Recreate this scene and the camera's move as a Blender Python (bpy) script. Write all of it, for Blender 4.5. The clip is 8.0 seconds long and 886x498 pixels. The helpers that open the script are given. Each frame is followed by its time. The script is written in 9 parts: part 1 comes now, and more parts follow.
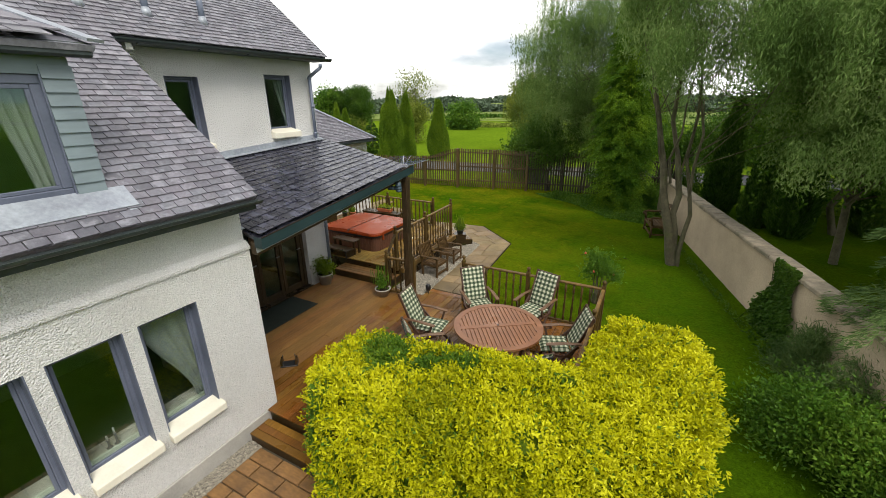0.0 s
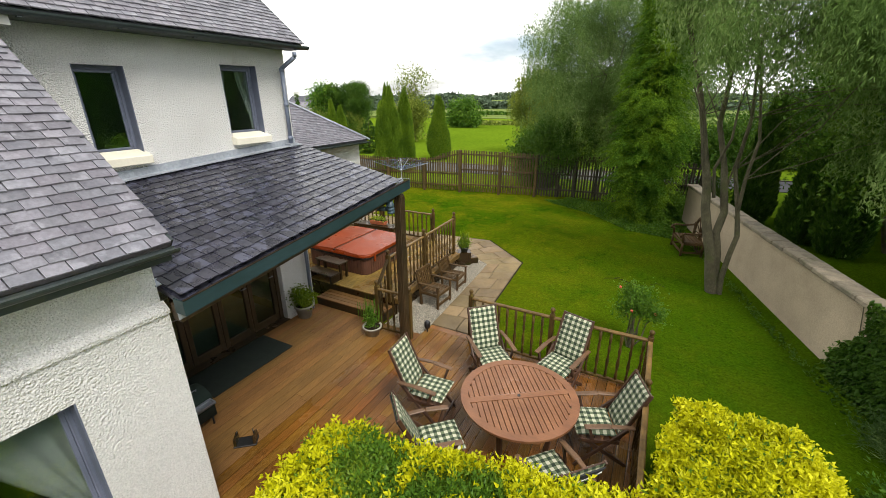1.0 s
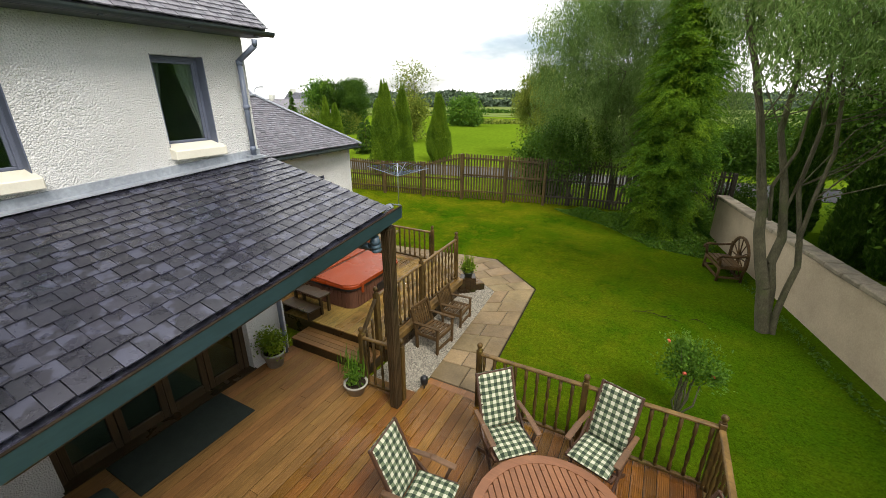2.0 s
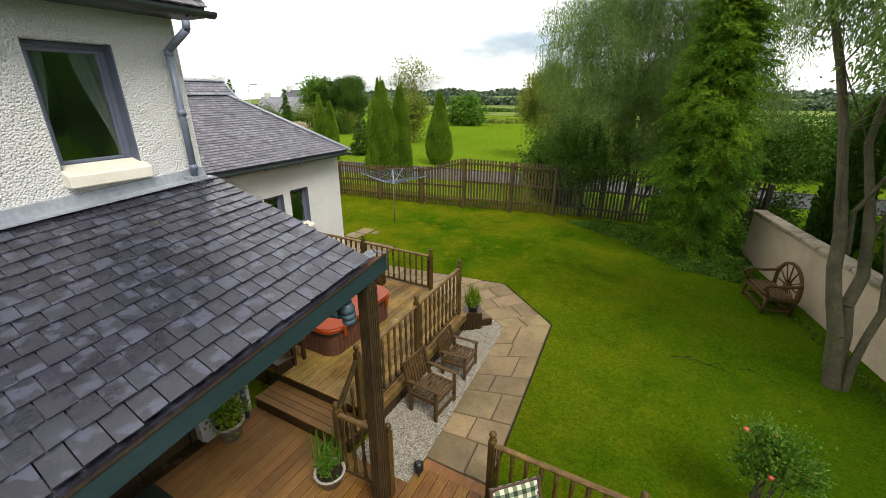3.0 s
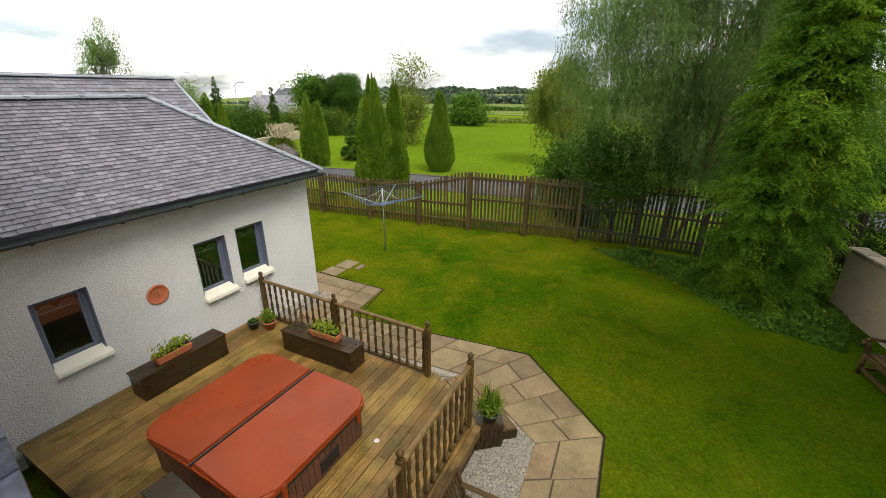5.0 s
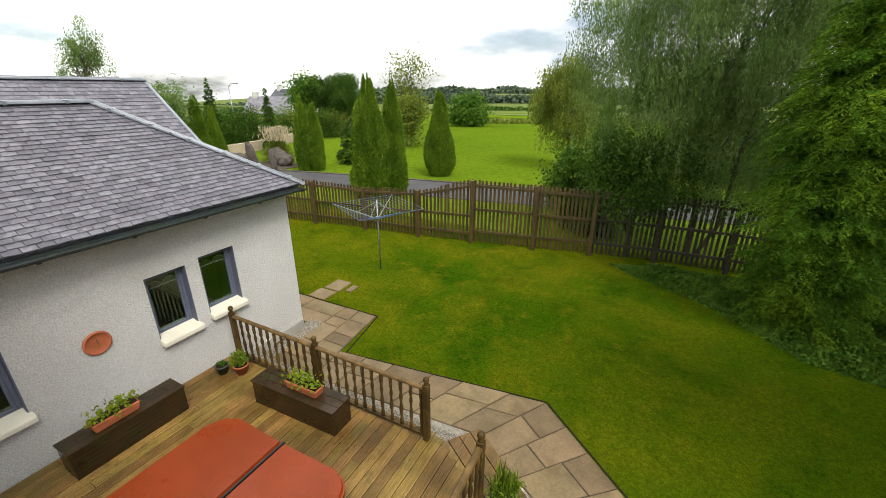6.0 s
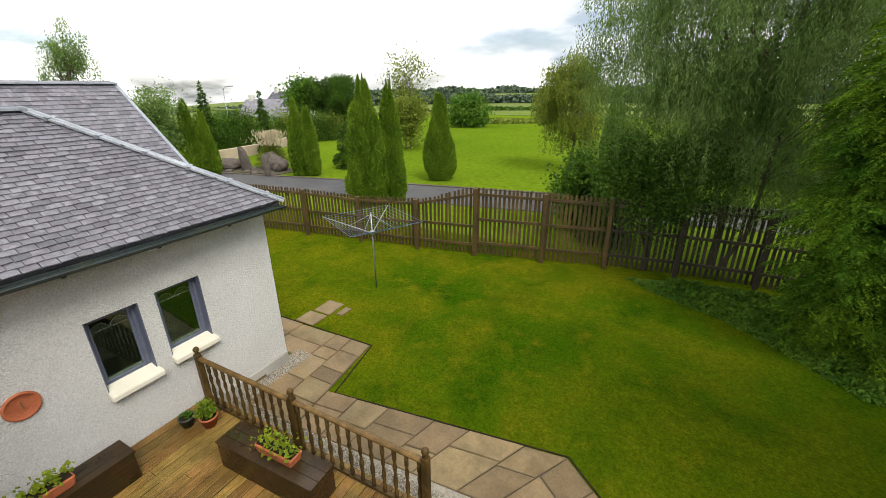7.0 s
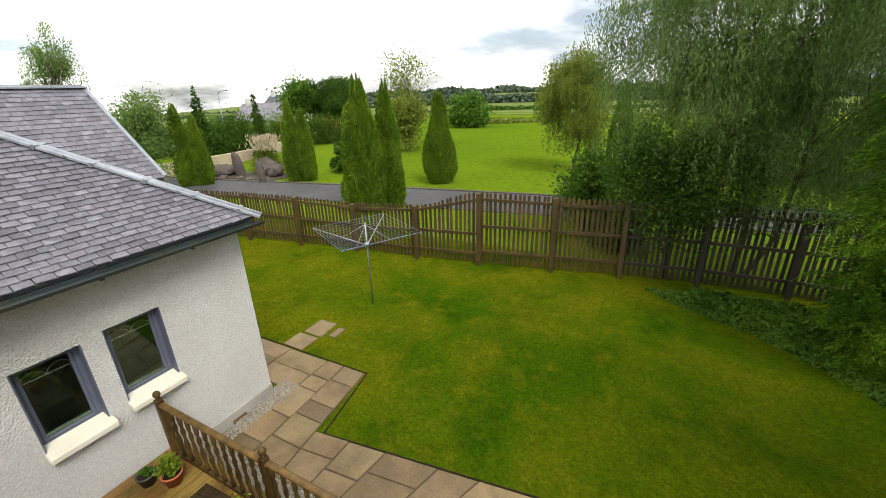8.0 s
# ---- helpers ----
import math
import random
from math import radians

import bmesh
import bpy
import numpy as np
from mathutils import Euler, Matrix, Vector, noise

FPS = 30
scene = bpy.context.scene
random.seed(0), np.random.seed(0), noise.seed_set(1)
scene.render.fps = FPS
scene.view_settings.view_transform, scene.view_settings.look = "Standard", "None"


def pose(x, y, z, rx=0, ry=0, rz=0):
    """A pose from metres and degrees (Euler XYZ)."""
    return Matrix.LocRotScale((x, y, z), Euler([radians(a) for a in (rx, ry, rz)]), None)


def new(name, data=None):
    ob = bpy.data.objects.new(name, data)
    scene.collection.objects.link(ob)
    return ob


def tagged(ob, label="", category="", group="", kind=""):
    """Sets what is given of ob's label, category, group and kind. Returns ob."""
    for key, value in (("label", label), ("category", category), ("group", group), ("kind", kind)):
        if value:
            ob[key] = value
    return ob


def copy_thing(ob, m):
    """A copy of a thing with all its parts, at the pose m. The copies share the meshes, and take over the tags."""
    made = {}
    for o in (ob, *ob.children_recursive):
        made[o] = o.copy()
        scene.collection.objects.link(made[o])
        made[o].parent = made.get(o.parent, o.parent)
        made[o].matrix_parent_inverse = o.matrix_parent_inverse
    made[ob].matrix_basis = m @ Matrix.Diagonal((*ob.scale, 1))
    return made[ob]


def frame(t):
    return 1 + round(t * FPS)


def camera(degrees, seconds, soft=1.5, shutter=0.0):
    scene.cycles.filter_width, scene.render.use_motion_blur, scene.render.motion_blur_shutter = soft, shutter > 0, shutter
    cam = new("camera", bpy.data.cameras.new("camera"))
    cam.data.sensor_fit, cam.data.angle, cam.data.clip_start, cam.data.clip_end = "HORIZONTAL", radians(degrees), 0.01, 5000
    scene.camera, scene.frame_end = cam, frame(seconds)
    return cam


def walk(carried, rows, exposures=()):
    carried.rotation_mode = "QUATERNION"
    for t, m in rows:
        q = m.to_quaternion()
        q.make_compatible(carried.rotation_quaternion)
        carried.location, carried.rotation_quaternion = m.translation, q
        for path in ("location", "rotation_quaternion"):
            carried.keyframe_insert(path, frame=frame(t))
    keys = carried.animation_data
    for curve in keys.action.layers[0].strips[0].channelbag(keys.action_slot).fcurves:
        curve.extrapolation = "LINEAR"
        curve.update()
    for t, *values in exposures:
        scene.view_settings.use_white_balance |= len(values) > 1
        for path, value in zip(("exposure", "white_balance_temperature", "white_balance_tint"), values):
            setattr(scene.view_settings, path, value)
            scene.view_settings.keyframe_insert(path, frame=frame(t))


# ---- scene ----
# ---- camera and walk ----
cam = camera(94.9, 8.0, soft=0.5)
EXPO = 0.64
# seconds, place, turn (Euler degrees)
PATH = [
    (0.0, 0.000, 0.000, 4.340, 69.69, 0.47, 27.98),
    (0.5, -0.460, 0.784, 4.340, 69.47, 0.34, 27.98),
    (1.0, -0.891, 1.542, 4.355, 69.27, 0.19, 27.98),
    (1.5, -1.302, 2.280, 4.377, 69.10, 0.04, 28.00),
    (2.0, -1.699, 3.003, 4.400, 68.94, -0.10, 28.01),
    (2.5, -2.085, 3.710, 4.421, 68.81, -0.24, 28.03),
    (3.0, -2.461, 4.400, 4.439, 68.70, -0.35, 28.05),
    (3.5, -2.827, 5.070, 4.453, 68.60, -0.43, 28.07),
    (4.0, -3.180, 5.717, 4.466, 68.53, -0.47, 28.08),
    (4.5, -3.519, 6.336, 4.477, 68.48, -0.46, 28.09),
    (5.0, -3.839, 6.922, 4.487, 68.44, -0.40, 28.09),
    (5.5, -4.139, 7.473, 4.497, 68.43, -0.28, 28.09),
    (6.0, -4.415, 7.984, 4.506, 68.43, -0.08, 28.08),
    (6.5, -4.666, 8.455, 4.510, 68.45, 0.20, 28.05),
    (7.0, -4.894, 8.887, 4.505, 68.48, 0.57, 28.02),
    (7.5, -5.099, 9.282, 4.482, 68.53, 1.04, 27.97),
    (8.0, -5.286, 9.647, 4.430, 68.59, 1.62, 27.91),
]
walk(cam, [(t, pose(x, y, z, rx, ry, rz)) for t, x, y, z, rx, ry, rz in PATH],
     exposures=[(0.0, EXPO - 0.07), (0.5, EXPO + 0.11), (1.5, EXPO + 0.18), (3.0, EXPO + 0.07), (4.0, EXPO), (6.5, EXPO + 0.05), (8.0, EXPO + 0.06)])

# ---- world, sun ----
SUN_EL, SUN_ROT = radians(52), radians(122)
world = bpy.data.worlds.new("sky")
scene.world = world
world.use_nodes = True
wn, wl = world.node_tree.nodes, world.node_tree.links
wn.clear()
w_out = wn.new("ShaderNodeOutputWorld")
w_bg = wn.new("ShaderNodeBackground")
w_sky = wn.new("ShaderNodeTexSky")
w_sky.sky_type = "NISHITA"
w_sky.sun_disc = False
w_sky.sun_elevation, w_sky.sun_rotation = SUN_EL, SUN_ROT
w_sky.air_density, w_sky.dust_density = 1.0, 2.0
w_tc = wn.new("ShaderNodeTexCoord")
w_map = wn.new("ShaderNodeMapping")
w_map.inputs["Scale"].default_value = (1.0, 1.0, 3.2)
w_map.inputs["Location"].default_value = (0.35, 0.1, 0.0)
w_noise = wn.new("ShaderNodeTexNoise")
w_noise.inputs["Scale"].default_value = 2.3
w_noise.inputs["Detail"].default_value = 7.0
w_noise.inputs["Roughness"].default_value = 0.55
w_cover = wn.new("ShaderNodeValToRGB")
w_cover.color_ramp.elements[0].position, w_cover.color_ramp.elements[0].color = 0.33, (0, 0, 0, 1)
w_cover.color_ramp.elements[1].position, w_cover.color_ramp.elements[1].color = 0.47, (1, 1, 1, 1)
w_noise2 = wn.new("ShaderNodeTexNoise")
w_noise2.inputs["Scale"].default_value = 3.1
w_noise2.inputs["Detail"].default_value = 6.0
w_grey = wn.new("ShaderNodeValToRGB")
w_grey.color_ramp.elements[0].position, w_grey.color_ramp.elements[0].color = 0.36, (3.9, 4.4, 5.0, 1)
w_grey.color_ramp.elements[1].position, w_grey.color_ramp.elements[1].color = 0.55, (10.8, 10.7, 10.4, 1)
w_mix = wn.new("ShaderNodeMix")
w_mix.data_type = "RGBA"
wl.new(w_tc.outputs["Generated"], w_map.inputs["Vector"])
wl.new(w_map.outputs["Vector"], w_noise.inputs["Vector"])
wl.new(w_map.outputs["Vector"], w_noise2.inputs["Vector"])
w_sep = wn.new("ShaderNodeSeparateXYZ")
wl.new(w_tc.outputs["Generated"], w_sep.inputs[0])
w_east = wn.new("ShaderNodeMapRange")
w_east.inputs["From Min"].default_value, w_east.inputs["From Max"].default_value = -0.6, -0.1
w_east.inputs["To Min"].default_value, w_east.inputs["To Max"].default_value = 0.18, -0.04
wl.new(w_sep.outputs["X"], w_east.inputs["Value"])


def sky_spot(centre, radius, amount):
    """A soft lens-shaped region of the sky, strongest at its centre."""
    far = wn.new("ShaderNodeVectorMath")
    far.operation = "DISTANCE"
    far.inputs[1].default_value = centre
    wl.new(w_map.outputs["Vector"], far.inputs[0])
    mr = wn.new("ShaderNodeMapRange")
    mr.inputs["From Min"].default_value, mr.inputs["From Max"].default_value = radius * 0.3, radius
    mr.inputs["To Min"].default_value, mr.inputs["To Max"].default_value = amount, 0.0
    wl.new(far.outputs["Value"], mr.inputs["Value"])
    return mr.outputs["Result"]


def sky_add(a, b):
    m = wn.new("ShaderNodeMath")
    wl.new(a, m.inputs[0])
    wl.new(b, m.inputs[1])
    return m.outputs[0]


# one grey-blue cloud to the north, two thin blue gaps to the west
w_cloud = sky_add(w_noise2.outputs["Fac"], sky_spot((0.09, 1.058, 0.38), 0.26, -0.15))
w_gap = sky_add(sky_spot((-0.518, 0.584, 0.36), 0.15, -0.10), sky_spot((-0.592, 0.43, 0.26), 0.13, -0.10))
w_sum = wn.new("ShaderNodeMath")
wl.new(w_cloud, w_sum.inputs[0])
wl.new(w_east.outputs["Result"], w_sum.inputs[1])
wl.new(w_sum.outputs[0], w_grey.inputs["Fac"])
wl.new(sky_add(w_noise.outputs["Fac"], w_gap), w_cover.inputs["Fac"])
wl.new(w_cover.outputs["Color"], w_mix.inputs["Factor"])
wl.new(w_sky.outputs["Color"], w_mix.inputs[6])
wl.new(w_grey.outputs["Color"], w_mix.inputs[7])
wl.new(w_mix.outputs[2], w_bg.inputs["Color"])
w_bg.inputs["Strength"].default_value = 0.10
wl.new(w_bg.outputs["Background"], w_out.inputs["Surface"])

sun_data = bpy.data.lights.new("sun", "SUN")
sun_data.energy, sun_data.angle, sun_data.color = 2.0, radians(26), (1.0, 0.95, 0.87)
sun = new("sun", sun_data)
sun.matrix_world = pose(0, 0, 30, 90 - 52, 0, 180 - 122)

# ---- materials ----


def rgb(c):
    return (c[0], c[1], c[2], 1.0)


def node(tree, kind, **values):
    n = tree.nodes.new(kind)
    for key, value in values.items():
        n.inputs[key].default_value = value
    return n


def piece_random(tree):
    """A number that differs from piece to piece, for objects of their own and for joined ones."""
    info, geo = tree.nodes.new("ShaderNodeObjectInfo"), tree.nodes.new("ShaderNodeNewGeometry")
    add, fract = tree.nodes.new("ShaderNodeMath"), tree.nodes.new("ShaderNodeMath")
    add.operation, fract.operation = "ADD", "FRACT"
    tree.links.new(info.outputs["Random"], add.inputs[0])
    tree.links.new(geo.outputs["Random Per Island"], add.inputs[1])
    tree.links.new(add.outputs[0], fract.inputs[0])
    return fract.outputs[0]


def surface(name, base, second=None, rough=0.6, metal=0.0, coarse=1.5, fine=40.0, stretch=(1, 1, 1), var=0.35, bump=0.25,
            depth=0.01, piece=0.0, wet=0.0, wetscale=1.3, spec=0.5, tint=None, stain_sheen=None, pebble=0.0,
            stain_sheen_scale=2.2, stain_sheen_from=0.55, stain_sheen_most=0.7, shift=0.0, stain_sheen_detail=6.0, stain_sheen_width=0.15):
    """A surface with grain and stains at two scales, laid in the world's metres."""
    m = bpy.data.materials.new(name)
    m.use_nodes = True
    t = m.node_tree
    link = t.links.new
    b = t.nodes["Principled BSDF"]
    b.inputs["Metallic"].default_value = metal
    b.inputs["Specular IOR Level"].default_value = spec
    geo = t.nodes.new("ShaderNodeNewGeometry")
    mp = node(t, "ShaderNodeMapping", Scale=stretch)
    place = geo.outputs["Position"]
    if shift:
        # stains break off at the joints
        sh = t.nodes.new("ShaderNodeVectorMath")
        sh.operation = "MULTIPLY_ADD"
        sh.inputs[1].default_value = (shift, shift * 1.7, shift * 0.6)
        cm = t.nodes.new("ShaderNodeCombineXYZ")
        pr0 = piece_random(t)
        for axis in range(3):
            link(pr0, cm.inputs[axis])
        link(cm.outputs[0], sh.inputs[0])
        link(geo.outputs["Position"], sh.inputs[2])
        place = sh.outputs[0]
    link(place, mp.inputs["Vector"])
    n1 = node(t, "ShaderNodeTexNoise", Scale=coarse, Detail=5.0, Roughness=0.6)
    n2 = node(t, "ShaderNodeTexNoise", Scale=fine, Detail=4.0, Roughness=0.65)
    link(place, n1.inputs["Vector"])
    link(mp.outputs["Vector"], n2.inputs["Vector"])
    second = second or tuple(v * 0.6 for v in base)
    mix = t.nodes.new("ShaderNodeMix")
    mix.data_type = "RGBA"
    mix.inputs[6].default_value, mix.inputs[7].default_value = rgb(base), rgb(second)
    ramp = node(t, "ShaderNodeMapRange")
    ramp.inputs["From Min"].default_value, ramp.inputs["From Max"].default_value = 0.35, 0.68
    link(n1.outputs["Fac"], ramp.inputs["Value"])
    link(ramp.outputs["Result"], mix.inputs["Factor"])
    hsv = node(t, "ShaderNodeHueSaturation")
    link(mix.outputs[2], hsv.inputs["Color"])
    fin = node(t, "ShaderNodeMapRange")
    fin.inputs["From Min"].default_value, fin.inputs["From Max"].default_value = 0.25, 0.75
    fin.inputs["To Min"].default_value, fin.inputs["To Max"].default_value = 1 - var, 1 + var
    link(n2.outputs["Fac"], fin.inputs["Value"])
    value = fin.outputs["Result"]
    if piece:
        r = piece_random(t)
        pr = node(t, "ShaderNodeMapRange")
        pr.inputs["To Min"].default_value, pr.inputs["To Max"].default_value = 1 - piece, 1 + piece
        link(r, pr.inputs["Value"])
        mul = t.nodes.new("ShaderNodeMath")
        mul.operation = "MULTIPLY"
        link(value, mul.inputs[0])
        link(pr.outputs["Result"], mul.inputs[1])
        value = mul.outputs[0]
        if tint:
            tr = node(t, "ShaderNodeMapRange")
            tr.inputs["To Min"].default_value, tr.inputs["To Max"].default_value = 0.5 - tint, 0.5 + tint
            s2 = t.nodes.new("ShaderNodeMath")
            s2.operation = "MULTIPLY"
            s2.inputs[1].default_value = 7.31
            f2 = t.nodes.new("ShaderNodeMath")
            f2.operation = "FRACT"
            link(r, s2.inputs[0])
            link(s2.outputs[0], f2.inputs[0])
            link(f2.outputs[0], tr.inputs["Value"])
            link(tr.outputs["Result"], hsv.inputs["Hue"])
    link(value, hsv.inputs["Value"])
    colour = hsv.outputs["Color"]
    if stain_sheen:
        n4 = node(t, "ShaderNodeTexNoise", Scale=stain_sheen_scale, Detail=stain_sheen_detail, Roughness=0.62)
        link(place, n4.inputs["Vector"])
        mr = node(t, "ShaderNodeMapRange")
        mr.inputs["From Min"].default_value, mr.inputs["From Max"].default_value = stain_sheen_from, stain_sheen_from + stain_sheen_width
        mr.inputs["To Max"].default_value = stain_sheen_most
        link(n4.outputs["Fac"], mr.inputs["Value"])
        mm = t.nodes.new("ShaderNodeMix")
        mm.data_type = "RGBA"
        mm.inputs[7].default_value = rgb(stain_sheen)
        link(mr.outputs["Result"], mm.inputs["Factor"])
        link(colour, mm.inputs[6])
        colour = mm.outputs[2]
    link(colour, b.inputs["Base Color"])
    b.inputs["Roughness"].default_value = rough
    if wet:
        n3 = node(t, "ShaderNodeTexNoise", Scale=wetscale, Detail=4.0, Roughness=0.6)
        link(place, n3.inputs["Vector"])
        wr = node(t, "ShaderNodeMapRange")
        wr.inputs["From Min"].default_value, wr.inputs["From Max"].default_value = 0.42, 0.6
        wr.inputs["To Min"].default_value, wr.inputs["To Max"].default_value = rough, max(rough - wet, 0.06)
        link(n3.outputs["Fac"], wr.inputs["Value"])
        link(wr.outputs["Result"], b.inputs["Roughness"])
    if bump:
        bn = node(t, "ShaderNodeBump", Strength=bump, Distance=depth)
        height = n2.outputs["Fac"]
        if pebble:
            vo = node(t, "ShaderNodeTexVoronoi", Scale=pebble)
            link(geo.outputs["Position"], vo.inputs["Vector"])
            ad = t.nodes.new("ShaderNodeMath")
            ad.operation = "MULTIPLY_ADD"
            ad.inputs[1].default_value = -1.2
            link(vo.outputs["Distance"], ad.inputs[0])
            link(n2.outputs["Fac"], ad.inputs[2])
            height = ad.outputs[0]
        link(height, bn.inputs["Height"])
        link(bn.outputs["Normal"], b.inputs["Normal"])
    return m


def leafy(name, a, b_, c, rough=0.5, through_light=0.35, coarse=0.9):
    """Leaves: three greens picked leaf by leaf and by larger patches, some light passing through."""
    m = bpy.data.materials.new(name)
    m.use_nodes = True
    t = m.node_tree
    link = t.links.new
    b = t.nodes["Principled BSDF"]
    geo = t.nodes.new("ShaderNodeNewGeometry")
    n1 = node(t, "ShaderNodeTexNoise", Scale=coarse, Detail=3.0)
    link(geo.outputs["Position"], n1.inputs["Vector"])
    add = t.nodes.new("ShaderNodeMath")
    add.operation = "MULTIPLY_ADD"
    add.inputs[1].default_value = 0.55
    link(geo.outputs["Random Per Island"], add.inputs[0])
    sub = t.nodes.new("ShaderNodeMath")
    sub.operation = "MULTIPLY_ADD"
    sub.inputs[1].default_value, sub.inputs[2].default_value = 1.5, -0.53
    link(n1.outputs["Fac"], sub.inputs[0])
    link(sub.outputs[0], add.inputs[2])
    ramp = t.nodes.new("ShaderNodeValToRGB")
    e = ramp.color_ramp.elements
    e[0].position, e[0].color = 0.1, rgb(a)
    e[1].position, e[1].color = 0.95, rgb(c)
    mid = e.new(0.5)
    mid.color = rgb(b_)
    link(add.outputs[0], ramp.inputs["Fac"])
    link(ramp.outputs["Color"], b.inputs["Base Color"])
    b.inputs["Roughness"].default_value = rough
    b.inputs["Specular IOR Level"].default_value = 0.12
    tl = t.nodes.new("ShaderNodeBsdfTranslucent")
    link(ramp.outputs["Color"], tl.inputs["Color"])
    mx = t.nodes.new("ShaderNodeMixShader")
    mx.inputs["Fac"].default_value = through_light
    link(b.outputs["BSDF"], mx.inputs[1])
    link(tl.outputs["BSDF"], mx.inputs[2])
    link(mx.outputs["Shader"], t.nodes["Material Output"].inputs["Surface"])
    return m


def glass_material():
    m = bpy.data.materials.new("window_glass")
    m.use_nodes = True
    t = m.node_tree
    t.nodes.remove(t.nodes["Principled BSDF"])
    clear, gloss = t.nodes.new("ShaderNodeBsdfTransparent"), t.nodes.new("ShaderNodeBsdfGlossy")
    clear.inputs["Color"].default_value = (0.75, 0.8, 0.78, 1)
    gloss.inputs["Roughness"].default_value = 0.02
    gloss.inputs["Color"].default_value = (0.72, 0.95, 0.78, 1)
    facing = node(t, "ShaderNodeLayerWeight", Blend=0.35)
    much = node(t, "ShaderNodeMapRange")
    much.inputs["To Min"].default_value, much.inputs["To Max"].default_value = 0.09, 0.25
    t.links.new(facing.outputs["Facing"], much.inputs["Value"])
    mx = t.nodes.new("ShaderNodeMixShader")
    t.links.new(much.outputs["Result"], mx.inputs["Fac"])
    t.links.new(clear.outputs[0], mx.inputs[1])
    t.links.new(gloss.outputs[0], mx.inputs[2])
    t.links.new(mx.outputs[0], t.nodes["Material Output"].inputs["Surface"])
    return m


def gingham_material():
    """Woven check in white and bottle green, squares of about 4 cm, in the cushion's own axes."""
    m = bpy.data.materials.new("gingham_cloth")
    m.use_nodes = True
    t = m.node_tree
    link = t.links.new
    b = t.nodes["Principled BSDF"]
    tc = t.nodes.new("ShaderNodeTexCoord")
    sep = t.nodes.new("ShaderNodeSeparateXYZ")
    link(tc.outputs["UV"], sep.inputs[0])
    stripes = []
    for axis in (0, 1):
        mul = t.nodes.new("ShaderNodeMath")
        mul.operation = "MULTIPLY"
        mul.inputs[1].default_value = 1 / 0.086
        fr = t.nodes.new("ShaderNodeMath")
        fr.operation = "FRACT"
        gt = t.nodes.new("ShaderNodeMath")
        gt.operation = "GREATER_THAN"
        gt.inputs[1].default_value = 0.5
        link(sep.outputs[axis], mul.inputs[0])
        link(mul.outputs[0], fr.inputs[0])
        link(fr.outputs[0], gt.inputs[0])
        stripes.append(gt.outputs[0])
    av = t.nodes.new("ShaderNodeMath")
    av.operation = "ADD"
    link(stripes[0], av.inputs[0])
    link(stripes[1], av.inputs[1])
    half = t.nodes.new("ShaderNodeMath")
    half.operation = "MULTIPLY"
    half.inputs[1].default_value = 0.5
    link(av.outputs[0], half.inputs[0])
    ramp = t.nodes.new("ShaderNodeValToRGB")
    ramp.color_ramp.interpolation = "CONSTANT"
    e = ramp.color_ramp.elements
    e[0].position, e[0].color = 0.0, (0.53, 0.52, 0.39, 1)
    e[1].position, e[1].color = 0.75, (0.018, 0.034, 0.018, 1)
    mid = e.new(0.3)
    mid.color = (0.135, 0.165, 0.095, 1)
    link(half.outputs[0], ramp.inputs["Fac"])
    link(ramp.outputs["Color"], b.inputs["Base Color"])
    b.inputs["Roughness"].default_value = 0.9
    geo = t.nodes.new("ShaderNodeNewGeometry")
    n = node(t, "ShaderNodeTexNoise", Scale=14.0, Detail=3.0)
    link(geo.outputs["Position"], n.inputs["Vector"])
    bn = node(t, "ShaderNodeBump", Strength=0.5, Distance=0.02)
    link(n.outputs["Fac"], bn.inputs["Height"])
    link(bn.outputs["Normal"], b.inputs["Normal"])
    return m


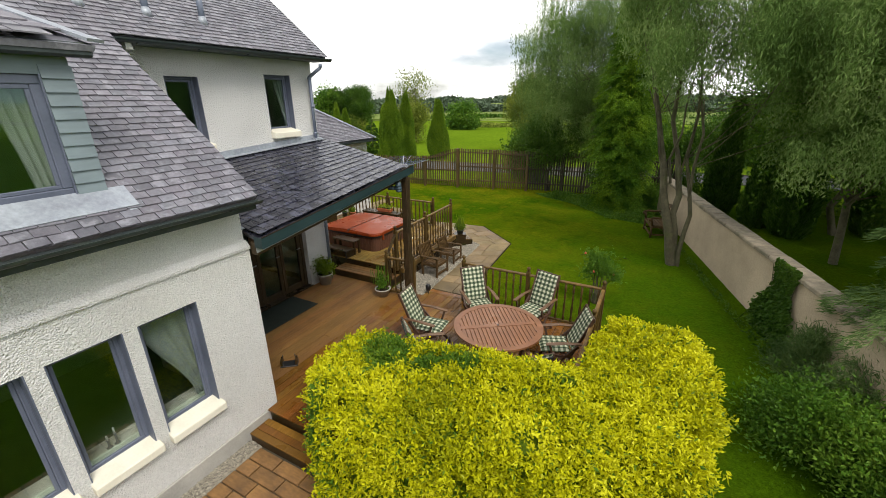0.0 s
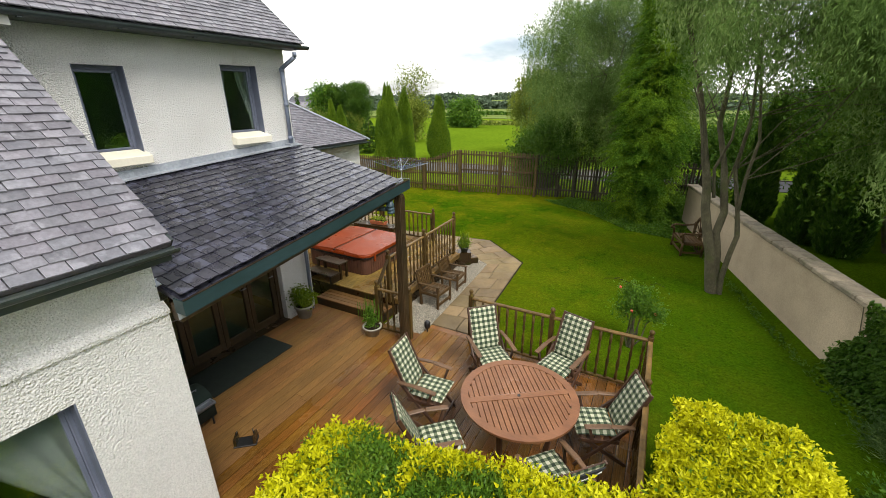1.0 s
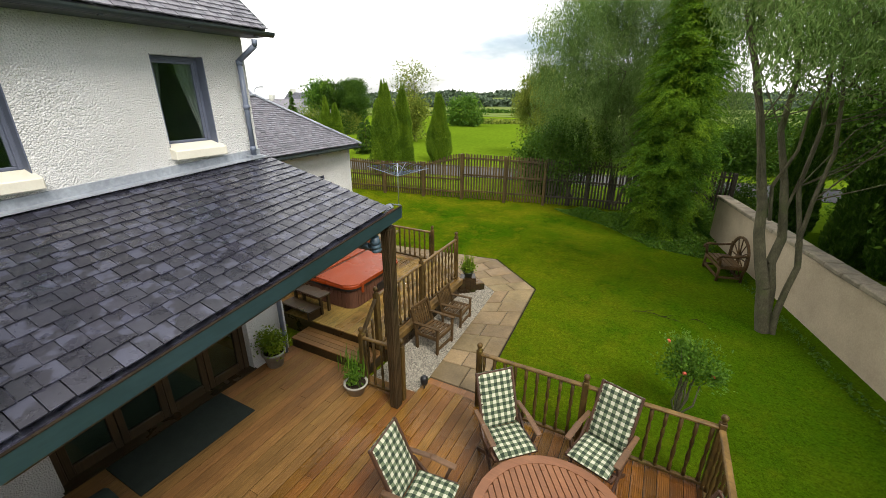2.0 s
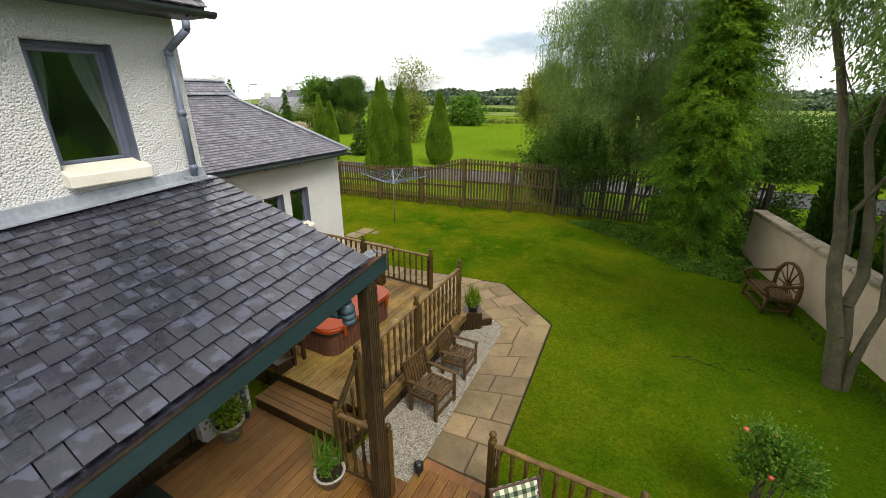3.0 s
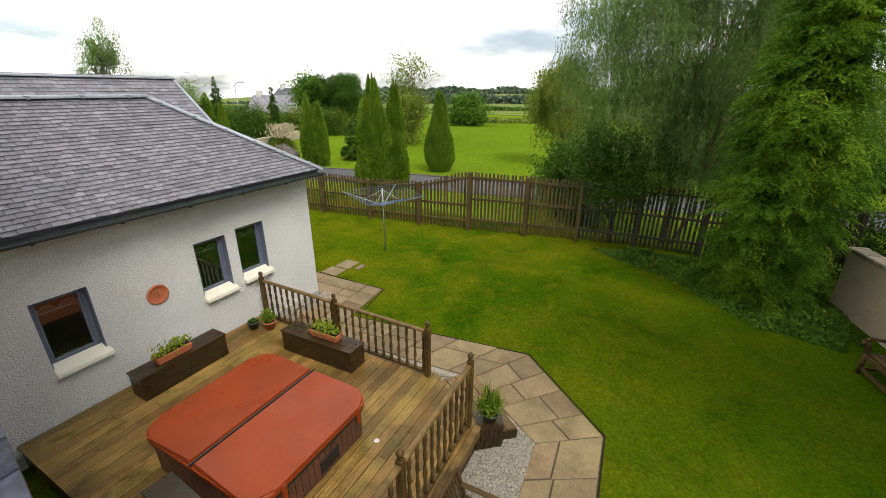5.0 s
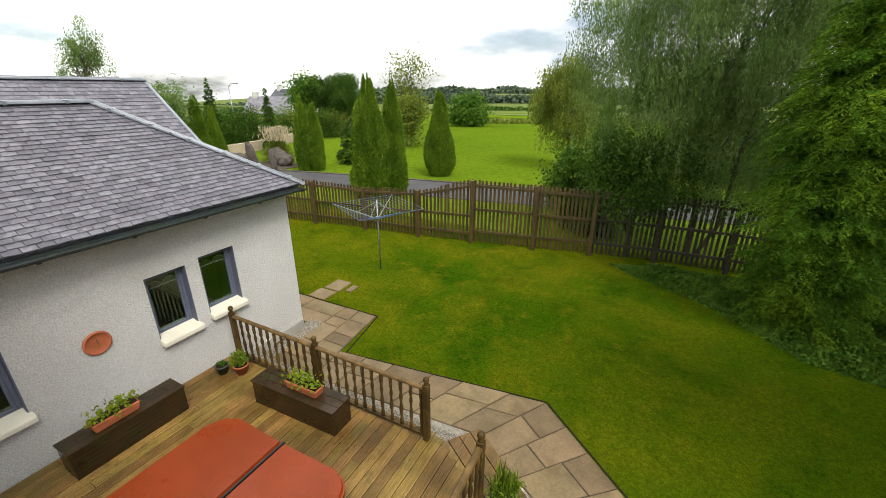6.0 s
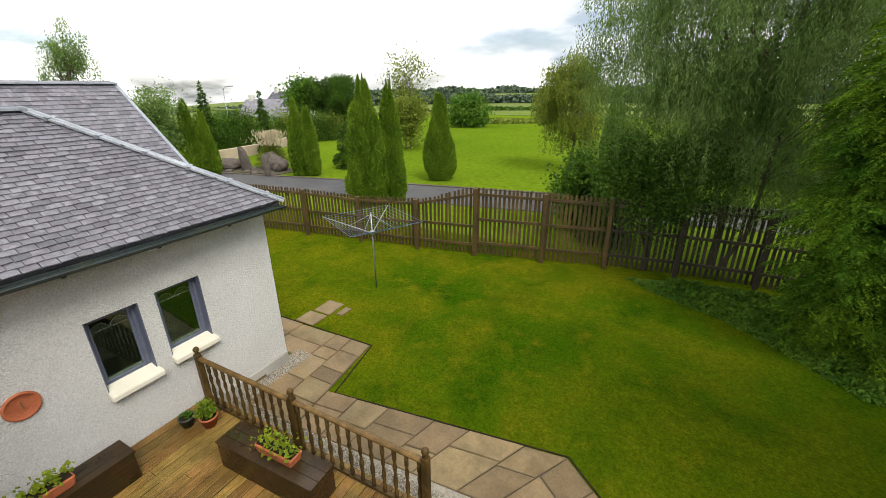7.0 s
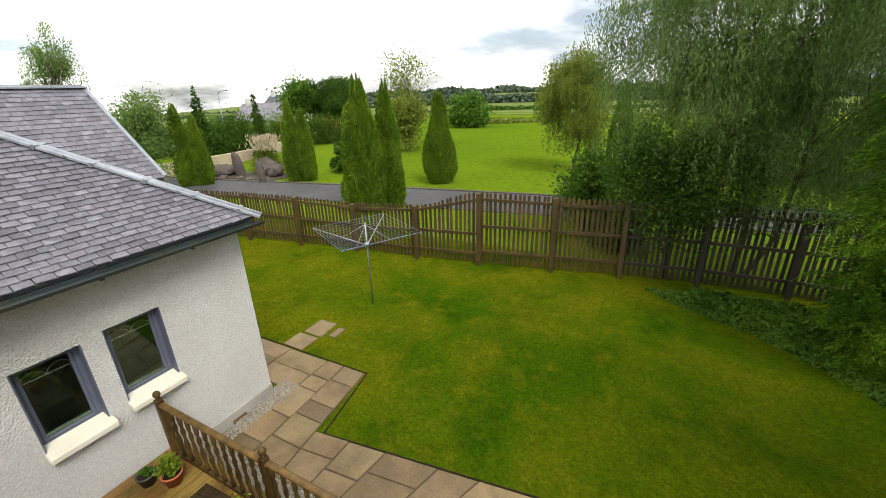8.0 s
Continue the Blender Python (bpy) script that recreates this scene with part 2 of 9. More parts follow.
def lawn_material():
    """Mown grass: yellowed and dark patches a metre wide, smaller mottling, fine blades."""
    m = bpy.data.materials.new("mown_lawn")
    m.use_nodes = True
    t = m.node_tree
    link = t.links.new
    b = t.nodes["Principled BSDF"]
    b.inputs["Roughness"].default_value = 0.95
    b.inputs["Specular IOR Level"].default_value = 0.0
    geo = t.nodes.new("ShaderNodeNewGeometry")
    colour = None
    for scale, lo, hi, tone, detail, most in ((0.16, 0.40, 0.62, (0.032, 0.084, 0.002), 3.0, 0.9), (0.75, 0.50, 0.70, (0.020, 0.058, 0.002), 5.0, 0.85), (0.34, 0.47, 0.68, (0.146, 0.138, 0.006), 4.0, 0.8), (1.9, 0.52, 0.72, (0.142, 0.138, 0.006), 6.0, 0.75), (9.0, 0.50, 0.75, (0.040, 0.090, 0.002), 6.0, 0.6)):
        n = node(t, "ShaderNodeTexNoise", Scale=scale, Detail=detail, Roughness=0.65)
        link(geo.outputs["Position"], n.inputs["Vector"])
        mr = node(t, "ShaderNodeMapRange")
        mr.inputs["From Min"].default_value, mr.inputs["From Max"].default_value = lo, hi
        mr.inputs["To Max"].default_value = most
        link(n.outputs["Fac"], mr.inputs["Value"])
        mx = t.nodes.new("ShaderNodeMix")
        mx.data_type = "RGBA"
        mx.inputs[7].default_value = rgb(tone)
        if colour is None:
            mx.inputs[6].default_value = rgb((0.104, 0.130, 0.004))
        else:
            link(colour, mx.inputs[6])
        link(mr.outputs["Result"], mx.inputs["Factor"])
        colour = mx.outputs[2]
    # Towards +x: greener grass, plus tree and wall shade put into the colour
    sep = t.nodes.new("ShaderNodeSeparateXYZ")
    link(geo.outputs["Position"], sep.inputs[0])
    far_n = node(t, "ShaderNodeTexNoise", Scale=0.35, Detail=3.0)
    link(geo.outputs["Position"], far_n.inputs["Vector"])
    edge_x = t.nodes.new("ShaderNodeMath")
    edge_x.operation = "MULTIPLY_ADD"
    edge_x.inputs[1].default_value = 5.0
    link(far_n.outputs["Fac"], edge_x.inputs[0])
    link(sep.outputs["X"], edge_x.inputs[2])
    lush_shade = node(t, "ShaderNodeMapRange")
    lush_shade.inputs["From Min"].default_value, lush_shade.inputs["From Max"].default_value = -3.5, 3.0
    lush_shade.inputs["To Max"].default_value = 0.72
    link(edge_x.outputs[0], lush_shade.inputs["Value"])
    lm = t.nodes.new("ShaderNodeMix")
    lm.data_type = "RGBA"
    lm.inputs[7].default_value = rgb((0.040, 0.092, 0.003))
    link(lush_shade.outputs["Result"], lm.inputs["Factor"])
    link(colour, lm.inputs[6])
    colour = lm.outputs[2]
    fine = node(t, "ShaderNodeTexNoise", Scale=85.0, Detail=5.0, Roughness=0.75)
    link(geo.outputs["Position"], fine.inputs["Vector"])
    fr = node(t, "ShaderNodeMapRange")
    fr.inputs["From Min"].default_value, fr.inputs["From Max"].default_value = 0.3, 0.7
    fr.inputs["To Min"].default_value, fr.inputs["To Max"].default_value = 0.5, 1.5
    link(fine.outputs["Fac"], fr.inputs["Value"])
    tuft = node(t, "ShaderNodeTexNoise", Scale=21.0, Detail=4.0, Roughness=0.7)
    link(geo.outputs["Position"], tuft.inputs["Vector"])
    tr = node(t, "ShaderNodeMapRange")
    tr.inputs["From Min"].default_value, tr.inputs["From Max"].default_value = 0.3, 0.7
    tr.inputs["To Min"].default_value, tr.inputs["To Max"].default_value = 0.68, 1.32
    link(tuft.outputs["Fac"], tr.inputs["Value"])
    both = t.nodes.new("ShaderNodeMath")
    both.operation = "MULTIPLY"
    link(fr.outputs["Result"], both.inputs[0])
    link(tr.outputs["Result"], both.inputs[1])
    hsv = node(t, "ShaderNodeHueSaturation")
    link(colour, hsv.inputs["Color"])
    link(both.outputs[0], hsv.inputs["Value"])
    link(hsv.outputs["Color"], b.inputs["Base Color"])
    bn = node(t, "ShaderNodeBump", Strength=0.9, Distance=0.03)
    link(fine.outputs["Fac"], bn.inputs["Height"])
    link(bn.outputs["Normal"], b.inputs["Normal"])
    return m


M = {}
M["harling"] = surface("white_roughcast", (0.77, 0.76, 0.74), (0.67, 0.66, 0.63), rough=0.95, coarse=0.7, fine=70, var=0.24, bump=1.0, depth=0.015, pebble=56, spec=0.2)
M["smooth"] = surface("smooth_painted_render", (0.72, 0.70, 0.62), (0.62, 0.6, 0.52), rough=0.8, coarse=2, fine=50, var=0.06, bump=0.15)
M["plinth"] = surface("grey_cement_plinth", (0.42, 0.40, 0.36), (0.30, 0.29, 0.26), rough=0.9, coarse=2, fine=60, var=0.15, bump=0.4)
M["sill"] = surface("cream_painted_sill", (0.78, 0.74, 0.62), (0.70, 0.66, 0.54), rough=0.6, coarse=3, fine=40, var=0.05, bump=0.1)
# Pale blue patches put the wet slates' sky sheen into their colour
M["slate"] = surface("wet_blue_grey_slate", (0.030, 0.030, 0.043), (0.020, 0.020, 0.030), rough=0.48, coarse=3.5, fine=30, var=0.16, bump=0.3, depth=0.006, piece=0.24, tint=0.012, wet=0.26, wetscale=6.0, spec=0.62, stain_sheen=(0.082, 0.086, 0.128), stain_sheen_scale=4.6, stain_sheen_from=0.53, stain_sheen_most=0.6, shift=9.0, stain_sheen_detail=2.0, stain_sheen_width=0.05)
M["slate_dry"] = surface("weathered_grey_slate", (0.185, 0.180, 0.203), (0.112, 0.106, 0.126), rough=0.52, coarse=2.6, fine=26, var=0.26, bump=0.4, depth=0.006, piece=0.22, tint=0.04, wet=0.2, wetscale=2.0, stain_sheen=(0.29, 0.285, 0.315), stain_sheen_scale=5.0, stain_sheen_from=0.56, stain_sheen_most=0.6, shift=9.0, stain_sheen_width=0.08)
M["lead"] = surface("dull_lead_flashing", (0.40, 0.43, 0.47), (0.28, 0.30, 0.34), rough=0.5, metal=0.3, coarse=3, fine=20, var=0.2, bump=0.3)
M["gutter"] = surface("dark_green_grey_gutter", (0.035, 0.048, 0.048), (0.022, 0.03, 0.03), rough=0.45, coarse=2, fine=25, var=0.3, bump=0.1, stain_sheen=(0.06, 0.07, 0.03))
M["fascia"] = surface("dark_teal_gutter_board", (0.022, 0.047, 0.053), (0.014, 0.034, 0.036), rough=0.45, coarse=1.5, fine=30, stretch=(1, 0.2, 1), var=0.18, bump=0.1, spec=0.35)
M["frame"] = surface("slate_blue_frame_paint", (0.13, 0.145, 0.20), (0.10, 0.115, 0.16), rough=0.45, coarse=3, fine=40, var=0.08, bump=0.05)
M["pipe"] = surface("blue_grey_downpipe", (0.17, 0.20, 0.27), (0.12, 0.14, 0.19), rough=0.4, coarse=3, fine=30, var=0.1, bump=0.05)
M["pipe_teal"] = surface("dark_blue_cast_outlet", (0.055, 0.095, 0.125), (0.035, 0.062, 0.085), rough=0.4, coarse=6, fine=30, var=0.15, bump=0.1)
M["weatherboard"] = surface("grey_weatherboard", (0.20, 0.25, 0.27), (0.16, 0.2, 0.22), rough=0.55, coarse=2, fine=20, stretch=(1, 0.15, 1), var=0.1, bump=0.1)
M["glass"] = glass_material()
M["room_floor"] = surface("grey_green_carpet", (0.20, 0.25, 0.18), (0.15, 0.19, 0.14), rough=0.95, coarse=3, fine=60, var=0.15, bump=0.1)
M["dark"] = surface("room_plaster", (0.46, 0.58, 0.47), rough=0.9, var=0.05, bump=0)
M["net"] = surface("sheer_green_grey_net", (0.16, 0.20, 0.16), rough=0.9, coarse=5, fine=80, var=0.15, bump=0.1)
M["curtain"] = surface("pale_net_curtain", (0.78, 0.79, 0.76), (0.62, 0.64, 0.61), rough=0.9, coarse=5, fine=60, var=0.08, bump=0.2)
M["deck"] = surface("wet_red_brown_decking", (0.220, 0.095, 0.016), (0.110, 0.048, 0.010), rough=0.45, coarse=0.9, fine=24, stretch=(2.5, 0.12, 1), var=0.4, bump=0.3, depth=0.006, piece=0.24, tint=0.012, wet=0.36, wetscale=0.8, spec=0.36)
M["deck_dry"] = surface("dry_brown_decking", (0.210, 0.106, 0.030), (0.140, 0.070, 0.020), rough=0.62, coarse=0.9, fine=24, stretch=(2.5, 0.12, 1), var=0.35, bump=0.3, depth=0.006, piece=0.16, tint=0.008, spec=0.3)
M["deck_up"] = surface("weathered_tan_decking", (0.275, 0.168, 0.046), (0.128, 0.078, 0.020), rough=0.5, coarse=1.3, fine=24, stretch=(2.5, 0.12, 1), var=0.5, bump=0.35, depth=0.006, piece=0.28, tint=0.012, wet=0.34, wetscale=1.2, spec=0.32, stain_sheen=(0.085, 0.070, 0.014), stain_sheen_scale=3.2, stain_sheen_from=0.53)
M["rail"] = surface("stained_olive_brown_timber", (0.088, 0.050, 0.012), (0.040, 0.025, 0.007), rough=0.55, coarse=3, fine=30, stretch=(1, 1, 0.15), var=0.45, bump=0.25, piece=0.22, spec=0.3, stain_sheen=(0.16, 0.125, 0.022), stain_sheen_scale=9.0, stain_sheen_from=0.56)
M["handrail"] = surface("worn_honey_handrail", (0.180, 0.106, 0.030), (0.078, 0.045, 0.012), rough=0.5, coarse=6, fine=30, stretch=(0.3, 0.3, 1), var=0.4, bump=0.25, spec=0.35)
M["post"] = surface("dark_grooved_post", (0.060, 0.036, 0.014), (0.032, 0.021, 0.009), rough=0.5, coarse=3, fine=20, stretch=(4, 4, 0.1), var=0.4, bump=0.3)
M["box_wood"] = surface("dark_planter_timber", (0.046, 0.025, 0.009), (0.024, 0.015, 0.006), rough=0.42, coarse=3, fine=26, stretch=(1, 0.15, 3), var=0.4, bump=0.3, wet=0.2, spec=0.4, stain_sheen=(0.030, 0.040, 0.008), stain_sheen_scale=5.0)
M["teak"] = surface("oiled_red_teak", (0.235, 0.100, 0.042), (0.175, 0.070, 0.030), rough=0.42, coarse=3, fine=30, stretch=(0.15, 2, 1), var=0.2, bump=0.12, wet=0.15, piece=0.08)
M["chair_wood"] = surface("dark_hardwood_chair", (0.085, 0.040, 0.022), (0.05, 0.025, 0.015), rough=0.5, coarse=4, fine=30, var=0.3, bump=0.15)
M["arm_wood"] = surface("brown_armrest_wood", (0.150, 0.078, 0.036), (0.095, 0.050, 0.024), rough=0.5, coarse=4, fine=30, var=0.3, bump=0.2)
M["bench_wood"] = surface("weathered_brown_bench_wood", (0.090, 0.050, 0.018), (0.050, 0.030, 0.011), rough=0.6, spec=0.25, coarse=4, fine=30, var=0.35, bump=0.25)
M["gingham"] = gingham_material()
M["cushion_back"] = surface("dark_cushion_lining", (0.03, 0.033, 0.036), rough=0.9, var=0.2, bump=0.2)
M["cord"] = surface("white_tie_cord", (0.75, 0.75, 0.72), rough=0.8, var=0.05, bump=0)
M["tub_cover"] = surface("brick_red_vinyl_cover", (0.275, 0.043, 0.007), (0.205, 0.033, 0.006), rough=0.44, coarse=1.2, fine=60, var=0.14, bump=0.14, wet=0.2, wetscale=1.6, spec=0.27)
M["tub_side"] = surface("brown_slatted_tub_side", (0.12, 0.05, 0.028), (0.08, 0.033, 0.02), rough=0.5, coarse=3, fine=30, stretch=(3, 3, 0.2), var=0.3, bump=0.2)
M["cover"] = surface("dark_green_canvas", (0.009, 0.024, 0.017), (0.006, 0.016, 0.012), rough=0.8, coarse=4, fine=50, var=0.2, bump=0.2)
M["black"] = surface("black_plastic", (0.015, 0.015, 0.016), rough=0.4, var=0.1, bump=0)
M["terracotta"] = surface("orange_terracotta", (0.48, 0.14, 0.055), (0.36, 0.10, 0.04), rough=0.75, coarse=6, fine=60, var=0.15, bump=0.2)
M["stone_pot"] = surface("pale_glazed_pot", (0.40, 0.38, 0.32), (0.3, 0.28, 0.24), rough=0.5, coarse=6, fine=40, var=0.15, bump=0.15)
M["green_pot"] = surface("dark_green_pot", (0.05, 0.065, 0.05), rough=0.5, coarse=6, fine=40, var=0.15, bump=0.15)
M["soil"] = surface("damp_soil", (0.030, 0.022, 0.014), rough=0.95, coarse=8, fine=60, var=0.3, bump=0.5, spec=0.1)
M["slab"] = surface("buff_sandstone_flag", (0.232, 0.166, 0.084), (0.140, 0.100, 0.050), rough=0.66, coarse=1.8, fine=30, var=0.22, bump=0.3, piece=0.20, tint=0.008, wet=0.2, wetscale=1.5, spec=0.3, stain_sheen=(0.12, 0.084, 0.036), stain_sheen_scale=1.7, stain_sheen_from=0.53, shift=6.0)
M["paver"] = surface("brown_timber_effect_paver", (0.26, 0.135, 0.045), (0.14, 0.075, 0.03), rough=0.6, coarse=4, fine=30, stretch=(0.3, 1, 1), var=0.3, bump=0.35, piece=0.18, wet=0.2)
M["gravel"] = surface("grey_buff_gravel_chips", (0.36, 0.325, 0.260), (0.20, 0.180, 0.140), rough=0.85, coarse=26, fine=90, var=0.45, bump=0.5, piece=0.6)
M["mortar"] = surface("sandy_bedding", (0.085, 0.068, 0.045), (0.055, 0.046, 0.03), rough=0.95, coarse=3, fine=60, var=0.2, bump=0.4)
M["fence"] = surface("brown_fence_stain", (0.090, 0.055, 0.013), (0.047, 0.030, 0.008), rough=0.65, coarse=2, fine=26, stretch=(3, 3, 0.12), var=0.4, bump=0.25, piece=0.25)
# Darker copy of fence: the backlit stretch's shade is put into the colour
M["fence_backlit"] = surface("backlit_dark_fence_timber", (0.046, 0.036, 0.020), (0.026, 0.021, 0.012), rough=0.75, coarse=2, fine=26, stretch=(3, 3, 0.12), var=0.35, bump=0.25, piece=0.3)
M["wall_render"] = surface("cream_garden_wall_render", (0.50, 0.405, 0.285), (0.37, 0.295, 0.205), rough=0.9, coarse=0.8, fine=30, var=0.14, bump=0.5, pebble=50)
M["coping"] = surface("lichened_coping_stone", (0.30, 0.25, 0.18), (0.17, 0.145, 0.105), rough=0.85, coarse=5, fine=40, var=0.25, bump=0.5, piece=0.25, stain_sheen=(0.09, 0.10, 0.05))
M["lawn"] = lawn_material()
M["meadow"] = surface("bright_meadow", (0.120, 0.185, 0.010), (0.085, 0.145, 0.008), rough=0.9, coarse=0.06, fine=3.0, var=0.28, bump=0.5, depth=0.1, spec=0.0)
M["crop"] = surface("far_crop", (0.13, 0.18, 0.03), (0.12, 0.15, 0.04), rough=0.95, coarse=0.02, fine=0.8, var=0.2, bump=0.0, spec=0.1)
M["asphalt"] = surface("damp_asphalt", (0.10, 0.098, 0.10), (0.075, 0.074, 0.078), rough=0.75, coarse=0.8, fine=50, var=0.2, bump=0.3, spec=0.2)
M["bark"] = surface("grey_olive_bark", (0.130, 0.115, 0.064), (0.068, 0.060, 0.034), rough=0.9, coarse=4, fine=24, stretch=(4, 4, 0.6), var=0.45, bump=0.9, depth=0.03, stain_sheen=(0.085, 0.105, 0.028))
M["metal"] = surface("galvanised_steel", (0.36, 0.38, 0.42), (0.25, 0.27, 0.31), rough=0.4, metal=0.7, coarse=6, fine=50, var=0.15, bump=0.05)
M["line"] = surface("blue_plastic_line", (0.10, 0.16, 0.30), rough=0.5, var=0.05, bump=0)
M["mat"] = surface("black_door_mat", (0.012, 0.02, 0.014), rough=0.95, coarse=8, fine=90, var=0.3, bump=0.6)
M["boulder"] = surface("brown_grey_boulder", (0.135, 0.110, 0.090), (0.075, 0.062, 0.055), rough=0.85, coarse=3, fine=12, var=0.3, bump=0.7, depth=0.05)
M["white_wall"] = surface("far_white_wall", (0.68, 0.67, 0.62), rough=0.9, coarse=1, fine=10, var=0.08, bump=0)
# Paler blue-green than near leaves: distance haze put into the woods' colour
M["hill"] = surface("hazy_far_woods", (0.090, 0.130, 0.075), (0.060, 0.090, 0.055), rough=1.0, coarse=0.02, fine=0.3, var=0.3, bump=0)

M["leaf_hedge"] = leafy("golden_privet_leaves", (0.32, 0.340, 0.008), (0.57, 0.555, 0.008), (0.72, 0.70, 0.03), rough=0.4, through_light=0.3, coarse=1.2)
M["leaf_privet"] = leafy("green_privet_leaves", (0.05, 0.115, 0.012), (0.10, 0.20, 0.018), (0.22, 0.30, 0.02), rough=0.4, through_light=0.3)
M["leaf_willow"] = leafy("grey_green_willow_leaves", (0.105, 0.185, 0.042), (0.168, 0.268, 0.066), (0.29, 0.39, 0.13), rough=0.5, through_light=0.45)
M["leaf_birch"] = leafy("olive_birch_leaves", (0.105, 0.150, 0.020), (0.185, 0.235, 0.034), (0.31, 0.35, 0.055), rough=0.5, through_light=0.45)
M["leaf_conifer"] = leafy("mid_green_conifer_sprays", (0.034, 0.094, 0.007), (0.088, 0.190, 0.011), (0.24, 0.37, 0.020), rough=0.6, through_light=0.38, coarse=1.1)
M["leaf_cypress"] = leafy("dense_cypress_green", (0.075, 0.148, 0.012), (0.140, 0.235, 0.017), (0.230, 0.335, 0.026), rough=0.6, through_light=0.25)
M["leaf_dark"] = leafy("dark_broad_leaves", (0.030, 0.075, 0.008), (0.058, 0.125, 0.014), (0.110, 0.190, 0.022), rough=0.4, through_light=0.35)
M["leaf_mid"] = leafy("fresh_shrub_leaves", (0.045, 0.112, 0.012), (0.088, 0.185, 0.018), (0.17, 0.28, 0.03), rough=0.4, through_light=0.35)
M["leaf_lime"] = leafy("lime_green_plant_leaves", (0.10, 0.17, 0.015), (0.20, 0.28, 0.02), (0.36, 0.40, 0.03), rough=0.45, through_light=0.35)
M["leaf_pine"] = leafy("blue_green_pine_needles", (0.050, 0.100, 0.026), (0.085, 0.150, 0.040), (0.20, 0.28, 0.09), rough=0.5, through_light=0.3)
M["flower"] = surface("coral_petals", (0.55, 0.10, 0.05), rough=0.6, var=0.15, bump=0)
M["plume"] = surface("cream_pampas_plume", (0.55, 0.47, 0.30), rough=0.9, var=0.15, bump=0)

M["rust"] = surface("rust_red_gutter_lining", (0.115, 0.036, 0.018), (0.065, 0.025, 0.014), rough=0.6, coarse=4, fine=30, var=0.3, bump=0.2, stain_sheen=(0.06, 0.06, 0.02), stain_sheen_scale=5.0)

# ---- building helpers ----


def box(bm, x0, x1, y0, y1, z0, z1, turn=None):
    """An upright box from corner to corner; turn: a matrix laid on its corners."""
    corners = [Vector((x, y, z)) for z in (z0, z1) for y in (y0, y1) for x in (x0, x1)]
    v = [bm.verts.new(turn @ c if turn else c) for c in corners]
    for a, b, c, d in ((0, 2, 3, 1), (4, 5, 7, 6), (0, 1, 5, 4), (2, 6, 7, 3), (0, 4, 6, 2), (1, 3, 7, 5)):
        bm.faces.new((v[a], v[b], v[c], v[d]))
    return v


def beam(bm, p, q, wide, high, up=(0, 0, 1)):
    """A bar from p to q."""
    p, q = Vector(p), Vector(q)
    along = (q - p).normalized()
    side = along.cross(Vector(up))
    side = side.normalized() if side.length > 1e-4 else Vector((1, 0, 0))
    top = side.cross(along).normalized()
    m = Matrix((side, along, top)).transposed().to_4x4()
    m.translation = p
    return box(bm, -wide / 2, wide / 2, 0, (q - p).length, -high / 2, high / 2, m)


def tube(bm, p, q, r0, r1, seg=8, caps=True):
    p, q = Vector(p), Vector(q)
    along = (q - p).normalized()
    side = along.orthogonal().normalized()
    up = along.cross(side)
    rings = []
    for c, r in ((p, r0), (q, r1)):
        rings.append([bm.verts.new(c + (side * math.cos(a) + up * math.sin(a)) * r) for a in (2 * math.pi * i / seg for i in range(seg))])
    for i in range(seg):
        f = bm.faces.new((rings[0][i], rings[0][(i + 1) % seg], rings[1][(i + 1) % seg], rings[1][i]))
        f.smooth = True
    if caps:
        bm.faces.new(rings[0][::-1])
        bm.faces.new(rings[1])


def pipe(bm, points, r, seg=8):
    for a, b in zip(points, points[1:]):
        tube(bm, a, b, r, r, seg)


def lathe(bm, profile, seg=12, at=(0, 0, 0), smooth=True):
    """A turned shape: profile rows of radius, height."""
    rings = []
    for r, z in profile:
        rings.append([bm.verts.new((at[0] + max(r, 1e-4) * math.cos(2 * math.pi * i / seg), at[1] + max(r, 1e-4) * math.sin(2 * math.pi * i / seg), at[2] + z)) for i in range(seg)])
    for a, b in zip(rings, rings[1:]):
        for i in range(seg):
            f = bm.faces.new((a[i], a[(i + 1) % seg], b[(i + 1) % seg], b[i]))
            f.smooth = smooth
    bm.faces.new(rings[0][::-1])
    bm.faces.new(rings[-1])


def extrude_poly(bm, pts, z0, z1):
    """A prism over a plan outline."""
    lo = [bm.verts.new((x, y, z0)) for x, y in pts]
    hi = [bm.verts.new((x, y, z1)) for x, y in pts]
    n = len(pts)
    area = sum(pts[i][0] * pts[(i + 1) % n][1] - pts[(i + 1) % n][0] * pts[i][1] for i in range(n))
    if area < 0:
        lo, hi = lo[::-1], hi[::-1]
    bm.faces.new(lo[::-1])
    bm.faces.new(hi)
    for i in range(n):
        j = (i + 1) % n
        bm.faces.new((lo[i], lo[j], hi[j], hi[i]))


def mesh_of(bm, name, material, bevel=0.0):
    if bevel:
        bmesh.ops.bevel(bm, geom=list(bm.edges), offset=bevel, segments=1, affect="EDGES", clamp_overlap=True)
    me = bpy.data.meshes.new(name)
    bm.to_mesh(me)
    bm.free()
    if material:
        me.materials.append(material)
    return me


def part(name, bm, material, parent=None, label="", bevel=0.0, at=None):
    """Links a bmesh, or a ready mesh, as one object under a thing or a part."""
    me = bm if isinstance(bm, bpy.types.Mesh) else mesh_of(bm, name, material, bevel)
    ob = new(name, me)
    if parent:
        ob.parent = parent
    if at is not None:
        ob.matrix_basis = at
    if label:
        tagged(ob, label)
    return ob


